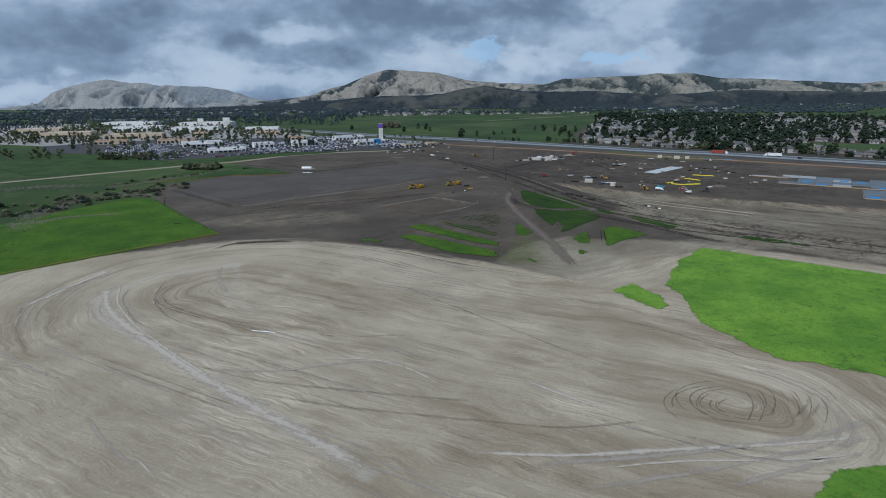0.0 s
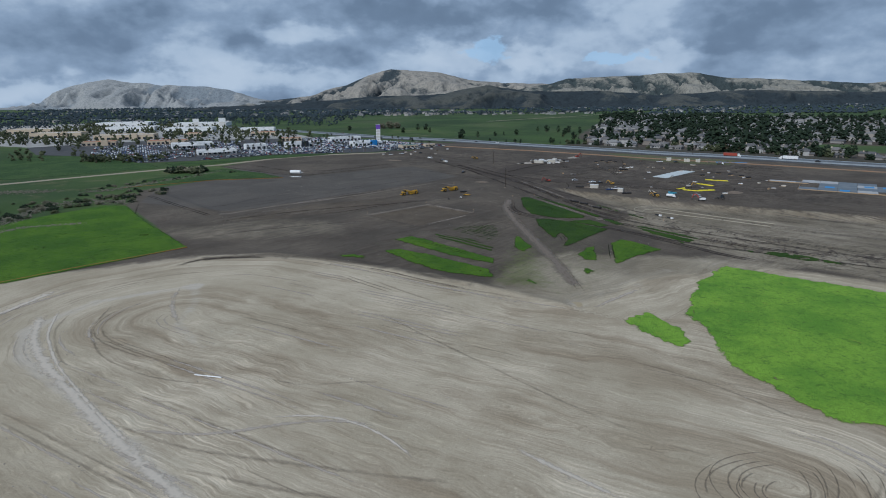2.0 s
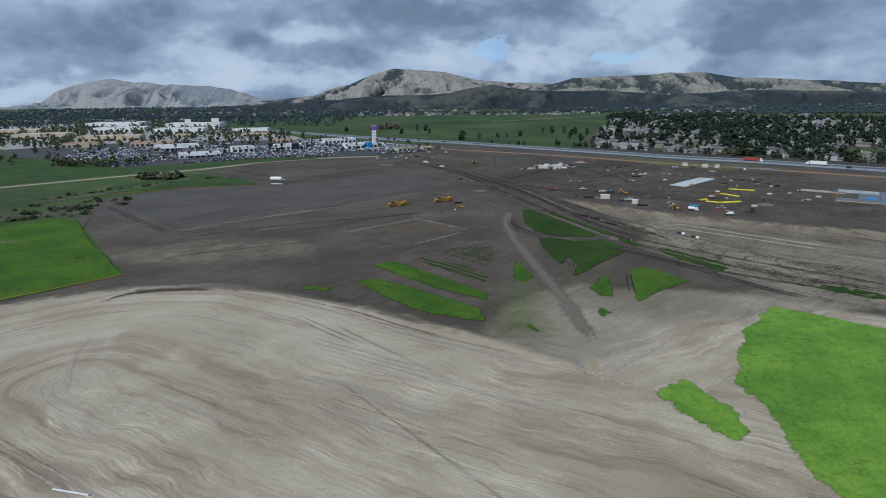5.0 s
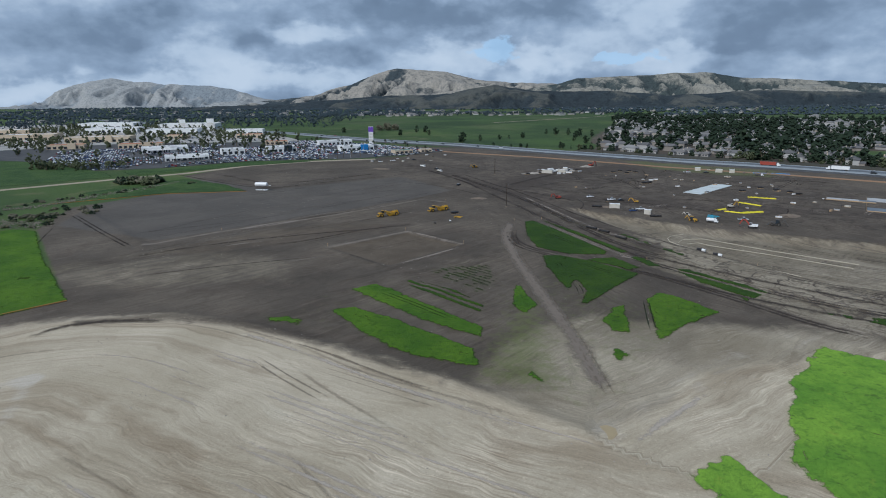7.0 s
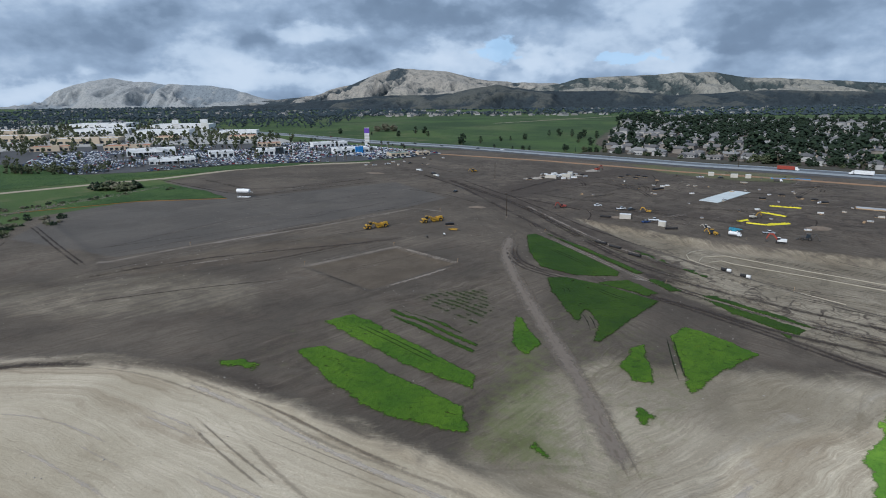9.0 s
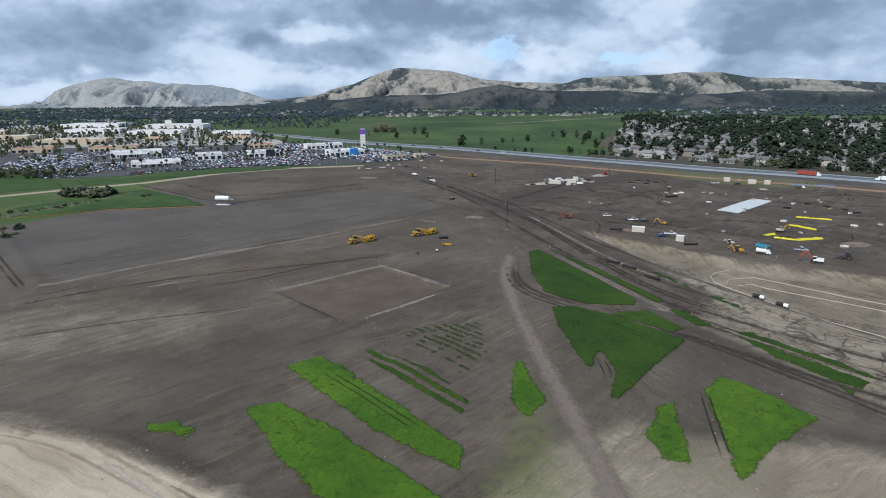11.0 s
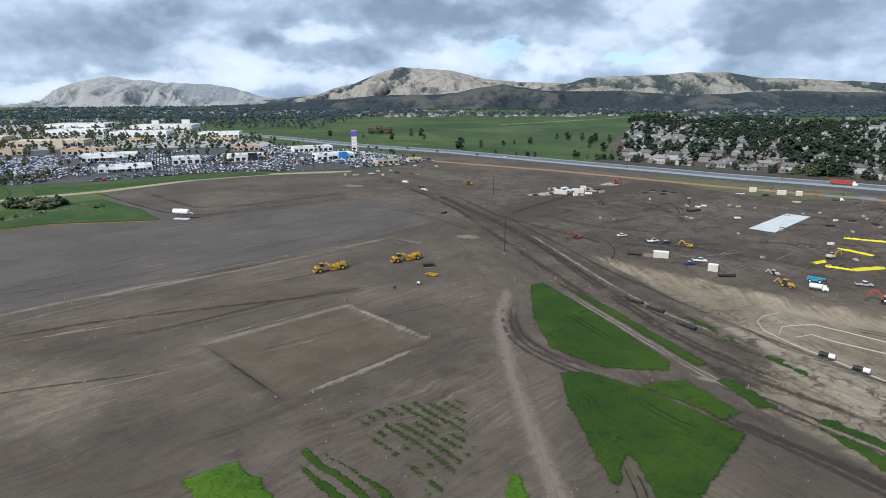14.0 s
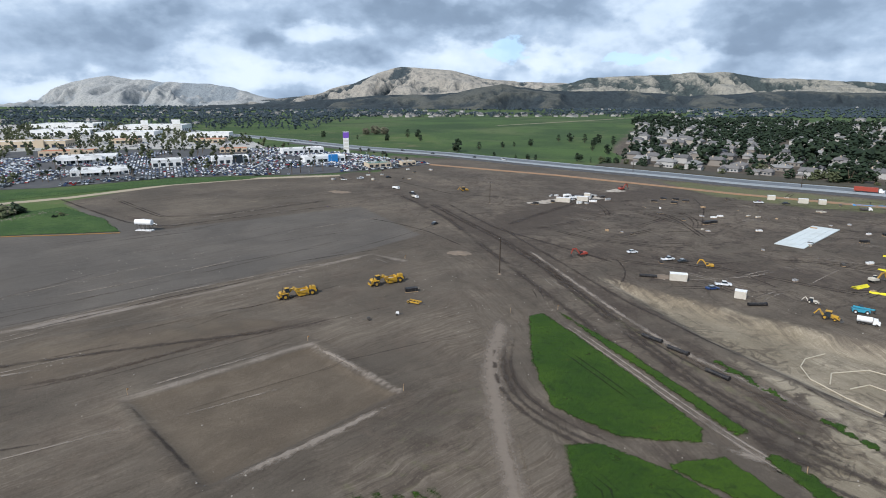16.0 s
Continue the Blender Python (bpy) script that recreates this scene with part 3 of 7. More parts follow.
def ground():
    def axis(lo, hi, step, a, b):
        mids = list(np.arange(lo, hi + 0.1, step))
        left, right, s = [], [], step
        p = lo
        while p > a:
            s *= 1.11
            p -= s
            left.append(p)
        s, p = step, hi
        while p < b:
            s *= 1.11
            p += s
            right.append(p)
        return np.array(left[::-1] + mids + right)

    xs, ys = axis(-190, 190, 1.25, -4300, 4300), axis(40, 470, 1.25, -1200, 4300)
    gx, gy = np.meshgrid(xs, ys)
    x, y = gx.ravel(), gy.ravel()
    z = ground_height(x, y)
    nx, ny = len(xs), len(ys)
    idx = np.arange(nx * ny).reshape(ny, nx)
    quads = np.stack([idx[:-1, :-1], idx[:-1, 1:], idx[1:, 1:], idx[1:, :-1]], -1).reshape(-1, 4)
    me = bpy.data.meshes.new("ground")
    me.from_pydata((np.stack([x, y, z], 1) * K).tolist(), [], quads.tolist())
    for poly in me.polygons:
        poly.use_smooth = True

    lit_soil = 1 - smooth(sdf(x, y, LIT_SOIL), -9, 7)
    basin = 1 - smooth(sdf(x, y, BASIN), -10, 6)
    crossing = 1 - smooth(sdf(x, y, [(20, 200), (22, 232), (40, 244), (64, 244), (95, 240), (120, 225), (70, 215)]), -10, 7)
    lit_soil = np.maximum(lit_soil, crossing * 0.40)
    sand = np.maximum(basin, 0.0)
    apron = 1 - smooth(sdf(x, y, [(62, 352), (78, 328), (112, 276), (215, 225), (230, 180), (112, 258), (82, 298)]), -5, 3)
    sand = np.maximum(sand, apron)
    sand = np.maximum(sand, crossing * 0.8)
    sand = np.maximum(sand, 1 - smooth(sdf(x, y, [(0, 206), (10, 228), (22, 240), (34, 246), (60, 236), (40, 200), (22, 188)]), -7, 8))
    lit_soil = np.maximum(lit_soil, 0.42 * (1 - smooth(sdf(x, y, [(6, 200), (16, 226), (24, 238), (40, 236), (50, 215), (30, 190)]), -8, 8)))
    sand = np.maximum(sand, 0.5 * (1 - smooth(sdf(x, y, [(-165, 290), (-110, 322), (-62, 305), (-50, 268), (-110, 256), (-140, 262)]), -14, 8)))
    rim_zone = lit_soil * smooth(y - 0.25 * x, 180, 215) * (x < 60)
    smooth_fill = 1 - smooth(sdf(x, y, [(-130, 322), (-69, 382), (-30, 424), (-10, 452), (-50, 515), (-125, 458), (-205, 510), (-210, 395), (-196, 350)]), -8, 3)
    bank = sdf(x, y, BASIN)
    # Bank slope paled: its lit face is put into the soil tone.
    lit_soil = np.maximum(lit_soil, 0.5 * np.exp(-((bank + 2) / 4.5) ** 2) * smooth(y + 0.5 * x, 385, 410))
    cut, _ = line_dist(x, y, [(-132, 317), (-111, 341), (-69, 377), (-28, 422), (-15, 414)])
    main, main_v = line_dist(x, y, HAUL)
    bend, _ = line_dist(x, y, BEND)
    lane, lane_v = line_dist(x, y, LANE)
    rim, _ = line_dist(x, y, [(-105, 236), (-83, 241), (-59, 236), (-40, 228)])
    band, _ = line_dist(x, y, [(-135, 292), (-112, 304), (-79, 326), (-45, 353), (-29, 357)])
    site_m, _ = line_dist(x, y, [(18, 470), (45, 500), (85, 545), (110, 556)])
    site_n, _ = line_dist(x, y, [(20, 440), (70, 425), (120, 400), (200, 380)])
    upper, _ = line_dist(x, y, [(-205, 515), (-125, 458), (-60, 510), (-50, 530)])
    mud = np.exp(-(main / 6.5) ** 2) * 0.75 + np.exp(-(bend / 2.4) ** 2) * 0.8 + np.exp(-(rim / 3.0) ** 2) * 0.75
    mud = mud + np.exp(-(site_m / 16) ** 2) * 0.75 + np.exp(-(band / 6) ** 2) * 0.7 + np.exp(-(site_n / 10) ** 2) * 0.4
    mud = mud + np.exp(-(upper / 3.0) ** 2) * 0.6
    mud = mud + np.exp(-((sdf(x, y, PAD) + 2) / 2.2) ** 2) * 0.35 
    wedge = 1 - smooth(sdf(x, y, [(-70, 240), (-20, 290), (16, 345), (20, 206), (0, 206), (-29, 224)]), -6, 4)
    mud = mud + wedge * 0.45
    loop, _ = line_dist(x, y, [(-27, 84), (-60, 111), (-113, 152), (-124, 168), (-118, 190), (-95, 205)])
    stub, _ = line_dist(x, y, [(-95, 205), (-88, 190), (-85, 172), (-72, 158)])
    frame_t, _ = line_dist(x, y, [(-57, 315), (-28, 343), (-4, 322)])
    skid, _ = line_dist(x, y, [(-100, 350), (-86, 362)])
    fan, _ = line_dist(x, y, [(27, 190), (50, 212), (75, 232), (96, 238)])
    cross, _ = line_dist(x, y, [(-59, 243), (-24, 289), (16, 340)])
    side, _ = line_dist(x, y, [(33, 362), (44, 335), (53, 314), (62, 298), (68, 290)])
    pale = np.exp(-(loop / 3.0) ** 2) * 0.75 + np.exp(-(stub / 2.5) ** 2) * 0.6 + np.exp(-(cut / 1.8) ** 2) * 0.75
    pale = pale + np.exp(-(lane / 3.6) ** 2) * 0.15 + np.exp(-(frame_t / 1.2) ** 2) * 0.8 + np.exp(-(skid / 2.5) ** 2) * 0.8
    pale = pale + np.exp(-(fan / 10) ** 2) * 0.4 + np.exp(-(cross / 2.6) ** 2) * 0.35 + np.exp(-(side / 1.5) ** 2) * 0.6
    pale = pale * (1 - np.exp(-(bend / 2.2) ** 2))
    weed = wedge * 0.28 + (1 - smooth(sdf(x, y, [(0, 206), (22, 190), (28, 190), (60, 236), (40, 300), (24, 300)]), -8, 5)) * 0.36
    hedge, _ = line_dist(x, y, [(38, 384), (52, 352), (68, 312)])
    weed = weed + np.exp(-(hedge / 2.0) ** 2) * 0.45
    weed = weed + 0.62 * (1 - smooth(sdf(x, y, [(118.6, 621.6), (229.7, 539.8), (206.0, 502.3), (173.5, 515.0), (137.9, 548.2)]), -6, 4))
    yard = 1 - smooth(sdf(x, y, [(30, 420), (60, 392), (110, 356), (220, 320), (240, 520), (160, 556), (70, 620), (-30, 660), (-10, 520)]), -20, 8)
    mud = mud + yard * 0.34
    lower_haul = 1 - smooth(sdf(x, y, [(58, 296), (76, 322), (112, 276), (225, 225), (235, 165), (130, 205), (88, 244)]), -8, 6)
    sand = np.maximum(sand, lower_haul * 0.8)
    mud = mud * (1 - 0.55 * lower_haul)
    clay = 1 - smooth(sdf(x, y, PAD), -1.5, 0.8)
    clay = np.maximum(clay, 0.62 * (1 - smooth(sdf(x, y, [(-130, 300), (-95, 341), (-52, 362), (-24, 362), (-60, 330), (-100, 302)]), -8, 4)))
    pasture = smooth(sdf(x, y, SITE), -2, 5)
    # Estate ground darkened through the mud mask to stand in for cloud shade.
    estate_shade = 1 - smooth(sdf(x, y, [(110, 690), (240, 580), (430, 420), (900, 500), (1000, 1100), (480, 1330), (300, 1330), (150, 860)]), -10, 10)
    pasture = pasture * (1 - 0.8 * estate_shade)
    mud = mud + estate_shade * 0.55
    crop = np.zeros_like(x)
    for poly in (CROP_A, CROP_B, CROP_C):
        crop = np.maximum(crop, 1 - smooth(sdf(x, y, poly), -6, 6))

    # direction of the blade and wheel marks in each part of the works
    turn, turn_v = line_dist(x, y, [(-88, 178), (45, 108)])
    ux, uy = 0.686, 0.728
    pad_u, pad_v = (x * -uy + y * ux), (x * ux + y * uy)
    sel_lit_soil = sdf(x, y, LIT_SOIL) < 0
    sel_right = (x > 14 + (y - 350) * -0.25) & ~sel_lit_soil
    fu = np.where(sel_lit_soil, turn, np.where(sel_right, main, pad_u))
    fv = np.where(sel_lit_soil, turn_v + 300, np.where(sel_right, main_v, pad_v))
    sel_cross = sdf(x, y, [(22, 188), (32, 234), (60, 246), (125, 228), (80, 212), (52, 182), (40, 174)]) < 0
    fu = np.where(sel_cross, -0.57 * x + 0.82 * y, fu)
    fv = np.where(sel_cross, 0.82 * x + 0.57 * y, fv)
    for key, val in (("lit_soil", lit_soil), ("mud", mud), ("pale", pale), ("weed", weed), ("clay", clay), ("pasture", pasture), ("crop", crop), ("sand", sand), ("rim_zone", rim_zone), ("yard", np.clip(yard + np.exp(-(main / 22) ** 2), 0, 1)), ("smooth_fill", smooth_fill),
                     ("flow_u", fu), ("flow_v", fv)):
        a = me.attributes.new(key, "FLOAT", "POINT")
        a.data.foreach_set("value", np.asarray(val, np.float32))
    me.materials.append(M_GROUND)
    return tagged(new("ground", me), "graded brown earth with wheel tracks and pasture beyond", "ground", kind="structure")


ground()


def gz(x, y):
    return float(ground_height(x, y))


def at(x, y, rz=0.0, lift=0.0):
    """Pose on the ground at a place of the plan."""
    return pose(x * K, y * K, gz(x, y) * K + lift, 0, 0, rz)


# ---------------------------------------------------------------- mountains
def mountain(name, profile, y0, depth, mat, label, seed, foot):
    """A ridge along x: crest heights fitted to the skyline in the camera's view, worn by gullies."""
    px, pz = [p[0] for p in profile], [p[1] for p in profile]
    xs = np.linspace(px[0], px[-1], int((px[-1] - px[0]) / 11))
    ts = np.linspace(-1, 1, 80)
    gx, gt = np.meshgrid(xs, ts)
    crest = np.interp(gx, px, pz) + (fnoise(gx, gx * 0, 120, seed, 4) - 0.5) * 14
    gy = y0 + gt * depth
    wx = gx + (fnoise(gx, gy, 400, seed + 2, 2) - 0.5) * 300
    rid, amp = 0.0, 0.5
    for k in range(5):
        rid = rid + amp * (1 - np.abs(2 * vnoise(wx, gy * 0.6, 250 / 2 ** k, seed + k * 5.3) - 1)) ** 1.6
        amp *= 0.55
    fall = np.clip(1 - np.abs(gt), 0, 1) ** 0.85
    spur = (rid - 0.66) * 300 * np.sin(np.clip(1 - np.abs(gt), 0, 1) * math.pi) * np.clip((crest - foot) / 130, 0.25, 1.0)
    z = foot + (crest - foot) * fall + spur
    z = np.minimum(z, foot + (crest - foot) * (0.15 + 0.85 * np.clip(1.02 - np.abs(gt), 0, 1) ** 0.7))
    z = z + (fnoise(gx, gy, 60, seed + 1, 3) - 0.5) * 22 * fall * np.clip(np.abs(gt) * 5, 0, 1)
    z = np.where(np.abs(gt) > 0.98, foot - 40, z)
    ny, nx = gx.shape
    idx = np.arange(nx * ny).reshape(ny, nx)
    quads = np.stack([idx[:-1, :-1], idx[:-1, 1:], idx[1:, 1:], idx[1:, :-1]], -1).reshape(-1, 4)
    me = bpy.data.meshes.new(name)
    me.from_pydata(np.stack([gx.ravel(), gy.ravel() + 19, z.ravel() + 12], 1).tolist(), [], quads.tolist())
    for poly in me.polygons:
        poly.use_smooth = True
    at_ = me.attributes.new("spur", "FLOAT", "POINT")
    at_.data.foreach_set("value", np.clip(rid, 0, 1).ravel().astype(np.float32))
    me.materials.append(mat)
    return tagged(new(name, me), label, "mountain", kind="structure")


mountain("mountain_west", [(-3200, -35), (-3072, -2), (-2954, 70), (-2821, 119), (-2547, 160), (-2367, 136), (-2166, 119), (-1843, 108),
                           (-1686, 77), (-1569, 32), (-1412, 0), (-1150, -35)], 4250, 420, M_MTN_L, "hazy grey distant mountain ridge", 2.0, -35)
mountain("mountain_centre", [(-1600, -25), (-1378, 0), (-1063, 35), (-945, 71), (-827, 106), (-672, 167), (-518, 205), (-368, 193), (-180, 173),
                             (7, 125), (232, 105), (419, 96), (549, 95), (900, 50), (1300, -20)], 4150, 640, M_MTN_C,
         "rocky scrub covered mountain with sunlit crest", 7.0, -30)
mountain("mountain_east", [(120, -20), (324, 60), (515, 92), (635, 125), (841, 130), (1080, 138), (1249, 153), (1453, 147), (1692, 115), (1928, 107),
                           (2196, 94), (2490, 77), (2800, 90), (3300, 40)], 3900, 560, M_MTN_E, "long rolling scrub covered hills", 4.0, -25)
mountain("foothill", [(-1500, -20), (-900, 0), (-500, 30), (-120, 42), (100, 84), (330, 46), (700, 48), (1000, 28), (1500, 44), (2100, 30), (2900, 40), (3300, 10)],
         3250, 380, mountain_material("shaded_foothill", (0.032, 0.042, 0.048), (0.085, 0.088, 0.078), 0.68),
         "low dark scrub foothills before the mountains", 9.0, -22)


# ---------------------------------------------------------------- green cover on the works
def cover(poly, cell, tall, label, seed, rows=None, ragged=1.0, thin=0.0, mat=None, full=1.0):
    """One patch of weeds: an uneven sheet of growth with a ragged edge."""
    xs = [p[0] for p in poly]
    ys = [p[1] for p in poly]
    gx, gy = np.meshgrid(np.arange(min(xs) - 2, max(xs) + 2, cell), np.arange(min(ys) - 2, max(ys) + 2, cell))
    gx = gx + (hashed(gx, gy, seed) - 0.5) * cell * 0.7
    gy = gy + (hashed(gy, gx, seed + 1) - 0.5) * cell * 0.7
    d = sdf(gx, gy, poly) + (fnoise(gx, gy, 7.0, seed) - 0.5) * 2.2 * ragged + (fnoise(gx, gy, 1.6, seed + 5, 2) - 0.5) * 1.2 * ragged + (hashed(gx * 1.7, gy, seed) - 0.5) * 0.3
    if rows:
        ax, ay, pitch, share = rows
        k = np.sin((gx * -ay + gy * ax) / pitch * 6.2832 + fnoise(gx, gy, 12, seed) * 5)
        d = np.where(k > share, np.maximum(d, 0.4 * (k - share) * pitch), d)
    if thin:
        d = np.where(fnoise(gx, gy, 3.0, seed + 8) < thin, np.maximum(d, 0.2), d)
    rise = np.clip(-d / 0.9, 0, 1)
    z = ground_height(gx, gy) + 0.03 + rise * tall * 0.55 * (0.55 + 0.3 * fnoise(gx, gy, 1.3, seed + 2, 2) + 0.45 * hashed(gx, gy, seed + 4)) - 0.12 * (d > 0)
    ny, nx = gx.shape
    idx = np.arange(nx * ny).reshape(ny, nx)
    quads = np.stack([idx[:-1, :-1], idx[:-1, 1:], idx[1:, 1:], idx[1:, :-1]], -1).reshape(-1, 4)
    keep = (d.ravel()[quads] < 0).sum(1) >= 2
    quads = quads[keep]
    used, inv = np.unique(quads, return_inverse=True)
    co = np.stack([gx.ravel(), gy.ravel(), z.ravel()], 1)[used] * K
    me = bpy.data.meshes.new("weed_patch")
    me.from_pydata(co.tolist(), [], inv.reshape(-1, 4).tolist())
    at_ = me.attributes.new("core", "FLOAT", "POINT")
    at_.data.foreach_set("value", (full * np.clip(-d.ravel()[used] / 1.5 + 0.35 * (rows is not None), 0, 1)).astype(np.float32))
    me.materials.append(mat or M_WEED_LIT)
    return tagged(new("weed_patch", me), label, "weeds", "weed patches on the graded site", "stuff")


cover([(-39, 248), (-33, 251), (-18, 241), (1, 224), (3, 214), (-14, 219), (-29, 233)], 0.6, 0.4, "long strip of bright green weeds on bare soil", 1.0, mat=M_WEED_HALF_LIT)
cover([(-37, 266), (-30, 272), (-12, 254), (4, 237), (4, 229), (-8, 237), (-24, 252)], 0.6, 0.4, "long strip of green weeds between bare bands", 2.0, mat=M_WEED_HALF_LIT)
cover([(-23, 274), (-19, 277), (-4, 265), (4, 253), (3, 247), (-10, 259)], 0.45, 0.3, "thin rows of green weeds cut by wheel marks", 3.0, (0.72, -0.69, 3.0, 0.1), 0.7, mat=M_WEED_SHADE, full=0.8)
cover([(-15, 285), (-6, 292), (6, 294), (9, 276), (3, 262), (-4, 272)], 0.45, 0.25, "sparse weed rows torn by wheel marks", 4.0, (0.72, -0.69, 2.2, 0.3), 1.2, 0.40, mat=M_WEED_SHADE, full=0.46)
cover([(11, 254), (14, 272), (16, 270), (20, 253), (15, 245)], 0.55, 0.4, "narrow green weed patch beside the dirt lane", 5.0, mat=M_WEED_HALF_LIT)
cover([(26, 306), (33, 307), (45, 298), (57, 284), (45, 269), (34, 254), (31, 255), (35, 266), (34, 276), (32, 270), (30, 264), (28, 276), (26, 292)], 0.6, 0.4, "large green weed patch with wheel marks", 6.0, None, 0.5, mat=M_WEED_SHADE)
cover([(24, 364), (29, 367), (36, 352), (45, 331), (52, 312), (50, 307), (36, 308), (25, 318), (23, 338)], 0.6, 0.4, "tall triangular field of green weeds", 7.0, None, 0.5, mat=M_WEED_SHADE)
cover([(32, 367), (34, 368), (48, 340), (60, 311), (56, 309), (46, 334)], 0.6, 0.4, "long green strip beside the haul road", 8.0, None, 0.5, mat=M_WEED_SHADE)
cover([(40.6, 301.5), (52.5, 304.3), (55.9, 297.6), (58.9, 290.9), (53.6, 288.5), (47.0, 295.2)], 0.6, 0.35, "small green weed triangle between tracks", 9.0, mat=M_WEED_SHADE)
cover([(57.6, 304.2), (61.0, 305.5), (64.3, 298.4), (66.0, 292.7), (61.4, 291.9), (59.7, 298.1)], 0.6, 0.35, "small green weed strip beside the haul road", 10.0, mat=M_WEED_SHADE)
cover([(35, 243), (40, 252), (44, 254), (43, 240), (41, 234), (36, 235)], 0.55, 0.4, "round green weed patch", 11.0, mat=M_WEED_HALF_LIT)
cover([(51, 259), (57, 265), (62, 262), (69, 249), (59, 241), (46, 229), (48, 244)], 0.55, 0.4, "wedge of green weeds between tracks", 12.0, mat=M_WEED_HALF_LIT)
cover([(32, 222), (35, 226), (38, 222), (36, 217), (33, 218)], 0.5, 0.35, "small round tuft of green weeds", 13.0, mat=M_WEED_HALF_LIT)
cover([(12, 211), (14, 215), (17, 208), (15, 206)], 0.5, 0.3, "small tuft of green weeds on bare soil", 14.0, mat=M_WEED_HALF_LIT)
cover([(-59, 242), (-50, 244), (-45, 241), (-45, 236), (-54, 239)], 0.55, 0.3, "thin green weed patch at the pad edge", 15.0, None, 1.3, mat=M_WEED_HALF_LIT)
cover([(68, 290), (74, 290), (84, 276), (90, 266), (80, 259), (74, 272)], 0.6, 0.35, "green strip crossed by a pale track", 16.0, (0.6, -0.8, 7.0, 0.7), mat=M_WEED_SHADE)
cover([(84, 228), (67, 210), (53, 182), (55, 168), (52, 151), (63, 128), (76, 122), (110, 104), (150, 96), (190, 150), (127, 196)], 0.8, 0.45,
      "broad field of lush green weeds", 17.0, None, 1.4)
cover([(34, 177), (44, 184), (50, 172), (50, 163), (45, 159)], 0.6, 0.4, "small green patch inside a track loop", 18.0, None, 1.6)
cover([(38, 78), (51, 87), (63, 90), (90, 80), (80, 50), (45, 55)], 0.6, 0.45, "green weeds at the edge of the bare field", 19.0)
cover([(-250, 106), (-172, 193), (-119, 253), (-160, 298), (-196, 342), (-210, 344), (-226, 310), (-240, 258), (-300, 210)], 0.9, 0.4, "wide bright green field behind an orange edge", 20.0, None, 0.6, mat=M_WEED_HALF_LIT)
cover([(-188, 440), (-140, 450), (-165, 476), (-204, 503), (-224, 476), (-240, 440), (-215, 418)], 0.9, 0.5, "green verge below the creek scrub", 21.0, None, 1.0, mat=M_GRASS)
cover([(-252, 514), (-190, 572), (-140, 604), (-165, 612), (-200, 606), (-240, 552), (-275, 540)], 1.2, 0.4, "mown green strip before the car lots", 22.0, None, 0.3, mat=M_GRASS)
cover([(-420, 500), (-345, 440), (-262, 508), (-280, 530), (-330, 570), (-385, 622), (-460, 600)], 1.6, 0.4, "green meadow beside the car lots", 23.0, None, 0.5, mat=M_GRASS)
cover([(96, 250), (108, 238), (128, 228), (116, 244)], 0.7, 0.3, "thin green verge of the haul road", 24.0, None, 1.4, 0.45, mat=M_WEED_SHADE)
cover([(62, 340), (72, 316), (82, 298), (84, 300), (74, 320), (65, 341)], 0.6, 0.25, "thin weeds along the haul road", 25.0, None, 1.5, 0.5, mat=M_WEED_SHADE)


def strip(name, pts, width, mat, label, category, lift=0.15, kind="structure"):
    """A road or low bank along a line, with its own thickness."""
    g = Geo()
    P = [Vector((a, b)) for a, b in pts]
    vs = []
    for i, p in enumerate(P):
        d = (P[min(i + 1, len(P) - 1)] - P[max(i - 1, 0)]).normalized()
        nrm = Vector((-d.y, d.x)) * width / 2
        for q in (p + nrm, p - nrm):
            z = float(ground_height(q.x, q.y))
            vs += [(q.x * K, q.y * K, z * K + lift), (q.x * K, q.y * K, z * K - 1.0)]
    fs = []
    for i in range(len(P) - 1):
        a, b = 4 * i, 4 * i + 4
        fs += [(a, a + 2, b + 2, b), (a + 1, a, b, b + 1), (a + 2, a + 3, b + 3, b + 2)]
    g.add(vs, fs)
    return solid(name, g, mat, label, category, kind=kind)


def dense(pts, step=25.0):
    out = []
    for (ax, ay), (bx, by) in zip(pts, pts[1:]):
        k = max(1, int(math.hypot(bx - ax, by - ay) / step))
        out += [(ax + (bx - ax) * i / k, ay + (by - ay) * i / k) for i in range(k)]
    return out + [pts[-1]]


FREEWAY = dense([(520, 330), (380, 446), (236, 560), (171, 604), (74, 681), (-18, 758), (-115, 818), (-240, 925), (-400, 1050), (-700, 1300), (-1300, 1800)])
strip("freeway", FREEWAY, 15, M_FREEWAY, "pale concrete freeway running past the site", "road", 1.2)
strip("frontage_road", [(x - 14 * 0.62, y - 14 * 0.785) for x, y in FREEWAY[:34]], 9, M_ASPHALT, "dark asphalt road beside the freeway", "road", 0.35)
strip("frontage_bank", dense([(520, 290), (380, 400), (212, 522), (153, 560), (67, 627), (-30, 686)]), 5, M_BERM, "low orange earth bank along the freeway", "bank", 0.35)
strip("dirt_road", dense([(-420, 340), (-342, 412), (-252, 500), (-219, 528), (-186, 576), (-140, 606), (-88, 622)]), 7, M_ROADDIRT, "pale dirt road past the meadow", "road", 0.12)


strip("field_path", dense([(34.7, 1211.2), (122.2, 1291.9), (242.2, 1427.7), (395.6, 1628.6)]), 5, M_ROADDIRT, "pale dirt path across the green field", "path", 0.25)


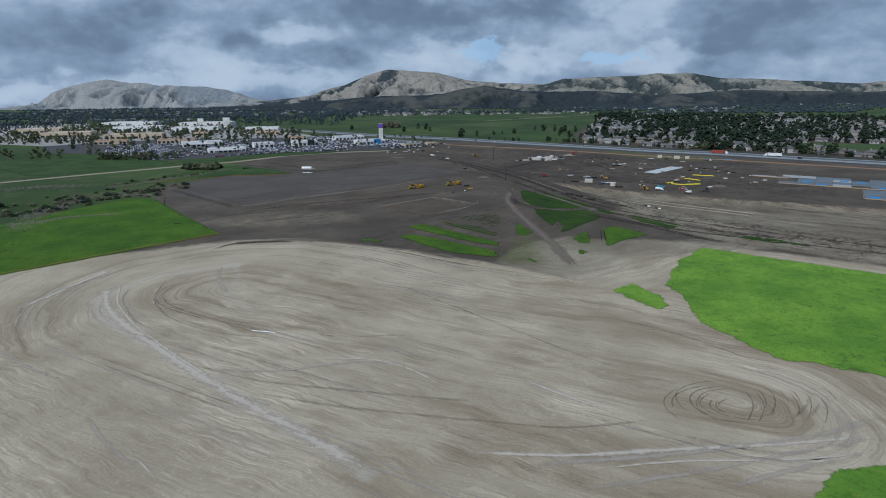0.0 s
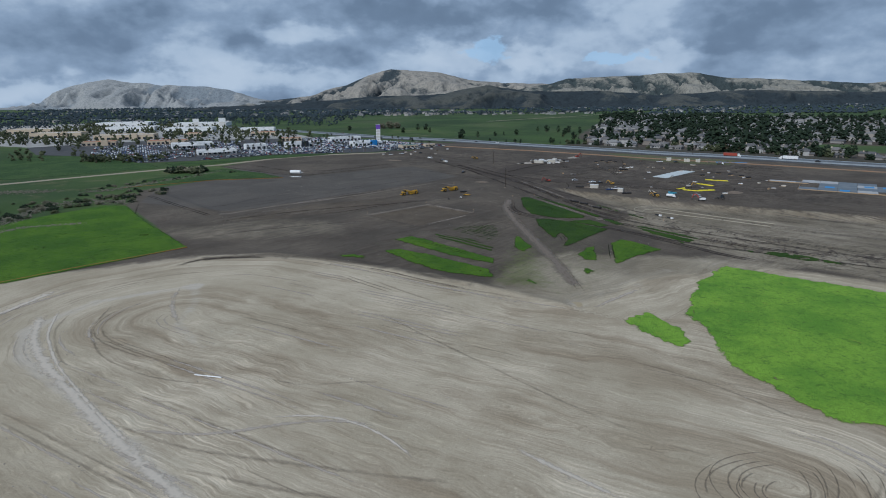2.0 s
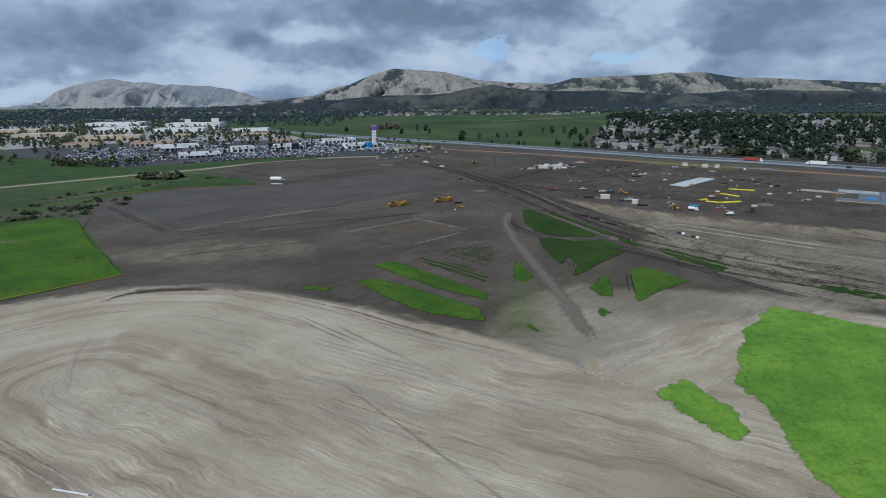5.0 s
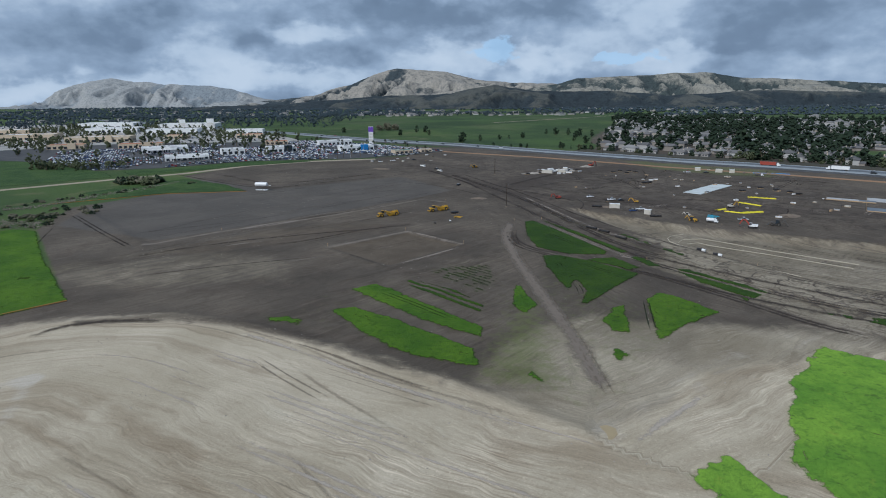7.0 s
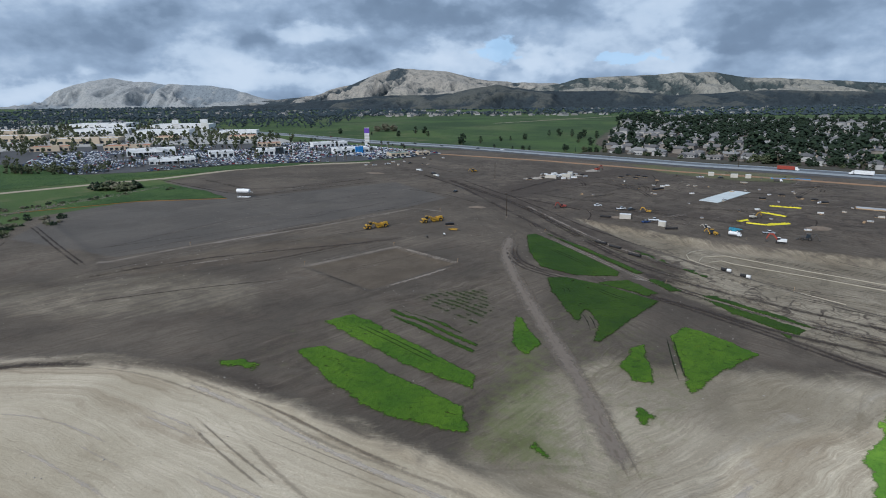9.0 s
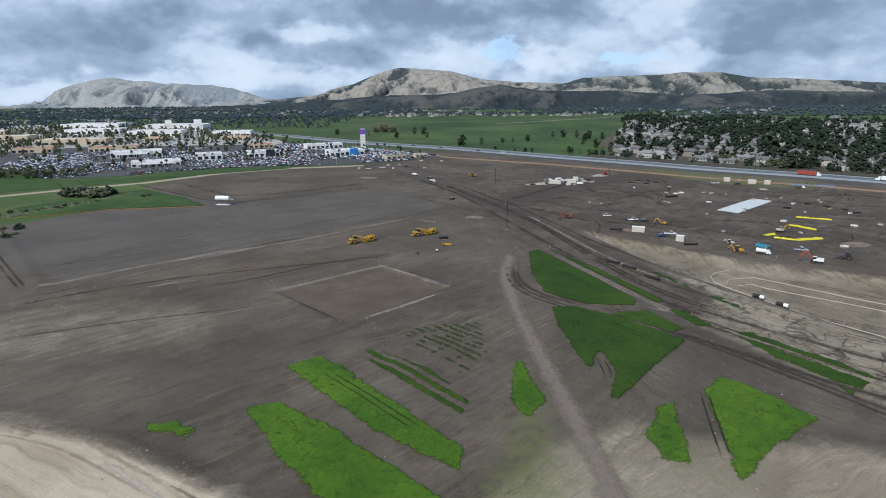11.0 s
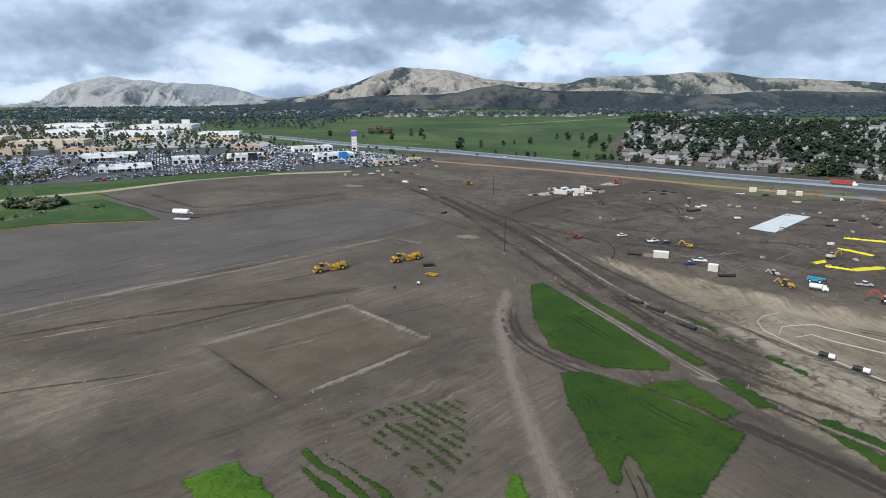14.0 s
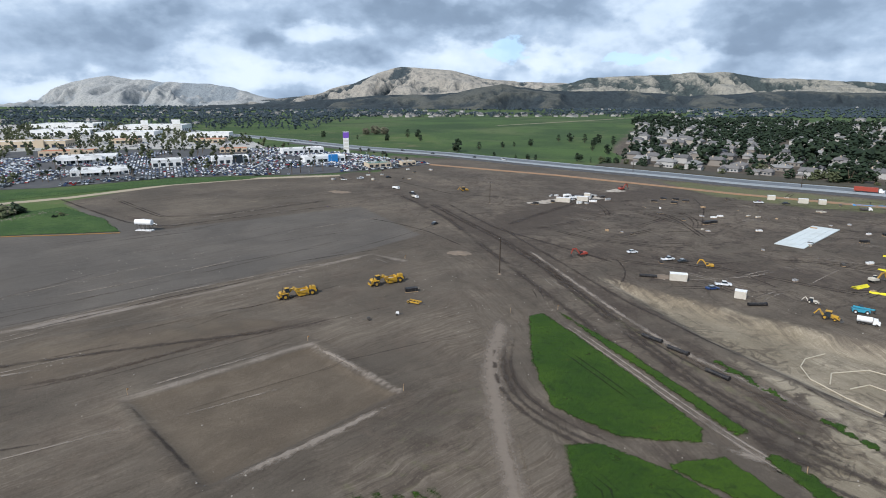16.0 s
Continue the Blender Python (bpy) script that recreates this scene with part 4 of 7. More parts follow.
def track(pts, width, mat, gauge=0.0, lift=0.10):
    """A wheel track laid along a line of the plan; with a gauge, a pair of ruts."""
    P = dense(pts, 4.0)
    # round the corners off
    for _ in range(2):
        P = [P[0]] + [((a[0] + 2 * b[0] + c[0]) / 4, (a[1] + 2 * b[1] + c[1]) / 4) for a, b, c in zip(P, P[1:], P[2:])] + [P[-1]]
    for side in ((-gauge / 2, gauge / 2) if gauge else (0.0,)):
        vs, core = [], []
        for i, (x, y) in enumerate(P):
            a, b = P[max(i - 1, 0)], P[min(i + 1, len(P) - 1)]
            d = Vector((b[0] - a[0], b[1] - a[1])).normalized()
            wid = width * random.uniform(0.8, 1.25)
            for k in (-1, 0, 1):
                o = side + k * wid
                qx, qy = x - d.y * o, y + d.x * o
                vs.append((qx * K, qy * K, gz(qx, qy) * K + lift))
                core.append((1.0 if k == 0 else 0.0) * min(1.0, i / 2.0, (len(P) - 1 - i) / 2.0))
        fs = []
        for i in range(len(P) - 1):
            for k in (0, 1):
                a = 3 * i + k
                fs.append((a, a + 1, a + 4, a + 3))
        me = bpy.data.meshes.new("wheel_track")
        me.from_pydata(vs, [], fs)
        at_ = me.attributes.new("core", "FLOAT", "POINT")
        at_.data.foreach_set("value", np.asarray(core, np.float32))
        me.materials.append(mat)
        tagged(new("wheel_track", me), "wheel track pressed into the bare earth", "track", "wheel tracks on the site", "structure")


track([(-36.1, 547.1), (-4.7, 486.8), (21.3, 410.0), (35.2, 370.4), (44.6, 343.8), (54.9, 319.5), (62.8, 304.2), (69.4, 294.8)], 2.2, DARK)
track([(-15.9, 522.0), (18.3, 449.6), (32.9, 410.6), (47.5, 357.3), (57.2, 326.2), (66.1, 310.9), (74.4, 299.2)], 1.6, DARK, 1.9)
track([(28.6, 432.6), (47.6, 371.2), (57.5, 344.6), (67.2, 329.1), (80.8, 309.2)], 1.6, PALE)
track([(27.1, 424.6), (46.1, 367.7), (55.9, 341.5), (65.5, 326.2), (79.2, 306.7)], 1.0, DARK)
track([(18.8, 470.2), (40.6, 411.0), (52.2, 378.2), (66.3, 351.4), (71.7, 339.6)], 1.2, DARK)
track([(17.3, 351.9), (15.8, 332.2), (18.3, 319.8), (26.2, 309.2), (35.3, 302.5), (44.7, 293.2)], 1.0, DARK, 1.9)
track([(20.7, 352.1), (18.3, 333.7), (20.5, 321.7), (27.5, 312.4), (37.6, 304.1)], 0.8, DARK)
track([(-58.0, 317.5), (-52.3, 323.8), (-45.4, 329.8), (-36.6, 336.6), (-28.7, 343.2)], 1.0, PALE)
track([(-28.7, 343.2), (-16.3, 333.0), (-4.1, 322.0)], 1.1, PALE)
track([(-56.9, 315.6), (-41.9, 302.4), (-29.3, 291.6)], 0.9, DARK)
track([(-28.7, 290.3), (-17.1, 302.3), (-2.0, 319.2)], 1.6, PALE)
track([(-107.1, 344.5), (-94.7, 358.6), (-80.0, 375.4), (-61.0, 392.8), (-44.4, 406.3), (-27.2, 419.3)], 0.9, PALE)
track([(-104.9, 341.9), (-92.8, 355.9), (-78.2, 372.1), (-59.7, 389.4), (-43.3, 402.4)], 0.7, DARK)
track([(-84.3, 317.5), (-73.0, 323.5), (-63.0, 331.5), (-46.6, 348.1), (-30.2, 355.7)], 1.6, CLAY)
track([(-82.5, 315.4), (-68.4, 325.8), (-58.9, 336.1), (-46.6, 344.7)], 1.0, CLAY)
track([(-228.5, 528.8), (-180.2, 491.4), (-148.0, 467.3), (-125.7, 460.5), (-97.2, 486.0), (-57.3, 516.8)], 1.4, DARK)
track([(-196.2, 530.3), (-138.9, 480.0), (-112.0, 487.9), (-66.9, 531.2)], 1.0, DARK, 1.9)
track([(-44.8, 484.8), (-27.0, 473.5), (-10.2, 458.0), (7.3, 431.4)], 0.8, DARK)
track([(-29.3, 419.2), (-17.3, 407.8)], 0.8, PALE)
track([(-28.7, 421.5), (-16.1, 410.6)], 0.7, DARK)
track([(21.3, 470.3), (54.6, 517.6), (84.7, 552.7)], 3.0, DARK)
track([(-7.0, 522.4), (18.7, 464.8), (43.5, 433.4), (59.8, 412.1)], 1.5, DARK)
track([(93.2, 512.1), (101.7, 486.1), (101.2, 449.4)], 0.8, DARK, 1.9)
track([(127.9, 545.7), (122.7, 513.5), (105.9, 469.3)], 0.7, DARK)
track([(-22.1, 589.8), (3.7, 575.1), (20.7, 559.3)], 1.0, PALE)
track([(-45.7, 600.9), (-5.3, 548.5), (26.6, 540.9)], 1.0, DARK)
track([(79.2, 340.1), (76.5, 333.3), (76.3, 327.3), (79.3, 321.0), (84.2, 314.6)], 1.0, DARK)
track([(36.2, 471.1), (56.5, 447.0), (81.7, 435.4), (110.5, 445.4)], 0.8, DARK, 1.9)
track([(71.2, 419.6), (95.4, 407.7), (113.7, 391.6), (127.1, 382.5)], 0.8, DARK, 1.9)
track([(18.4, 365.0), (14.1, 333.7), (16.6, 300.4), (20.6, 269.4), (25.9, 231.3), (28.0, 201.2)], 4.4, LANE_SOIL)
track([(17.4, 312.5), (21.3, 269.5), (24.6, 250.1), (27.4, 224.7), (28.9, 198.4)], 0.6, LIT_DARK, 1.9)
track([(-43.9, 226.7), (-30.7, 218.1), (-15.9, 208.1), (-3.7, 201.1)], 0.9, LIT_DARK)
track([(-23.6, 207.7), (-13.9, 202.8)], 1.0, LIT_DARK)
track([(-112.2, 222.8), (-109.6, 231.4), (-102.6, 237.1), (-89.3, 238.7), (-76.3, 237.9)], 1.8, DARK)
track([(-64.7, 236.3), (-43.0, 225.1), (-23.5, 210.8), (-8.0, 203.3), (1.4, 198.6), (13.9, 191.4)], 0.9, LIT_DARK)
track([(-60.2, 232.6), (-38.7, 219.8), (-20.5, 207.8), (-3.1, 197.8), (12.6, 188.5)], 1.0, LIT_PALE)
track([(-47.3, 221.0), (-29.1, 202.5), (-13.1, 188.5), (-6.4, 181.8)], 0.7, LIT_DARK)
track([(26.4, 183.1), (37.4, 194.2), (50.0, 205.4)], 1.5, LIT_PALE)
track([(50.8, 293.5), (66.2, 275.2), (77.3, 259.8), (89.5, 241.0), (100.9, 230.7)], 1.2, DARK, 1.9)
track([(52.5, 355.4), (69.1, 316.6), (85.2, 278.5), (100.4, 258.1), (110.6, 245.5)], 1.4, LIT_DARK, 1.9)
track([(-203.8, 377.7), (-165.6, 341.1), (-134.7, 312.6)], 0.9, DARK, 1.9)
track([(-129.7, 296.6), (-112.9, 313.1), (-93.1, 327.0), (-62.9, 340.6), (-34.5, 351.9)], 1.6, DARK)
track([(-103.8, 313.2), (-91.3, 322.4), (-78.7, 327.3)], 1.2, PALE)
track([(-160.6, 281.8), (-175.0, 311.8), (-194.4, 352.0)], 0.8, DARK)
track([(-112.8, 276.6), (-87.4, 290.4), (-57.7, 302.0)], 0.7, DARK)
track([(-99.1, 205.2), (-96.3, 191.5), (-89.0, 178.3), (-83.1, 170.3)], 1.2, LIT_PALE)
track([(-73.9, 122.4), (-54.6, 119.8), (-37.7, 125.7), (-24.4, 125.8), (-18.8, 120.2)], 1.0, LIT_PALE)
track([(3.8, 113.3), (9.5, 108.7), (16.7, 105.0)], 1.4, LIT_PALE)
track([(-59.4, 112.0), (-36.2, 105.4), (-13.4, 101.5), (7.7, 97.9), (27.8, 102.1)], 0.8, LIT_DARK)
track([(-56.7, 145.8), (-43.0, 138.5), (-25.9, 142.3), (-19.8, 138.7)], 0.7, LIT_DARK)
track([(-33.5, 184.1), (-6.4, 154.2), (13.5, 132.3), (29.5, 118.1), (39.7, 113.2)], 0.7, LIT_DARK)
track([(34.8, 110.8), (33.1, 104.2), (35.5, 99.9), (41.5, 99.4), (48.2, 102.4)], 0.5, LIT_DARK)
track([(37.6, 110.8), (36.3, 104.7), (39.5, 101.9), (45.5, 103.4)], 0.5, LIT_DARK)
track([(64.7, 117.2), (57.6, 107.7), (50.9, 101.5), (44.8, 97.6)], 0.7, LIT_DARK)
track([(64.9, 113.5), (56.9, 104.6), (49.9, 98.6)], 0.7, LIT_DARK)
track([(51.5, 126.6), (59.0, 123.8), (63.1, 119.8)], 0.6, LIT_DARK)
track([(-3.6, 86.7), (15.8, 89.1), (36.6, 93.0), (53.5, 96.8), (70.0, 103.7)], 1.4, LIT_PALE)
track([(4.8, 80.4), (23.9, 84.9), (45.6, 91.5), (65.4, 97.0)], 1.0, LIT_PALE)
track([(26.9, 80.8), (43.1, 86.8), (63.0, 93.4)], 1.0, LIT_PALE)
track([(28.2, 154.4), (44.3, 142.8), (53.5, 131.1), (60.1, 121.1)], 0.7, LIT_DARK)
track([(-121.1, 184.1), (-116.5, 167.6), (-102.1, 149.5), (-81.0, 134.7)], 0.6, LIT_DARK)
track([(-112.6, 190.3), (-106.8, 167.7), (-93.6, 151.6), (-76.7, 141.9), (-57.6, 138.4)], 0.6, LIT_DARK)
track([(-88.0, 104.7), (-77.4, 92.9), (-63.9, 83.4)], 0.9, LIT_PALE)
track([(-143.9, 153.5), (-142.4, 172.8), (-136.5, 190.3), (-129.8, 203.8)], 1.0, LIT_PALE)
track([(-128.8, 181.3), (-118.6, 162.9), (-108.7, 151.7), (-82.0, 128.4), (-61.3, 111.0), (-45.7, 99.3), (-32.9, 89.6), (-24.1, 82.9)], 2.6, CHALK)
track([(-125.7, 184.2), (-116.6, 165.3), (-101.6, 147.7), (-80.6, 128.5), (-64.0, 114.6)], 0.8, CHALK)
track([(-1.1, 120.7), (5.5, 113.6), (13.8, 107.4), (20.5, 101.3)], 0.9, CHALK)
track([(-143.6, 153.6), (-142.0, 165.2), (-140.2, 181.2), (-136.9, 203.9)], 2.4, CHALK)
track([(65.4, 97.3), (46.9, 94.3), (26.4, 92.3), (6.2, 89.5), (-13.2, 90.8)], 1.2, CHALK)
track([(61.8, 92.1), (44.3, 89.4), (25.3, 89.0), (7.5, 85.6)], 0.6, CHALK)
track([(-72.1, 91.5), (-64.6, 85.1), (-57.2, 77.9)], 0.6, CHALK)
track([(-77.8, 125.4), (-57.0, 116.0), (-37.6, 112.5), (-19.3, 109.2), (-4.4, 107.2)], 0.9, LIT_DARK)
track([(-48.3, 125.8), (-35.4, 128.3), (-25.6, 124.6), (-16.1, 115.3), (-13.5, 110.4)], 0.7, CHALK)
# rings left by a machine turning on the spot
def turning_rings(cx, cy):
    q = random.Random(77)
    for k in range(10):
        r, a0 = 5.0 + 1.3 * k + q.uniform(-0.5, 0.5), q.uniform(95, 150) - 3 * k
        span, drift = q.uniform(60, 150), q.uniform(-0.02, 0.02)
        track([(cx + r * (1 + drift * j) * math.cos(radians(a0 + 9 * j)), cy + 0.66 * r * math.sin(radians(a0 + 9 * j)) + q.uniform(-0.12, 0.12))
               for j in range(int(span / 9))], q.uniform(0.16, 0.3), RUT)
    for k in range(11):
        x0, y0, n = cx + 19 - 1.7 * k + q.uniform(-0.5, 0.5), cy + 9 + q.uniform(-2, 1), q.randrange(6, 10)
        track([(x0 + 0.9 * math.sin(j * 0.5) - 0.085 * j * j, y0 - 1.9 * j) for j in range(n)], q.uniform(0.16, 0.32), RUT)


turning_rings(45.2, 106.7)
track([(50, 293), (66, 278), (80, 262), (96, 250), (112, 240), (135, 226), (160, 212)], 1.8, DARK)
track([(62, 310), (76, 294), (92, 278), (110, 262), (130, 245), (165, 222), (200, 200)], 2.0, DARK)
track([(58, 304), (72, 286), (88, 268), (104, 254), (128, 238)], 1.2, DARK, 2.2)
# wheel arcs pressed into the weeds
for pts in ([(26, 299.4), (30, 298.1), (32.5, 294.4), (32, 290.1), (29.3, 287)], [(29, 300.8), (32.9, 298.7), (35.1, 294.2), (34.2, 288.9)],
            [(51.8, 261.3), (48.4, 245.3), (45.7, 230)], [(55.8, 254), (60.2, 251.6), (62.9, 245.8)], [(32.5, 278.4), (34.2, 268.1), (32.7, 257.1)],
            [(38, 300), (42, 290), (48, 283), (53, 281)], [(30, 345), (36, 333), (43, 318)], [(-30, 266), (-16, 253), (-2, 239)]):
    track(pts, 0.34, PRESSED, 1.5, 0.36)
track([(-48.6, 228.5), (-38.9, 223.2), (-30.7, 218.4), (-15.8, 208.3), (-3.7, 202)], 0.6, RUT)
track([(-51.5, 218.5), (-39.1, 207.3), (-25.7, 196.4)], 0.5, RUT, 1.9)


def puddle(x, y, poly):
    """Shallow muddy water in a rut."""
    n = Nodes("muddy_water", 0.3)
    mat = n.done(n.mix(n.noise(n.place(False), 0.4, 3.0), (0.40, 0.31, 0.175), (0.31, 0.245, 0.145)))
    pts = [(x + a, y + b) for a, b in poly]
    z = min(gz(a, b) for a, b in pts) * K + 0.12
    m = len(pts)
    g = Geo().add([(a * K, b * K, z) for a, b in pts] + [(a * K, b * K, z - 0.4) for a, b in pts], [tuple(range(m))] + [(i + m, (i + 1) % m + m, (i + 1) % m, i) for i in range(m)])
    solid("puddle", g, mat, "shallow puddle of muddy brown water", "puddle")


puddle(25, 189, [(-1.6, -2.2), (0.6, -2.0), (1.9, -0.4), (2.0, 1.6), (0.6, 2.6), (-0.8, 2.2), (-0.4, 0.6), (-1.5, -0.6)])


# lighter traffic all over the works
def stray_tracks():
    q = random.Random(31)

    def run(x, y, a, bend_, n, step):
        pts = []
        for _ in range(n):
            pts.append((round(x, 1), round(y, 1)))
            x, y = x + math.cos(a) * step, y + math.sin(a) * step
            a += bend_ + q.uniform(-0.03, 0.03)
        return pts

    for i in range(105):
        x, y = q.uniform(25, 200), q.uniform(372, 545)
        if inside_plan(x, y, BASIN):
            continue
        track(run(x, y, q.choice((-0.5, 0.0, 0.75, -1.1, 0.3)) + q.uniform(-0.3, 0.3), q.uniform(-0.12, 0.12), q.randrange(5, 12), 5), q.uniform(0.35, 0.8),
              q.choice((DARK, DARK, PALE)), q.choice((0.0, 1.9, 1.9)))
    for i in range(60):
        x, y = q.uniform(-160, -40), q.uniform(262, 540)
        track(run(x, y, 0.815 + q.uniform(-0.16, 0.16), q.uniform(-0.02, 0.02), q.randrange(5, 16), 6), q.uniform(0.3, 0.75), q.choice((CLAY, CLAY, DARK, PALE)), 0.0)
    for i in range(44):
        x, y = q.uniform(72, 170), q.uniform(262, 345)
        track(run(x, y, -0.66 + q.uniform(-0.1, 0.1), q.uniform(-0.012, 0.012), q.randrange(6, 20), 5), q.uniform(0.3, 0.6), q.choice((DARK, CLAY, PALE)), 1.9)
    # loops of the turning machines on the ground painted as sunlit
    ax, ay, bx, by = -88, 178, 45, 108
    ln = math.hypot(bx - ax, by - ay)
    ex, ey = (bx - ax) / ln, (by - ay) / ln
    for i in range(70):
        r, s0, n = q.uniform(5, 62), q.uniform(-0.6, 1.0) * ln, q.randrange(4, 13)
        side = q.choice((-1, 1))
        pts, s = [], s0
        for k in range(n):
            if 0 <= s <= ln:
                pts.append((ax + ex * s - ey * r * side, ay + ey * s + ex * r * side))
            elif s < 0:
                t = min(-s / r, 3.0)
                cx, cy = -math.sin(t), math.cos(t) * side
                pts.append((ax + (ex * cx - ey * cy) * r, ay + (ey * cx + ex * cy) * r))
            else:
                t = min((s - ln) / r, 3.0)
                cx, cy = math.sin(t), math.cos(t) * side
                pts.append((bx + (ex * cx - ey * cy) * r, by + (ey * cx + ex * cy) * r))
            s += 6
        pts = [p for p in pts if inside_plan(p[0], p[1], LIT_SOIL) and not inside_plan(p[0], p[1], FIELD_EAST)]
        pts = [a for a, b in zip(pts, pts[1:] + [(1e5, 1e5)]) if math.hypot(a[0] - b[0], a[1] - b[1]) > 1.0]
        if len(pts) > 3 and max(math.hypot(a[0] - b[0], a[1] - b[1]) for a, b in zip(pts, pts[1:])) < 14:
            track(pts, q.uniform(0.25, 0.8), q.choice((LIT_DARK, LIT_PALE, LIT_PALE)), q.choice((0.0, 0.0, 1.9)))


def inside_plan(x, y, poly):
    return float(sdf(np.array([x]), np.array([y]), poly)[0]) < 0


FIELD_EAST = [(86, 228), (34, 180), (34, 170), (50, 150), (63, 126), (80, 118), (150, 92), (190, 150)]
stray_tracks()
# foot of the green triangle: pale wheel lines and a trampled crossing
track([(32, 363), (38, 349), (45, 333), (52, 316), (58, 304), (65, 293)], 0.7, PALE, 1.4)
track([(50, 308), (57, 304), (64, 300)], 2.6, PALE)
track([(57, 299), (63, 296), (70, 290)], 3.0, PALE)
track([(41, 309), (49, 307.5), (56, 306)], 1.2, PALE)
track([(69, 283), (77, 278), (85, 271), (92, 263)], 0.9, PALE)

# ---------------------------------------------------------------- more materials
# House walls and roofs carry the estate's cloud shade in their tones.
M_STUCCO = by_object("stucco", [(0.0, (0.29, 0.275, 0.26)), (0.35, (0.40, 0.39, 0.375)), (0.7, (0.23, 0.205, 0.18))], 0.9)
M_WHITE = worn("white_wall", (0.78, 0.78, 0.77), 0.7, grain=0.25, dirt=(0.5, 0.48, 0.44), amount=0.4)
M_BEIGE = worn("beige_wall", (0.55, 0.45, 0.33), 0.9, grain=0.25, dirt=(0.42, 0.34, 0.26), amount=0.4)
M_ROOF = by_object("roof_tile", [(0.0, (0.135, 0.13, 0.13)), (0.3, (0.17, 0.16, 0.155)), (0.55, (0.11, 0.108, 0.11)), (0.8, (0.23, 0.225, 0.22))], 0.9)
M_FLAT = worn("flat_roof", (0.66, 0.66, 0.65), 0.85, grain=0.15, dirt=(0.42, 0.41, 0.39), amount=0.6)
M_TILE = worn("clay_tile", (0.42, 0.17, 0.09), 0.85, grain=0.4, dirt=(0.30, 0.15, 0.09), amount=0.5)
M_GREENROOF = worn("green_metal_roof", (0.10, 0.20, 0.16), 0.5, grain=0.3)
M_GLASS = worn("dark_glazing", (0.03, 0.04, 0.05), 0.12, grain=0.2, amount=0.1)
M_GARAGE = worn("garage_door_paint", (0.66, 0.63, 0.58), 0.7, grain=0.6)
M_BLUE = worn("blue_panel", (0.03, 0.22, 0.55), 0.45, grain=0.6, amount=0.2)
M_PURPLE = worn("purple_panel", (0.17, 0.08, 0.42), 0.5, grain=0.6, amount=0.1)
M_RED = worn("red_paint", (0.33, 0.06, 0.04), 0.5, grain=1.0, amount=0.3)
M_CAR = by_object("car_paint", [(0.0, (0.66, 0.67, 0.68)), (0.18, (0.04, 0.042, 0.045)), (0.46, (0.34, 0.36, 0.38)), (0.64, (0.13, 0.15, 0.17)),
                                (0.78, (0.03, 0.06, 0.16)), (0.88, (0.28, 0.02, 0.02)), (0.93, (0.62, 0.62, 0.60))], 0.25)
M_TYRE = worn("tyre_rubber", (0.022, 0.021, 0.020), 0.9, grain=2.0, dirt=(0.16, 0.13, 0.10), amount=0.5)


def cars_stuff_material():
    n = Nodes("lot_car_paint", 0.25)
    c = n.ramp(n.island(), [(0.0, (0.60, 0.62, 0.64)), (0.17, (0.04, 0.042, 0.045)), (0.42, (0.24, 0.27, 0.31)), (0.58, (0.10, 0.12, 0.16)),
                            (0.76, (0.04, 0.07, 0.17)), (0.86, (0.28, 0.03, 0.03)), (0.9, (0.66, 0.66, 0.64))])
    for x in n.t.nodes:
        if x.bl_idname == "ShaderNodeValToRGB":
            x.color_ramp.interpolation = "CONSTANT"
    return n.done(c)


M_CARS = cars_stuff_material()
rng = random.Random(11)


# ---------------------------------------------------------------- trees
def tree_model(name, label, height, spread, trunk_h, clumps, leaf, seed, group):
    r = random.Random(seed)
    t = thing(name, label, "tree", group)
    g = Geo().tube((0, 0, -0.4), (0, 0, trunk_h), 0.045 * height, 0.028 * height, 7)
    for k in range(4):
        a = k * 1.6 + r.uniform(0, 1)
        g.tube((0, 0, trunk_h * 0.85), (math.cos(a) * spread * 0.5, math.sin(a) * spread * 0.5, trunk_h + (height - trunk_h) * 0.45), 0.02 * height, 0.008 * height, 5)
    part("trunk", g, M_BARK, t)
    c = Geo()
    for _ in range(clumps):
        a, q, h = r.uniform(0, 6.283), r.random() ** 0.6, r.random()
        wide = spread * (0.45 + 0.55 * math.sin(min(1.0, h * 1.05) * math.pi * 0.85 + 0.35))
        c.clump(math.cos(a) * q * wide, math.sin(a) * q * wide, trunk_h * 0.75 + h * (height - trunk_h * 0.75), spread * r.uniform(0.14, 0.34), 0.8, r)
    part("crown", c, leaf, t)
    return t


def palm_model(seed):
    r = random.Random(seed)
    t = thing("palm_tree", "tall thin fan palm beside the car lot", "palm", "palms in town")
    part("trunk", Geo().tube((0, 0, -0.3), (0.25, 0, 9.0), 0.32, 0.2, 7), M_BARK, t)
    c = Geo()
    for k in range(22):
        a, e = r.uniform(0, 6.283), r.uniform(-0.8, 1.2)
        d = Vector((math.cos(a) * math.cos(e), math.sin(a) * math.cos(e), math.sin(e)))
        s = Vector((-math.sin(a), math.cos(a), 0)) * 0.5
        o = Vector((0.25, 0, 9.0))
        tip = o + d * 2.1 - Vector((0, 0, 0.5))
        m = o + d * 1.2 + Vector((0, 0, 0.15))
        c.add([o, m + s, tip, m - s, m + Vector((0, 0, -0.12))], [(0, 1, 4), (1, 2, 4), (2, 3, 4), (3, 0, 4), (0, 3, 2, 1)])
    part("crown", c, M_TREE, t)
    return t


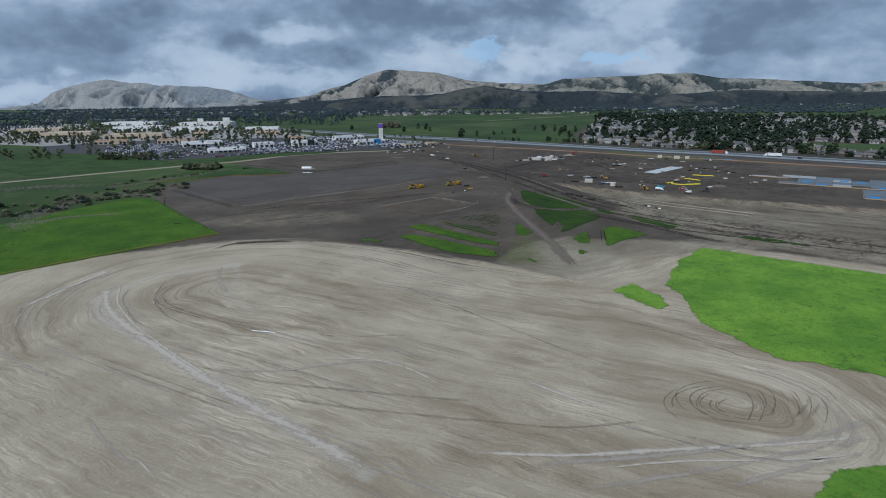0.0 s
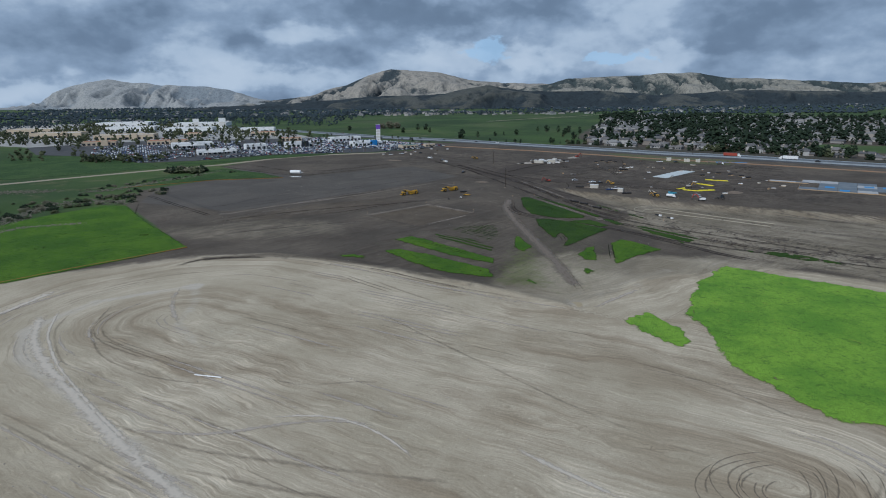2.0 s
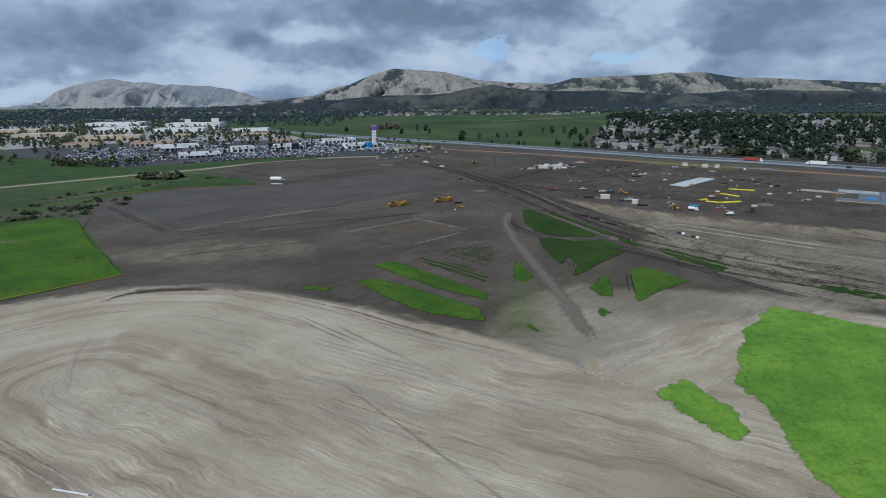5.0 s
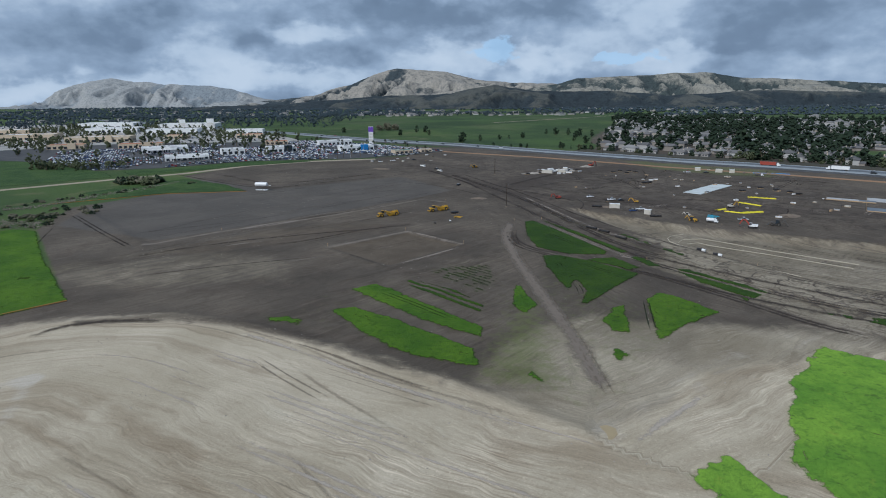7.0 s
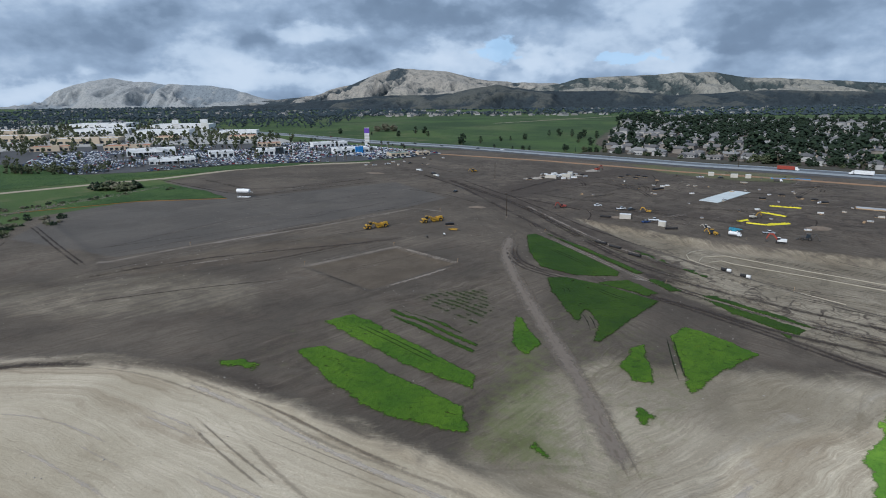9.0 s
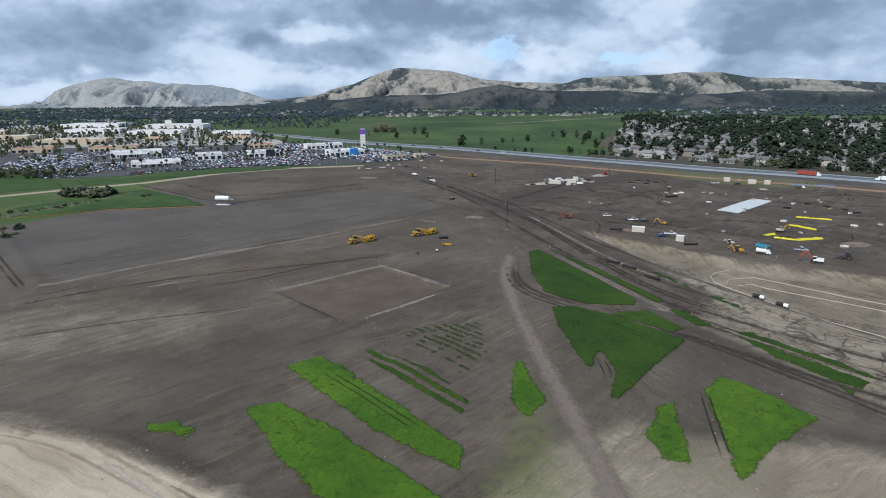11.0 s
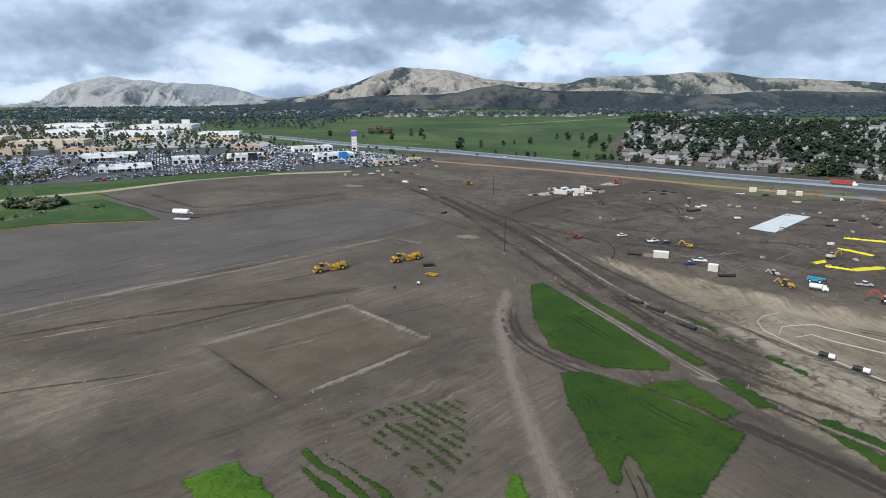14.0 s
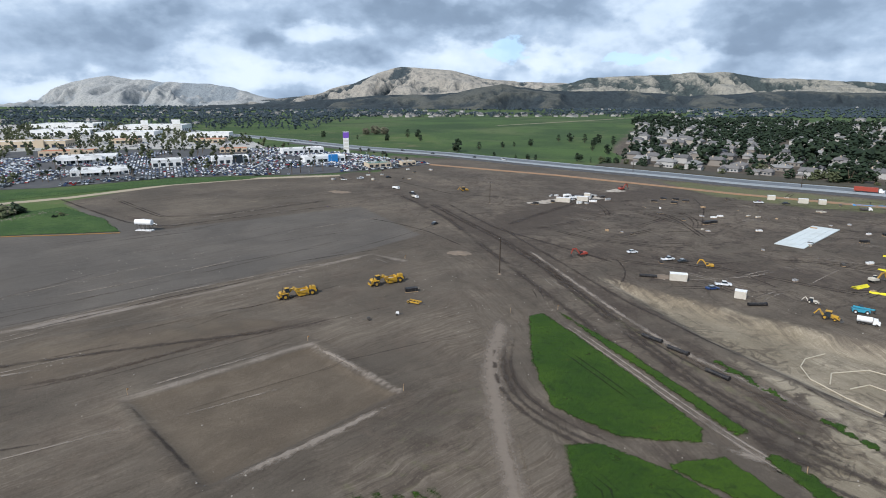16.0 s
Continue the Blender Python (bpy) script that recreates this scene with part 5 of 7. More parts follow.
def spread_copies(models, spots):
    """First spots take the models themselves, the rest take copies."""
    for i, (x, y, s) in enumerate(spots):
        m = models[i % len(models)]
        pos = at(x, y, rng.uniform(0, 360), -0.1)
        if i < len(models):
            m.matrix_basis = pos
            m.scale = (s, s, s)
        else:
            ob = copy_thing(m, pos)
            ob.scale = (s, s, s)


# ---------------------------------------------------------------- cars
def car_model(kind, label, group):
    t = thing("car" if kind != "pickup" else "pickup_truck", label, "car" if kind != "pickup" else "pickup", group)
    if kind == "sedan":
        body = [(-2.3, 0.35), (2.25, 0.35), (2.3, 0.7), (1.1, 0.92), (-1.6, 0.95), (-2.3, 0.88)]
        top = [(-1.55, 0.9), (1.1, 0.88), (0.35, 1.42), (-0.95, 1.44)]
    elif kind == "suv":
        body = [(-2.35, 0.4), (2.3, 0.4), (2.35, 0.85), (1.2, 1.08), (-2.3, 1.1)]
        top = [(-2.25, 1.05), (1.15, 1.03), (0.6, 1.72), (-2.05, 1.76)]
    else:
        body = [(-2.8, 0.5), (2.75, 0.5), (2.8, 0.95), (1.5, 1.15), (-0.6, 1.15), (-0.62, 0.75), (-2.65, 0.75), (-2.65, 1.15), (-2.8, 1.15)]
        top = [(-0.6, 1.1), (1.45, 1.1), (0.85, 1.8), (-0.45, 1.82)]
    part("body", Geo().slab(body, -0.92, 0.92), M_CAR, t)
    part("window_band", Geo().slab(top, -0.8, 0.8), M_GLASS, t, "dark glass")
    zx = max(z for _, z in top)
    xs = [x for x, z in top if z > zx - 0.05]
    part("roof_panel", Geo().box((xs[0] + xs[1]) / 2, 0, zx, abs(xs[0] - xs[1]) + 0.1, 1.5, 0.06), M_CAR, t)
    wx = 1.4 if kind != "pickup" else 1.75
    for sx in (-wx, wx):
        for sy in (-0.82, 0.82):
            part("wheel", Geo().tube((sx, sy - 0.12, 0.34), (sx, sy + 0.12, 0.34), 0.34, None, 10), M_TYRE, t)
    return t


# ---------------------------------------------------------------- buildings
def building(x, y, rz, w, d, h, wall, roof, label, bays, name="shop_building", parapet=0.9, entry=None, canopy=False):
    """A flat roofed hall: walls with parapet, roof deck, glazed bays, an entrance block and roof units."""
    t = thing(name, label, "building", "buildings in town")
    w, d, h, parapet = w * 1.0, d * 1.0, h * 0.8, parapet * 0.7
    g = Geo()
    for a, b, sx, sy in ((0, -d / 2, w, 0.5), (0, d / 2, w, 0.5), (-w / 2 + 0.25, 0, 0.5, d - 1.0), (w / 2 - 0.25, 0, 0.5, d - 1.0)):
        g.box(a, b, -0.5, sx, sy, h + 0.5 + parapet)
    part("wall", g, wall, t)
    part("roof", Geo().box(0, 0, h - 0.4, w - 0.8, d - 0.8, 0.4), roof, t)
    for i in range(bays):
        bx = -w / 2 + (i + 0.5) * w / bays
        part("window", Geo().box(bx, -d / 2 - 0.27, 0.8, w / bays * 0.62, 0.16, min(3.2, h * 0.5)), M_GLASS, t)
    for i in range(max(1, int(bays * 0.6))):
        by = -d / 2 + (i + 0.5) * d / max(1, int(bays * 0.6))
        part("window", Geo().box(w / 2 + 0.02, by, 0.8, 0.16, d / bays * 0.7, min(3.0, h * 0.45)), M_GLASS, t)
    for i in range(max(2, bays // 2)):
        part("roof_unit", Geo().box(rng.uniform(-w * 0.38, w * 0.38), rng.uniform(-d * 0.3, d * 0.35), h, rng.uniform(1.8, 3.2), rng.uniform(1.5, 2.4), 1.3, 0, 0.94), M_CONCRETE, t)
    if entry is not None:
        part("entrance", Geo().box(w * 0.18, -d / 2 - 1.4, 0, min(9, w * 0.3), 2.6, h + 2.2), entry, t)
    if canopy:
        part("canopy", Geo().box(0, -d / 2 - 2.6, h * 0.62, w * 0.7, 4.2, 0.5), M_FLAT, t)
        for i in range(5):
            part("column", Geo().tube((-w * 0.32 + i * w * 0.16, -d / 2 - 4.4, 0), (-w * 0.32 + i * w * 0.16, -d / 2 - 4.4, h * 0.63), 0.25), M_WHITE, t)
    t.matrix_basis = at(x, y, rz, 0.1)
    FOOT.append((x, y, rz, w / K + 5, d / K + 6))
    return t


FOOT = []


def free(x, y):
    for cx, cy, rz, w, d in FOOT:
        a = radians(-rz)
        px, py = (x - cx) * math.cos(a) - (y - cy) * math.sin(a), (x - cx) * math.sin(a) + (y - cy) * math.cos(a)
        if abs(px) < w / 2 and abs(py) < d / 2:
            return False
    return True


def inside(x, y, poly):
    return float(sdf(np.array([x]), np.array([y]), poly)[0]) < 0


LOT = [(-300, 545), (-255, 560), (-200, 606), (-160, 616), (-110, 626), (-60, 655), (-30, 690), (-105, 760), (-205, 820), (-300, 800), (-420, 790), (-520, 700), (-450, 620), (-380, 600)]
MALL = [(-520, 705), (-420, 795), (-300, 805), (-215, 825), (-260, 900), (-400, 1020), (-480, 1100), (-800, 1250), (-1100, 1050), (-760, 800)]


def plate(name, poly, mat, label, lift):
    g = Geo()
    n = len(poly)
    zs = [gz(a, b) for a, b in poly]
    top = max(zs) + lift
    g.add([(a * K, b * K, top) for a, b in poly] + [(a * K, b * K, top - 1.5) for a, b in poly], [tuple(range(n))] + [(i + n, (i + 1) % n + n, (i + 1) % n, i) for i in range(n)])
    return solid(name, g, mat, label, "pavement", kind="structure")


plate("car_lot_pavement", LOT, M_ASPHALT, "dark asphalt of the car dealers' lots", 0.25)
plate("mall_pavement", MALL, M_MALL, "grey asphalt of the shopping centre", 0.28)

building(-318, 690, 29, 52, 30, 8, M_WHITE, M_FLAT, "large white car showroom with flat roof", 9, "showroom", entry=M_WHITE, canopy=True)
building(-262, 622, 29, 44, 22, 6, M_WHITE, M_FLAT, "low white car showroom with long canopy", 8, "showroom", canopy=True)
building(-238, 668, 29, 26, 18, 8, M_WHITE, M_FLAT, "white service hall with dark bay doors", 4, "showroom")
building(-196, 690, 29, 34, 20, 8, M_WHITE, M_FLAT, "white car showroom with dark glazed front", 6, "showroom", entry=M_GLASS)
building(-122, 704, 29, 40, 22, 7, M_WHITE, M_FLAT, "white showroom with a blue entrance block", 7, "showroom", entry=M_BLUE)
building(-160, 770, 29, 46, 18, 7, M_WHITE, M_FLAT, "long white showroom near the freeway", 8, "showroom")
building(-70, 672, 29, 22, 14, 5, M_BEIGE, M_GREENROOF, "small building with a green metal roof", 4, "shop_building", 0.2)
building(-48, 684, 29, 14, 8, 4, M_BEIGE, M_FLAT, "small beige sales office", 3)
building(-230, 778, 20, 30, 16, 6, M_BEIGE, M_TILE, "low shop with red clay roof", 5, "shop_building", 0.3)
building(-372, 742, 20, 54, 20, 7, M_BEIGE, M_TILE, "long beige shops with clay roof edge", 9, "shop_building", 0.5, M_BEIGE)
building(-450, 730, 20, 44, 20, 7, M_BEIGE, M_TILE, "beige shops with clay tile roof", 7, "shop_building", 0.5, M_BEIGE)
building(-470, 822, 14, 90, 30, 9, M_BEIGE, M_FLAT, "long beige store front with raised entrances", 10, "store", 1.6, M_BEIGE)
building(-590, 860, 14, 80, 34, 10, M_BEIGE, M_FLAT, "beige big store with pale roof", 9, "store", 1.6, M_BEIGE)
building(-440, 952, 12, 84, 40, 11, M_WHITE, M_FLAT, "huge white roofed store", 10, "store", 1.2)
building(-330, 944, 12, 60, 30, 10, M_WHITE, M_FLAT, "plain white store hall building", 7, "store", 1.2)
building(-560, 1000, 12, 90, 40, 10, M_WHITE, M_FLAT, "long white store hall", 10, "store", 1.2)
building(-700, 960, 12, 80, 36, 10, M_BEIGE, M_FLAT, "beige store hall far in the mall", 8, "store", 1.2)
building(-480, 1085, 8, 110, 50, 12, M_WHITE, M_FLAT, "wide white warehouse store", 9, "store", 1.2)
building(-640, 1120, 8, 110, 50, 12, M_WHITE, M_FLAT, "wide pale warehouse store", 9, "store", 1.2)
building(-300, 880, 12, 40, 20, 7, M_BEIGE, M_TILE, "beige restaurant with clay roof", 5, "shop_building", 0.4)
building(-395, 870, 12, 36, 18, 7, M_BEIGE, M_TILE, "small beige shops with clay roof", 5, "shop_building", 0.4)


def pylon(x, y, h, w, panel, label):
    t = thing("pylon_sign", label, "sign", "pylon signs")
    part("column", Geo().box(0, 0, -0.5, w, 1.4, h * 0.99 + 0.5), M_WHITE, t)
    part("panel", Geo().box(0, -0.75, h * 0.72, w * 1.08, 0.3, h * 0.26), panel, t, "coloured sign panel")
    for k in range(3):
        part("sign_bar", Geo().box(0, -0.78, h * (0.2 + 0.16 * k), w * 0.9, 0.2, h * 0.11), M_GARAGE, t)
    part("cap", Geo().box(0, 0, h, w * 1.1, 1.7, 0.5), M_CONCRETE, t)
    t.matrix_basis = at(x, y, 12)


pylon(-117, 770, 24, 6.2, M_PURPLE, "tall white pylon sign with a purple panel")
pylon(-476, 1050, 20, 11, M_WHITE, "wide pale pylon sign in the mall")
pylon(-432, 1056, 21, 13, M_WHITE, "wide white pylon sign in the mall")

# cars for sale in rows
models = [car_model("sedan", "parked sedan in a dealer's row", "cars on the dealers' lots"), car_model("suv", "parked sport utility car in a dealer's row", "cars on the dealers' lots"),
          car_model("pickup", "parked pickup in a dealer's row", "cars on the dealers' lots")]
ca, sa = math.cos(radians(29)), math.sin(radians(29))
spots = []
for j in range(40):
    off = -20 + j * 4.8 + (j // 2) * 2.6
    for i in range(190):
        s = -70 + i * 2.4
        x, y = -265 + s * ca - off * sa, 535 + s * sa + off * ca
        if rng.random() < 0.2 or vnoise(np.array([x]), np.array([y]), 38, 3.0)[0] < 0.36:
            continue
        if inside(x, y, LOT) and free(x, y):
            spots.append((x, y, 119 + rng.uniform(-3, 3) + 180 * (j % 2)))
for i in range(420):
    x, y = rng.uniform(-760, -240), rng.uniform(760, 1120)
    if inside(x, y, MALL) and free(x, y):
        spots.append((x, y, rng.choice((14, 104, 194))))
spots.sort(key=lambda p: p[1] - 0.5 * p[0])
near_cars, far_cars = spots[:230], spots[230:]
for i, (x, y, r) in enumerate(near_cars):
    pos = at(x, y, r, 0.27)
    if i < 3:
        models[i].matrix_basis = pos
    else:
        copy_thing(models[rng.choice((0, 0, 1, 1, 2))], pos)
g = Geo()
for x, y, r in far_cars:
    x, y, z = x * K, y * K, gz(x, y) * K + 0.25
    g.box(x, y, z + 0.35, 4.5, 1.85, 0.65, r)
    g.box(x, y, z + 0.98, 2.3, 1.6, 0.55, r, 0.8)
solid("parked_cars", g, M_CARS, "hundreds of parked cars packed in rows", "cars", kind="stuff")

# palms and trees of the town
palms = [palm_model(1), palm_model(2)]
spots = []
for i in range(150):
    s, off = rng.uniform(0, 260), rng.choice((14, 46, 78, 120, 160, 196)) + rng.uniform(-4, 4)
    x, y = -265 + s * ca - off * sa, 535 + s * sa + off * ca
    if inside(x, y, LOT) and free(x, y):
        spots.append((x, y, rng.uniform(0.75, 1.15)))
spread_copies(palms, spots)
town_trees = [tree_model("tree", "dark green street tree in town", 8, 3.2, 2.2, 46, M_TREE, 21, "trees in town"),
              tree_model("tree", "olive green street tree in town", 7, 3.4, 1.8, 46, M_TREE2, 22, "trees in town"),
              tree_model("tree", "dark green tall tree in town", 11, 3.0, 2.5, 52, M_TREE, 23, "trees in town")]
spots = []
for i in range(1150):
    x, y = rng.uniform(-720, -170), rng.uniform(640, 1150)
    if (inside(x, y, MALL) or (inside(x, y, LOT) and rng.random() < 0.25)) and free(x, y):
        spots.append((x, y, rng.uniform(0.6, 1.2)))
for i in range(60):
    spots.append((-300 + rng.uniform(-60, 10), 560 + rng.uniform(-14, 22), rng.uniform(0.5, 0.9)))
for i in range(30):
    spots.append((-450 + rng.uniform(-90, 60), 590 + rng.uniform(-30, 30), rng.uniform(0.7, 1.1)))
rng.shuffle(spots)
spread_copies(town_trees, spots[:110])
town_rest = spots[110:]

# street lamps of the lots
def lamp_post():
    t = thing("street_lamp", "tall grey lot lamp with twin heads", "street lamp", "lamps on the lots")
    part("pole", Geo().tube((0, 0, 0), (0, 0, 9), 0.12, 0.08, 6), M_CONCRETE, t)
    for s in (-1, 1):
        part("lamp_head", Geo().box(s * 0.9, 0, 8.9, 1.4, 0.4, 0.18), M_CONCRETE, t)
    return t


lp = lamp_post()
k = 0
for s in range(0, 270, 30):
    for off in (10, 62, 110):
        x, y = -265 + s * ca - off * sa, 535 + s * sa + off * ca
        if inside(x, y, LOT) and free(x, y):
            m = at(x, y, 29, 0.25)
            if k == 0:
                lp.matrix_basis = m
            else:
                copy_thing(lp, m)
            k += 1


# ---------------------------------------------------------------- houses beyond the freeway
def house_model(kind, label):
    t = thing("house", label, "house", "houses beyond the freeway")
    w, d, h = ((15, 11, 3.1), (18, 12, 3.2), (13, 11, 5.6), (16, 10, 5.2))[kind]
    part("wall", Geo().box(0, 0, -0.5, w, d, h + 0.5), M_STUCCO, t)
    e, rh = 0.7, 2.1 + 0.3 * kind
    roof = Geo()
    a, b = w / 2 + e, d / 2 + e
    r = a - b * (0.95 if kind % 2 else 0.25)
    roof.add([(-a, -b, h), (a, -b, h), (a, b, h), (-a, b, h), (-r, 0, h + rh), (r, 0, h + rh)],
             [(0, 1, 5, 4), (1, 2, 5), (2, 3, 4, 5), (3, 0, 4), (3, 2, 1, 0)])
    rf = part("roof", roof, M_ROOF, t)
    part("chimney", Geo().box(w * 0.25, d * 0.15, h + 0.3, 0.9, 0.7, rh + 0.5), M_BEIGE, rf)
    part("garage_wing", Geo().box(-w * 0.3, -d / 2 - 2.2, -0.3, 6.4, 4.5, 3.0), M_STUCCO, t)
    part("wing_roof", Geo().add([(-w * 0.3 - 3.7, -d / 2 - 5, 2.7), (-w * 0.3 + 3.7, -d / 2 - 5, 2.7), (-w * 0.3 + 3.7, -d / 2 + 0.5, 2.7), (-w * 0.3 - 3.7, -d / 2 + 0.5, 2.7),
                                 (-w * 0.3, -d / 2 - 5, 4.4), (-w * 0.3, -d / 2 + 0.5, 4.4)], [(0, 4, 5, 3), (1, 2, 5, 4), (0, 1, 4), (2, 3, 5), (3, 2, 1, 0)]), M_ROOF, t)
    for i in range(3):
        part("window", Geo().box(-w * 0.02 + i * w * 0.19, -d / 2 - 0.05, 0.9, 1.6, 0.14, 1.2), M_GLASS, t)
    for i in range(2):
        part("window", Geo().box(w * 0.5 + 0.05, -d * 0.22 + i * d * 0.4, 0.9 + (h > 5) * 2.6, 0.14, 1.5, 1.2), M_GLASS, t)
    return t


houses = [house_model(0, "pale stucco house with a grey-brown tile roof"), house_model(1, "wide stucco house with a hipped tile roof"),
          house_model(2, "two storey stucco house with tile roof"), house_model(3, "two storey hipped roof house")]
DX, DY, NX, NY = -0.786, 0.618, 0.618, 0.786
near_h, far_h, trees_h, trees_far = [], [], [], []
for j in range(22):
    nn = 52 + j * 30 + (j // 2) * 7
    s_max = 100 + max(0, nn - 50) * 0.42
    s = -420 - nn * 0.6
    while s < s_max:
        x, y = 171 + s * DX + nn * NX + rng.uniform(-3, 3), 604 + s * DY + nn * NY + rng.uniform(-3, 3)
        s += rng.uniform(18, 26)
        hole = inside(x, y, CROP_C) or inside(x, y, CROP_B) or inside(x, y, CROP_A)
        if hole:
            continue
        rot = math.degrees(math.atan2(-DY, -DX)) + (180 if j % 2 else 0) + rng.uniform(-6, 6) + rng.choice((0, 0, 90))
        (near_h if nn < 250 and x < 560 else far_h).append((x, y, rot))
        for _ in range(10):
            tx, ty = x + rng.uniform(-15, 15), y + rng.uniform(-14, 14) - 3
            if rng.random() < 2.4 * (float(fnoise(np.array([tx]), np.array([ty]), 60, 9.0, 2)[0]) - 0.325) and math.hypot(tx - x, ty - y) > 6.5 and not inside(tx, ty, CROP_C):
                (trees_h if nn < 250 and x < 520 else trees_far).append((tx, ty, rng.uniform(0.55, 1.25) * rng.choice((1, 1, 1, 1.35))))
near_h = near_h[:190]
for i, (x, y, r) in enumerate(near_h):
    m = at(x, y, r)
    if i < 4:
        houses[i].matrix_basis = m
    else:
        copy_thing(houses[rng.randrange(4)], m)


def joined_houses(name, spots, label):
    gw, gr = Geo(), Geo()
    for x, y, r in spots:
        x, y, z, w, d, h = x * K, y * K, gz(x, y) * K, rng.uniform(12, 18), rng.uniform(9, 13), rng.choice((3.2, 3.2, 5.6))
        gw.box(x, y, z - 0.5, w, d, h + 0.5, r)
        c, s = math.cos(radians(r)), math.sin(radians(r))
        a, b = w / 2 + 0.6, d / 2 + 0.6
        q = [(-a, -b, h), (a, -b, h), (a, b, h), (-a, b, h), (-a + b * 0.8, 0, h + 2.6), (a - b * 0.8, 0, h + 2.6)]
        gr.add([(x + px * c - py * s, y + px * s + py * c, z + pz) for px, py, pz in q], [(0, 1, 5, 4), (1, 2, 5), (2, 3, 4, 5), (3, 0, 4), (3, 2, 1, 0)])
    nw = Nodes("far_house_wall", 0.9)
    mw = nw.done(nw.ramp(nw.island(), [(0.0, (0.40, 0.385, 0.365)), (0.5, (0.31, 0.28, 0.245)), (1.0, (0.46, 0.45, 0.44))]))
    nr = Nodes("far_house_roof", 0.9)
    mr = nr.done(nr.ramp(nr.island(), [(0.0, (0.135, 0.13, 0.13)), (0.5, (0.21, 0.205, 0.20)), (1.0, (0.11, 0.108, 0.11))]))
    t = thing(name, label, "houses", kind="stuff")
    part("wall", gw, mw, t)
    part("roof", gr, mr, t)


joined_houses("distant_houses", far_h, "pale houses of the estate among dark trees")
res_trees = [tree_model("tree", "dense dark garden tree", 10, 4.6, 2.2, 56, M_TREE, 31, "trees on the housing estate"),
             tree_model("tree", "tall dark cypress like tree", 13, 2.6, 1.6, 52, M_TREE, 32, "trees on the housing estate"),
             tree_model("tree", "broad olive green garden tree", 8, 4.8, 2.0, 50, M_TREE2, 33, "trees on the housing estate"),
             tree_model("tree", "broad dark shade tree", 9, 5.4, 2.2, 60, M_TREE, 34, "trees on the housing estate")]
for s in range(-420, 130, 7):
    x, y = 171 + s * DX + (33 + rng.uniform(-5, 6)) * NX, 604 + s * DY + (33 + rng.uniform(-5, 6)) * NY
    if rng.random() < 0.8:
        trees_h.insert(0, (x, y, rng.uniform(0.4, 0.95)))
spread_copies(res_trees, trees_h[:130])
trees_far += trees_h[130:]


def joined_trees(name, spots, mat, label, clumps=5):
    c = Geo()
    for x, y, s in spots:
        x, y, z = x * K, y * K, gz(x, y) * K
        for k in range(clumps):
            c.clump(x + rng.uniform(-3, 3) * s, y + rng.uniform(-3, 3) * s, z + (1.2 + k * 9.0 / clumps) * s, rng.uniform(1.5, 2.8) * s, 0.9, rng)
    return solid(name, c, mat, label, "trees", kind="stuff")


joined_trees("town_trees", town_rest, M_TREE2, "olive green trees between shops and lots", 7)
joined_trees("estate_trees", trees_far, M_TREE, "dark trees among the far houses", 9)

# dark bank with shrubs between the freeway and the gardens
strip("planted_bank", [(p[0] + NX * 24, p[1] + NY * 24) for p in dense([(520, 330), (380, 446), (236, 560), (171, 604), (90, 668)])], 20,
      worn("dark_bank_soil", (0.062, 0.058, 0.045), 0.95, grain=0.3, dirt=(0.10, 0.085, 0.06), amount=0.6), "dark planted bank behind the freeway", "bank", 1.6)

# single trees and bushes along the far side of the freeway
field_trees = [tree_model("tree", "lone dark round tree at the field's edge", 12, 5.0, 2.4, 70, M_TREE, 41, "trees beside the freeway"),
               tree_model("tree", "slim dark tree at the field's edge", 10, 3.4, 2.2, 56, M_TREE, 42, "trees beside the freeway")]
spread_copies(field_trees, [(-13, 785, 1.25), (8, 802, 0.95), (32, 830, 0.6), (44, 838, 0.6), (62, 850, 0.75), (56, 716, 0.6), (50, 722, 0.5), (40, 727, 0.45), (22, 748, 0.4),
                            (98, 905, 0.9), (110, 900, 1.0), (125, 890, 1.1), (138, 880, 1.0), (150, 860, 1.1), (128, 850, 0.9), (-60, 900, 0.9), (-100, 905, 0.8), (-82, 955, 1.2), (-70, 960, 1.0), (-140, 930, 0.6),
                            (-190, 960, 0.8), (118, 800, 0.8), (126, 770, 0.9), (135, 745, 0.8)])


olive_tree = tree_model("tree", "broad yellow-green tree standing in the field", 11, 7.5, 2.0, 80, M_SCRUB, 43, "trees beside the freeway")
spread_copies([olive_tree], [(-133.1, 1010.2, 1.2), (-121.1, 1013.2, 1.0), (-145.1, 1008.2, 0.9)])


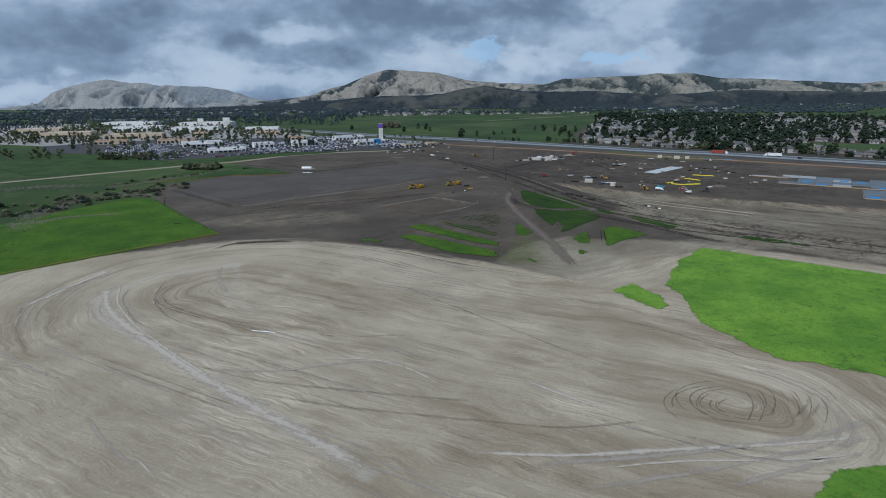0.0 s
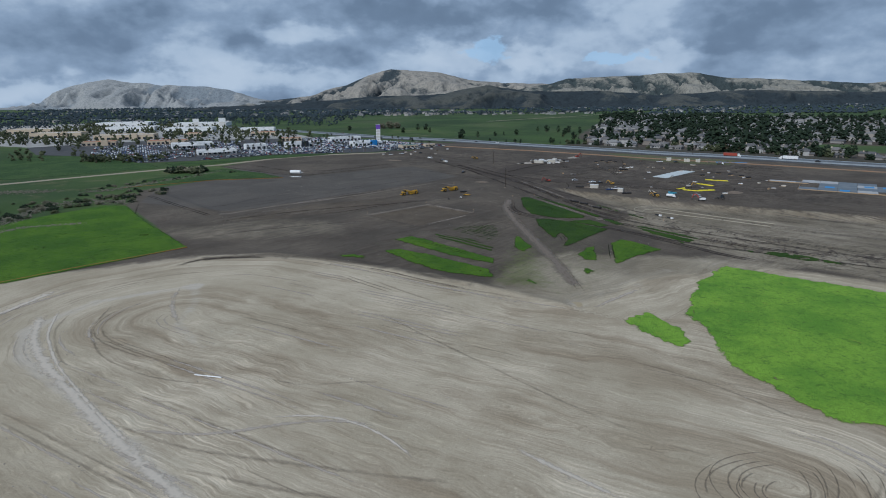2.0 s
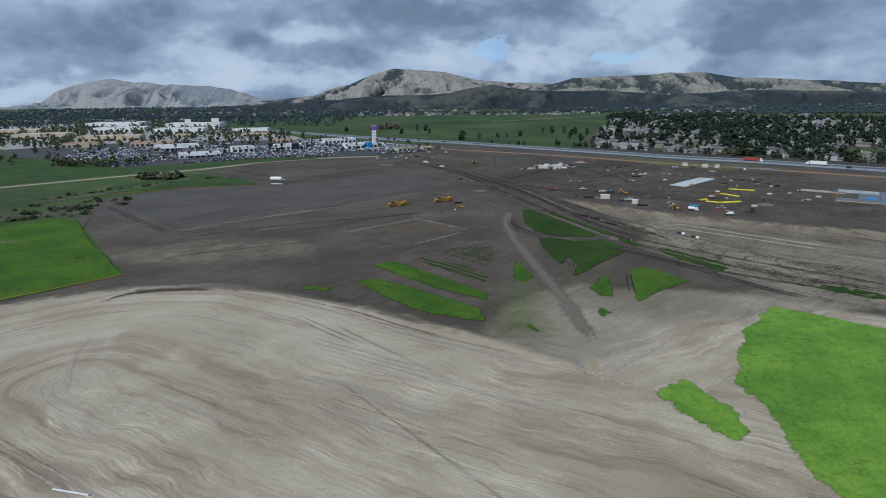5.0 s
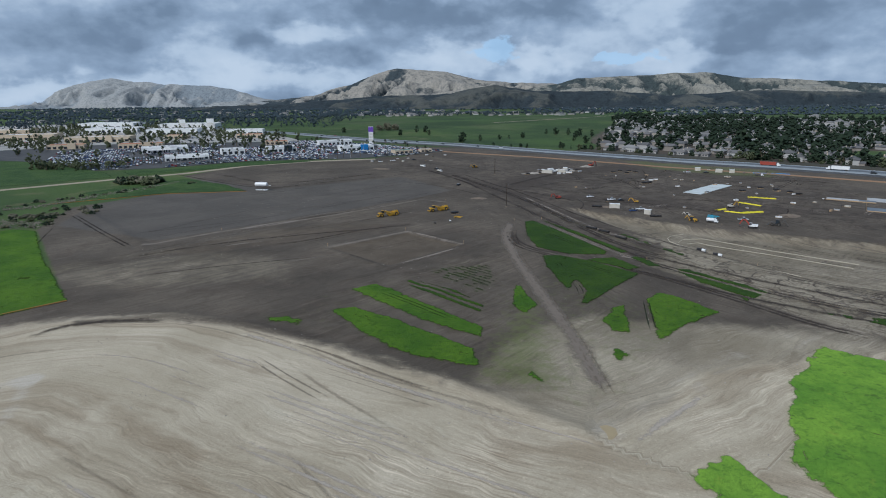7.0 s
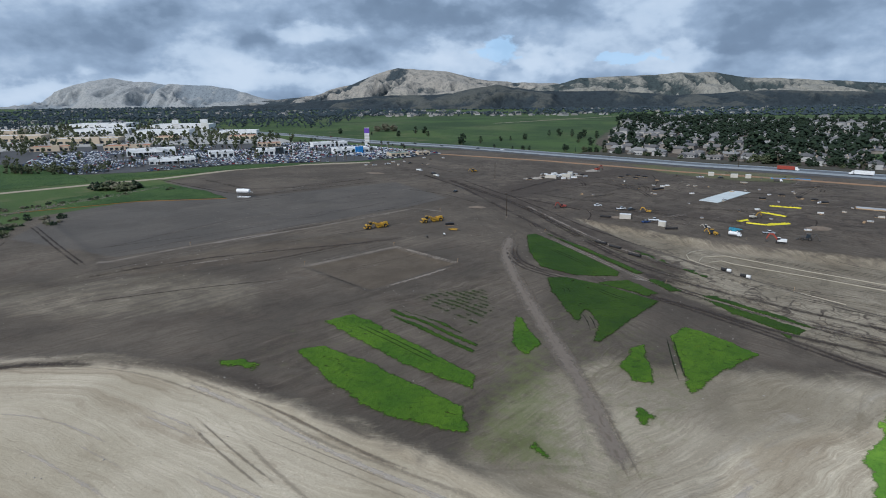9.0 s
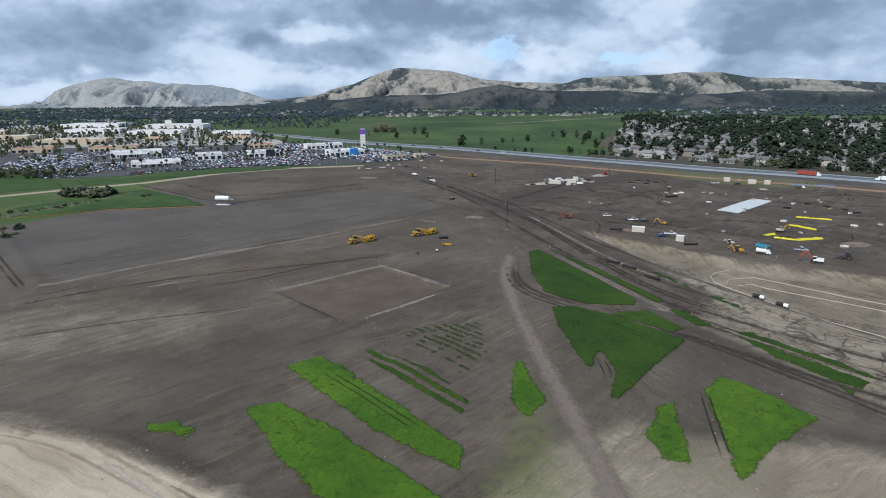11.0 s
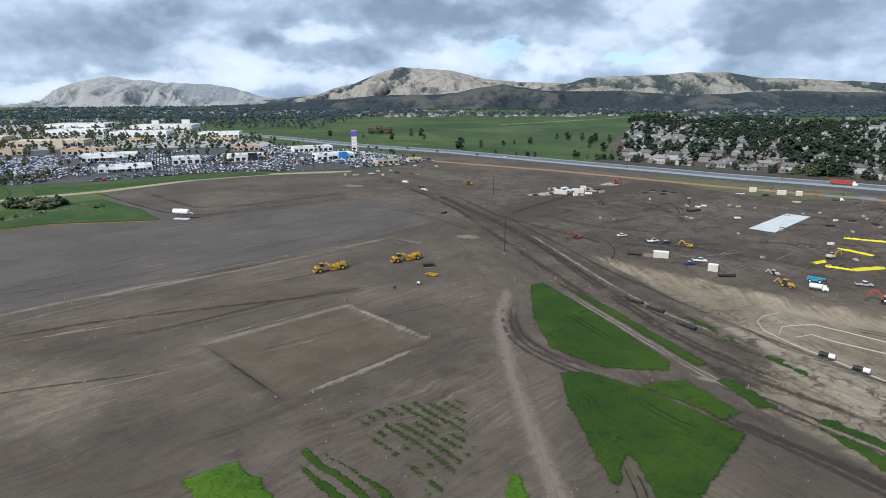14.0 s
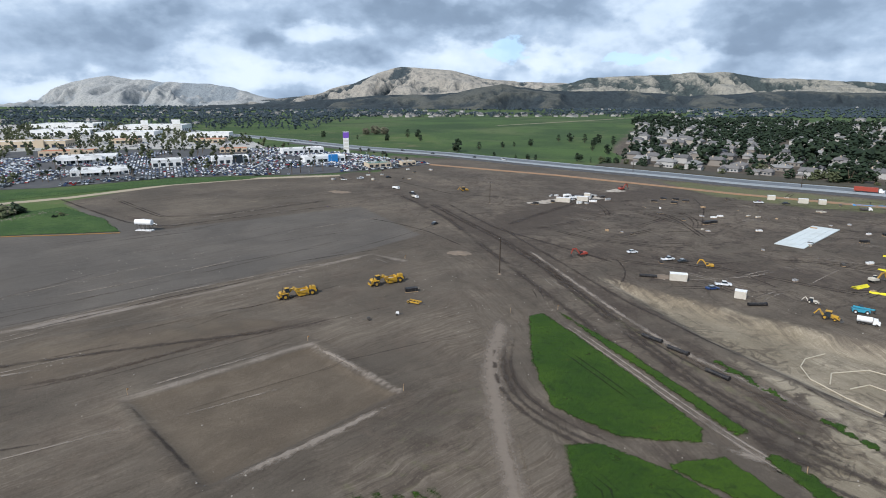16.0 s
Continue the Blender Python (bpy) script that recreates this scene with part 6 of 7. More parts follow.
# woods and suburbs toward the mountains
def far_band():
    c = Geo()
    for i in range(11000):
        y = 1500 + 1750 * rng.random() ** 1.3
        x = rng.uniform(-1.0, 1.0) * (y * 0.82 + 200)
        if inside(x, y, CROP_A) or inside(x, y, CROP_B):
            continue
        if fnoise(np.array([x]), np.array([y]), 420, 6.0, 3)[0] < 0.42:
            continue
        s = rng.uniform(3, 6.5) * (0.7 + y / 5000)
        c.clump(x * K, y * K, gz(x, y) * K + s * 0.55, s, 0.75, rng)
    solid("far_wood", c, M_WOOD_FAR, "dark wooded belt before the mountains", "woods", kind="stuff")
    sp = []
    for i in range(650):
        y = 1250 + 1700 * rng.random()
        x = rng.uniform(-1.0, 1.0) * (y * 0.8 + 150)
        if inside(x, y, CROP_A) or inside(x, y, CROP_B) or fnoise(np.array([x]), np.array([y]), 300, 8.0, 3)[0] < 0.5:
            continue
        sp.append((x, y, rng.uniform(0, 180)))
    for i in range(70):
        sp.append((rng.uniform(-330, 330), 1640 + rng.uniform(-60, 160) - 0.12 * 0, rng.uniform(0, 180)))
    joined_houses("far_suburb", sp, "tiny pale houses scattered toward the mountains")
    near = []
    for i in range(420):
        x, y = rng.uniform(-1150, -760), rng.uniform(620, 1250)
        near.append((x, y, rng.uniform(0.8, 1.5)))
    for i in range(260):
        near.append((rng.uniform(-420, 420), 1600 + rng.uniform(0, 220), rng.uniform(0.8, 1.4)))
    for i in range(500):
        x, y = rng.uniform(-1000, -250), rng.uniform(1100, 1500)
        near.append((x, y, rng.uniform(0.7, 1.5)))
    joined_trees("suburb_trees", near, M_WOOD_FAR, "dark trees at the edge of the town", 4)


far_band()

M_BARRIER = worn("barrier_concrete", (0.25, 0.28, 0.31), 0.85, grain=0.2)
# pale barrier walls along the freeway
def barrier(off, label):
    g = Geo()
    P = [(x + off * 0.62, y + off * 0.785) for x, y in FREEWAY]
    vs = []
    for x, y in P:
        z = gz(x, y) * K
        vs += [(x * K - 0.3, y * K - 0.3, z + 0.2), (x * K - 0.12, y * K - 0.12, z + 1.7), (x * K + 0.12, y * K + 0.12, z + 1.7), (x * K + 0.3, y * K + 0.3, z + 0.2)]
    fs = []
    for i in range(len(P) - 1):
        for k in range(3):
            a = 4 * i + k
            fs.append((a, a + 4, a + 5, a + 1))
    solid("barrier_wall", g.add(vs, fs), M_BARRIER, label, "barrier", kind="structure")


barrier(-8.0, "pale concrete barrier beside the freeway")
barrier(8.0, "pale concrete barrier beyond the freeway")

# ---------------------------------------------------------------- works: machines and stores
M_YELLOW = worn("machine_yellow", (0.52, 0.30, 0.03), 0.55, grain=0.8, dirt=(0.16, 0.115, 0.07), amount=0.95)
M_STEEL = worn("dark_steel", (0.10, 0.095, 0.09), 0.6, 0.4, grain=1.5, dirt=(0.22, 0.17, 0.12), amount=0.5)
M_BLACK = worn("black_plastic", (0.018, 0.018, 0.02), 0.5, grain=1.5, amount=0.3)
M_TANK = worn("white_tank_paint", (0.80, 0.80, 0.79), 0.4, grain=0.7, dirt=(0.45, 0.40, 0.33), amount=0.4)
M_BOX = worn("tan_container_paint", (0.55, 0.51, 0.44), 0.7, grain=0.7, dirt=(0.33, 0.28, 0.22), amount=0.45)
M_WOODP = worn("pole_wood", (0.045, 0.034, 0.026), 0.95, grain=2.0)
M_LUMBER = worn("stacked_lumber", (0.45, 0.31, 0.18), 0.9, grain=1.0)
M_TEAL = worn("light_blue_paint", (0.05, 0.30, 0.42), 0.45, grain=1.0, amount=0.4)
M_TARP = worn("yellow_sheet", (0.62, 0.54, 0.02), 0.6, grain=0.8, dirt=(0.5, 0.42, 0.08), amount=0.4)
M_BLUETARP = worn("blue_sheet", (0.04, 0.25, 0.55), 0.6, grain=0.5, amount=0.3)
M_SLAB = worn("pale_slab", (0.56, 0.60, 0.60), 0.8, grain=0.12, dirt=(0.44, 0.45, 0.43), amount=0.6)
M_FOUND = worn("young_concrete", (0.150, 0.178, 0.205), 0.8, grain=0.1, dirt=(0.24, 0.26, 0.27), amount=0.7)
M_WATTLE = worn("straw_tube", (0.46, 0.41, 0.32), 0.95, grain=1.5)
M_WATTLE_O = worn("orange_tube", (0.30, 0.155, 0.045), 0.9, grain=1.5)
M_EARTH = worn("loose_earth", (0.19, 0.15, 0.115), 0.95, grain=0.5, dirt=(0.12, 0.09, 0.07), amount=0.7)
M_RUBBLE = worn("rubble", (0.33, 0.30, 0.26), 0.95, grain=0.8, dirt=(0.20, 0.16, 0.13), amount=0.7)


def wheel(t, x, y, r, w, rim=M_YELLOW):
    tyre = part("wheel", Geo().tube((x, y - w / 2, r), (x, y + w / 2, r), r, None, 16), M_TYRE, t)
    part("rim", Geo().tube((x, y - w / 2 - 0.04, r), (x, y + w / 2 + 0.04, r), r * 0.5, None, 10), rim, tyre)


def scraper(x, y, rz, label):
    t = thing("scraper", label, "earthmover", "scrapers on the pad")
    # tractor in front
    part("tractor_body", Geo().slab([(3.4, 0.9), (6.6, 0.9), (6.7, 1.9), (6.2, 2.5), (4.6, 2.7), (4.4, 2.3), (3.4, 2.2)], -1.1, 1.1), M_YELLOW, t)
    part("grille", Geo().box(6.75, 0, 1.0, 0.2, 1.8, 1.2), M_STEEL, t)
    part("bumper", Geo().box(6.95, 0, 0.6, 0.4, 2.6, 0.5), M_YELLOW, t)
    cab = part("cab", Geo().box(3.9, 0.35, 2.2, 1.5, 1.4, 1.5, 0, 0.9), M_GLASS, t, "glazed cab")
    part("cab_roof", Geo().box(3.9, 0.35, 3.7, 1.6, 1.5, 0.15), M_YELLOW, cab)
    part("exhaust", Geo().tube((5.2, -0.5, 2.6), (5.2, -0.5, 4.0), 0.12), M_STEEL, t)
    part("air_filter", Geo().tube((5.6, 0.5, 2.5), (5.6, 0.5, 3.3), 0.22), M_STEEL, t)
    part("fender", Geo().box(4.9, 1.35, 2.05, 2.2, 0.8, 0.12), M_YELLOW, t)
    part("fender", Geo().box(4.9, -1.35, 2.05, 2.2, 0.8, 0.12), M_YELLOW, t)
    for s in (-1.45, 1.45):
        wheel(t, 4.9, s, 1.05, 0.85)
    # gooseneck, draft arms and bowl
    part("gooseneck", Geo().slab([(3.6, 1.6), (3.6, 2.2), (2.4, 3.2), (0.9, 3.2), (0.9, 2.6), (2.1, 2.6)], -0.45, 0.45), M_YELLOW, t)
    part("draft_tube", Geo().box(1.0, 0, 2.5, 0.7, 3.3, 0.7), M_YELLOW, t)
    for s in (-1.6, 1.6):
        part("draft_arm", Geo().slab([(1.3, 2.4), (1.3, 3.1), (-2.6, 1.5), (-2.6, 1.0)], s - 0.16, s + 0.16), M_YELLOW, t)
    part("apron", Geo().slab([(0.2, 0.5), (0.6, 1.4), (0.2, 2.3), (-0.1, 2.3), (0.2, 1.4), (-0.2, 0.5)], -1.35, 1.35), M_YELLOW, t)
    bowl = Geo()
    for s in (-1.45, 1.35):
        bowl.slab([(-0.1, 0.4), (-0.1, 2.2), (-3.4, 2.5), (-3.6, 0.6)], s, s + 0.12)
    bowl.box(-1.8, 0, 0.4, 3.4, 2.7, 0.15)
    part("bowl", bowl, M_YELLOW, t)
    part("load", Geo().slab([(-0.2, 0.5), (-0.3, 1.4), (-1.8, 1.9), (-3.3, 1.6), (-3.4, 0.5)], -1.33, 1.33), M_ROADDIRT, t, "load of tan earth")
    part("ejector", Geo().box(-3.4, 0, 0.6, 0.2, 2.7, 2.2), M_YELLOW, t)
    for s in (-0.7, 0.7):
        part("cylinder", Geo().tube((0.9, s, 3.2), (0.2, s, 1.9), 0.11), M_STEEL, t)
    # rear engine
    part("rear_frame", Geo().slab([(-3.5, 0.8), (-3.5, 1.9), (-6.3, 1.9), (-6.7, 1.2), (-6.5, 0.9)], -0.85, 0.85), M_YELLOW, t)
    part("rear_engine", Geo().box(-5.3, 0, 1.9, 1.9, 1.5, 1.1, 0, 0.92), M_YELLOW, t)
    part("rear_exhaust", Geo().tube((-4.9, 0.3, 3.0), (-4.9, 0.3, 3.9), 0.1), M_STEEL, t)
    part("push_block", Geo().box(-6.9, 0, 0.9, 0.5, 1.2, 1.0), M_STEEL, t)
    for s in (-1.45, 1.45):
        wheel(t, -4.6, s, 1.05, 0.85)
    t.matrix_basis = at(x, y, rz)


scraper(-41, 375.5, 215, "yellow motor scraper parked on the pad")
scraper(-17, 388.5, 214, "yellow motor scraper facing the open pad")


def water_tower(x, y, rz):
    t = thing("water_tank_stand", "white water tank on a steel loading stand", "water tank")
    tk = Geo()
    n = 18
    tk.tube((-4.6, 0, 4.4), (4.4, 0, 4.4), 1.45, None, n)
    tk.tube((-4.9, 0, 4.4), (-4.6, 0, 4.4), 1.1, 1.45, n)
    tk.tube((4.4, 0, 4.4), (4.7, 0, 4.4), 1.45, 1.1, n)
    tank = part("tank", tk, M_TANK, t)
    part("manhole", Geo().tube((0, 0, 5.8), (0, 0, 6.2), 0.4), M_TANK, tank)
    for a in (-3.6, -1.2, 1.2, 3.6):
        for s in (-1.1, 1.1):
            part("leg", Geo().tube((a, s * 1.1, 0), (a, s, 3.6), 0.12), M_STEEL, t)
        part("cradle", Geo().box(a, 0, 3.0, 0.25, 2.6, 0.3), M_STEEL, t)
    for s in (-1.15, 1.15):
        part("brace", Geo().tube((-3.6, s, 0.4), (3.6, s, 2.9), 0.07), M_STEEL, t)
    part("base_frame", Geo().box(0, 0, 0, 9.0, 2.8, 0.35), M_TANK, t)
    part("fill_arm", Geo().tube((4.6, 0, 4.2), (7.2, 0, 3.4), 0.16), M_TANK, t)
    t.matrix_basis = at(x, y, rz)


water_tower(-132, 453, -6)


def power_pole(x, y, h):
    t = thing("utility_pole", "dark wooden utility pole standing in bare earth", "pole", "utility poles")
    part("pole", Geo().tube((0, 0, -0.5), (0, 0, h), 0.26, 0.18, 8), M_WOODP, t)
    part("crossarm", Geo().box(0, 0, h - 0.9, 2.4, 0.14, 0.16), M_WOODP, t)
    for s in (-1.0, -0.35, 0.35, 1.0):
        part("insulator", Geo().tube((s, 0, h - 0.74), (s, 0, h - 0.5), 0.07), M_CONCRETE, t)
    part("transformer", Geo().tube((0.35, 0, h - 3.2), (0.35, 0, h - 2.4), 0.24), M_STEEL, t)
    part("earth_mound", Geo().tube((0, 0, -0.3), (0, 0, 0.45), 1.3, 0.25, 9), M_EARTH, t)
    t.matrix_basis = at(x, y, 30)


power_pole(18, 400, 15)
power_pole(16, 522, 14)
power_pole(118, 640, 10)
power_pole(200, 575, 10)


def container(x, y, rz, w, d, h, label):
    t = thing("storage_container", label, "container", "site containers")
    g = Geo().box(0, 0, 0.15, w, d, h)
    part("body", g, M_BOX, t)
    part("roof", Geo().box(0, 0, h + 0.15, w + 0.1, d + 0.1, 0.08), M_TANK, t)
    k = int(w / 0.8)
    for i in range(k):
        part("rib", Geo().box(-w / 2 + (i + 0.5) * w / k, -d / 2 - 0.03, 0.3, 0.12, 0.06, h - 0.3), M_BOX, t)
    part("door", Geo().box(w / 2 + 0.03, 0, 0.25, 0.08, d * 0.85, h - 0.3), M_BOX, t)
    part("latch", Geo().tube((w / 2 + 0.1, 0.2, 0.3), (w / 2 + 0.1, 0.2, h - 0.2), 0.03, None, 5), M_STEEL, t)
    for a in (-w / 2 + 0.3, w / 2 - 0.3):
        part("skid", Geo().box(a, 0, 0, 0.3, d, 0.16), M_STEEL, t)
    t.matrix_basis = at(x, y, rz)


container(73.5, 396.5, -14, 6.1, 2.6, 2.6, "long tan storage container on the bank")
container(86, 381, -28, 3.6, 2.6, 2.6, "short tan storage container on the bank")
for x, y, w in ((167, 540, 4.5), (179, 531, 5.5), (187, 528, 4.0), (55, 529, 9.0), (66, 533, 7.0), (70, 543, 4.0)):
    container(x, y, -20, w, 2.6, 2.8, "pale site office container")


def pipe(x, y, rz, n, label):
    t = thing("drain_pipe", label, "pipe", "black drain pipes")
    r, m = 0.55, 14
    rings = [(-3 + q * 0.15, r * (1.05 if q % 4 < 2 else 0.97)) for q in range(41)]
    vs = [(a, math.cos(6.2832 * k / m) * q, r + math.sin(6.2832 * k / m) * q) for a, q in rings for k in range(m)]
    fs = [(i * m + k, i * m + (k + 1) % m, (i + 1) * m + (k + 1) % m, (i + 1) * m + k) for i in range(len(rings) - 1) for k in range(m)]
    g = Geo().add(vs, fs)
    part("barrel", g, M_BLACK, t)
    part("collar", Geo().tube((2.9, 0, r), (3.3, 0, r), r * 1.18, None, 14), M_BLACK, t)
    t.matrix_basis = at(x, y, rz)


for x, y, rz in ((53, 350.5, -48), (57, 344, -50), (61.5, 332.5, -52), (88, 375, 5), (65, 399.5, -12)):
    pipe(x, y, rz, 1, "black corrugated drain pipe lying on earth")


def pallet_stack(x, y, rz, mat, w, d, h, label, name="bundle"):
    t = thing(name, label, name.replace("_", " "), "bundles on the site")
    part("pallet", Geo().box(0, 0, 0, w, d, 0.15), M_LUMBER, t)
    for i in range(3):
        part("layer", Geo().box(rng.uniform(-0.1, 0.1), 0, 0.16 + i * h / 3, w * 0.96, d * 0.94, h / 3 - 0.03, rng.uniform(-2, 2)), mat, t)
    for a in (-w * 0.3, w * 0.3):
        part("strap", Geo().box(a, 0, 0.14, 0.08, d + 0.03, h + 0.06), M_STEEL, t)
    t.matrix_basis = at(x, y, rz)


for x, y in ((103, 531), (110, 539), (112, 527), (116, 537), (119.5, 532), (182, 453), (186, 445), (187, 437), (176, 460), (160, 448)):
    pallet_stack(x, y, rng.uniform(-30, 10), M_BLACK, 4.0, 1.6, 1.2, "black wrapped bundle on bare earth")
for x, y, w in ((114, 480, 6.5), (111, 478, 4.0), (-8.6, 381.5, 4.5)):
    pallet_stack(x, y, 20, M_BLACK, w, 2.0, 1.3, "black covered stack on bare earth")
for x, y in ((123, 494), (119, 491), (128, 465), (145, 374), (170, 410)):
    pallet_stack(x, y, rng.uniform(-30, 10), M_TANK, 3.2, 1.3, 0.7, "white wrapped bundle on bare earth")


def compactor_frame(x, y, rz):
    t = thing("drag_frame", "small yellow towed grading frame", "drag frame")
    for s in (-1.0, 1.0):
        part("side_rail", Geo().box(0, s, 0.5, 4.6, 0.25, 0.35), M_YELLOW, t)
    for a in (-2.0, -0.6, 0.8, 2.0):
        part("cross_beam", Geo().box(a, 0, 0.5, 0.25, 2.0, 0.3), M_YELLOW, t)
    for s in (-1.0, 1.0):
        wheel(t, -1.6, s * 1.2, 0.45, 0.35)
    part("drawbar", Geo().tube((2.3, 0, 0.6), (4.2, 0, 0.4), 0.1), M_STEEL, t)
    t.matrix_basis = at(x, y, rz)


compactor_frame(-6.5, 371.5, -25)


def small_pump(x, y, rz, label, mat=None):
    t = thing("pump", label, "pump", "small pumps")
    part("housing", Geo().box(0, 0, 0.35, 1.1, 0.8, 0.7, 0, 0.85), mat or M_TANK, t)
    part("drawbar", Geo().tube((0.7, 0, 0.5), (2.0, 0, 0.35), 0.06), M_STEEL, t)
    for s in (-0.6, 0.6):
        wheel(t, -0.2, s, 0.35, 0.2, M_STEEL)
    t.matrix_basis = at(x, y, rz)


small_pump(-10, 362.5, 10, "small white pump trailer on the pad")
small_pump(-17, 358.5, 200, "small dark pump trailer on the pad", M_STEEL)


def sprayer(x, y, rz, label):
    """Trailer with a dark drum and a white tank."""
    t = thing("water_trailer", label, "trailer", "water trailers")
    part("chassis", Geo().box(0, 0, 0.5, 5.4, 1.5, 0.25), M_STEEL, t)
    part("drum", Geo().tube((-2.4, 0, 1.5), (0.2, 0, 1.5), 0.95, None, 14), M_BLACK, t)
    part("tank", Geo().tube((0.5, 0, 1.45), (2.4, 0, 1.45), 0.85, None, 14), M_TANK, t)
    part("drawbar", Geo().tube((2.6, 0, 0.6), (4.0, 0, 0.5), 0.08), M_STEEL, t)
    for s in (-0.85, 0.85):
        wheel(t, -1.2, s, 0.45, 0.25, M_STEEL)
        wheel(t, 1.2, s, 0.45, 0.25, M_STEEL)
    t.matrix_basis = at(x, y, rz)
    t.scale = (0.8, 0.8, 0.8)


sprayer(90, 321, -40, "black and white water trailer in the basin")
sprayer(93.5, 314, -40, "black and white tank trailer in the basin")


def tracks(t, length, gauge, w, h):
    for s in (-gauge, gauge):
        tr = part("track", Geo().slab([(-length / 2, h * 0.5), (-length / 2 + 0.35, 0), (length / 2 - 0.35, 0), (length / 2, h * 0.5), (length / 2 - 0.35, h), (-length / 2 + 0.35, h)], s - w / 2, s + w / 2), M_TYRE, t)
        for i in range(4):
            part("roller", Geo().tube((-length * 0.3 + i * length * 0.2, s - w / 2 - 0.03, h * 0.45), (-length * 0.3 + i * length * 0.2, s + w / 2 + 0.03, h * 0.45), h * 0.28), M_STEEL, tr)


def excavator(x, y, rz, body, arm, label, size=1.0):
    t = thing("excavator", label, "excavator", "excavators on the site")
    tracks(t, 4.2, 1.25, 0.6, 0.95)
    part("turntable", Geo().tube((0, 0, 0.8), (0, 0, 1.15), 0.9), M_STEEL, t)
    part("house", Geo().slab([(-2.4, 1.15), (1.4, 1.15), (1.4, 1.6), (0.3, 2.2), (-2.2, 2.3), (-2.5, 1.8)], -1.3, 1.3), body, t)
    cab = part("cab", Geo().slab([(0.2, 1.5), (1.6, 1.5), (1.4, 2.9), (0.1, 3.0)], 0.2, 1.25), M_GLASS, t)
    part("cab_roof", Geo().box(0.8, 0.72, 2.98, 1.5, 1.1, 0.1), body, cab)
    part("boom", Geo().slab([(1.0, 1.5), (1.3, 2.1), (3.4, 4.6), (5.4, 4.5), (5.5, 4.1), (3.7, 3.9), (1.6, 1.4)], -0.5, -0.1), arm, t)
    part("stick", Geo().slab([(5.0, 4.6), (5.6, 4.4), (6.6, 1.7), (6.3, 1.5), (5.0, 3.9)], -0.45, -0.15), arm, t)
    part("bucket", Geo().slab([(6.2, 1.6), (6.8, 1.5), (6.9, 0.7), (6.2, 0.3), (5.7, 0.6), (6.1, 1.0)], -0.8, 0.2), M_STEEL, t)
    part("cylinder", Geo().tube((1.5, -0.3, 1.6), (3.2, -0.3, 3.7), 0.12), M_STEEL, t)
    part("cylinder", Geo().tube((3.3, -0.3, 4.7), (5.2, -0.3, 4.8), 0.11), M_STEEL, t)
    part("counterweight", Geo().box(-2.4, 0, 1.2, 0.6, 2.5, 1.0), body, t)
    t.matrix_basis = at(x, y, rz)
    t.scale = (size, size, size)


excavator(123, 352, 150, M_TANK, M_RED, "white excavator with a red boom on the bank", 0.95)
excavator(94, 567, 40, M_RED, M_RED, "red excavator working on a pile")
excavator(48, 423, 200, M_RED, M_RED, "red excavator at the bank's edge", 0.8)
excavator(88, 411, 160, M_YELLOW, M_YELLOW, "yellow excavator beside the pickups", 0.68)
excavator(133, 398, 20, M_BOX, M_YELLOW, "tan excavator beside yellow sheeting", 0.8)


def backhoe(x, y, rz, mat, label, size=1.0):
    t = thing("backhoe", label, "backhoe", "loaders on the site")
    part("hood", Geo().slab([(0.6, 0.8), (2.6, 0.8), (2.6, 1.6), (0.6, 1.8)], -0.55, 0.55), mat, t)
    cab = part("cab", Geo().slab([(-0.9, 1.0), (0.7, 1.0), (0.5, 2.7), (-0.8, 2.7)], -0.75, 0.75), M_GLASS, t)
    part("cab_roof", Geo().box(-0.15, 0, 2.7, 1.7, 1.7, 0.12), mat, cab)
    for s in (-0.85, 0.85):
        wheel(t, -0.8, s, 0.8, 0.5, mat)
        wheel(t, 1.9, s, 0.55, 0.4, mat)
        part("loader_arm", Geo().slab([(0.6, 1.5), (0.8, 1.8), (3.4, 0.8), (3.3, 0.5)], s * 0.75 - 0.08, s * 0.75 + 0.08), mat, t)
    part("loader_bucket", Geo().slab([(3.2, 0.2), (3.2, 1.0), (3.4, 1.0), (3.5, 0.35), (4.1, 0.2)], -1.15, 1.15), M_STEEL, t)
    part("digger_boom", Geo().slab([(-1.2, 0.9), (-1.2, 1.3), (-2.6, 3.0), (-2.9, 2.8), (-1.6, 0.9)], -0.15, 0.15), mat, t)
    part("digger_stick", Geo().slab([(-2.5, 3.0), (-2.9, 2.9), (-4.2, 1.0), (-3.9, 0.9)], -0.12, 0.12), mat, t)
    part("digger_bucket", Geo().slab([(-4.3, 1.1), (-3.8, 1.0), (-3.8, 0.3), (-4.4, 0.4)], -0.3, 0.3), M_STEEL, t)
    t.matrix_basis = at(x, y, rz)
    t.scale = (size, size, size)


backhoe(102, 366, -40, M_YELLOW, "yellow backhoe loader on the bank", 1.0)
backhoe(136, 357, 150, M_STEEL, "dark backhoe loader on the bank", 1.2)
backhoe(1, 560, 20, M_YELLOW, "yellow loader on the far pad", 1.1)
backhoe(104, 378, -30, M_BOX, "small tan loader on the bank", 0.7)


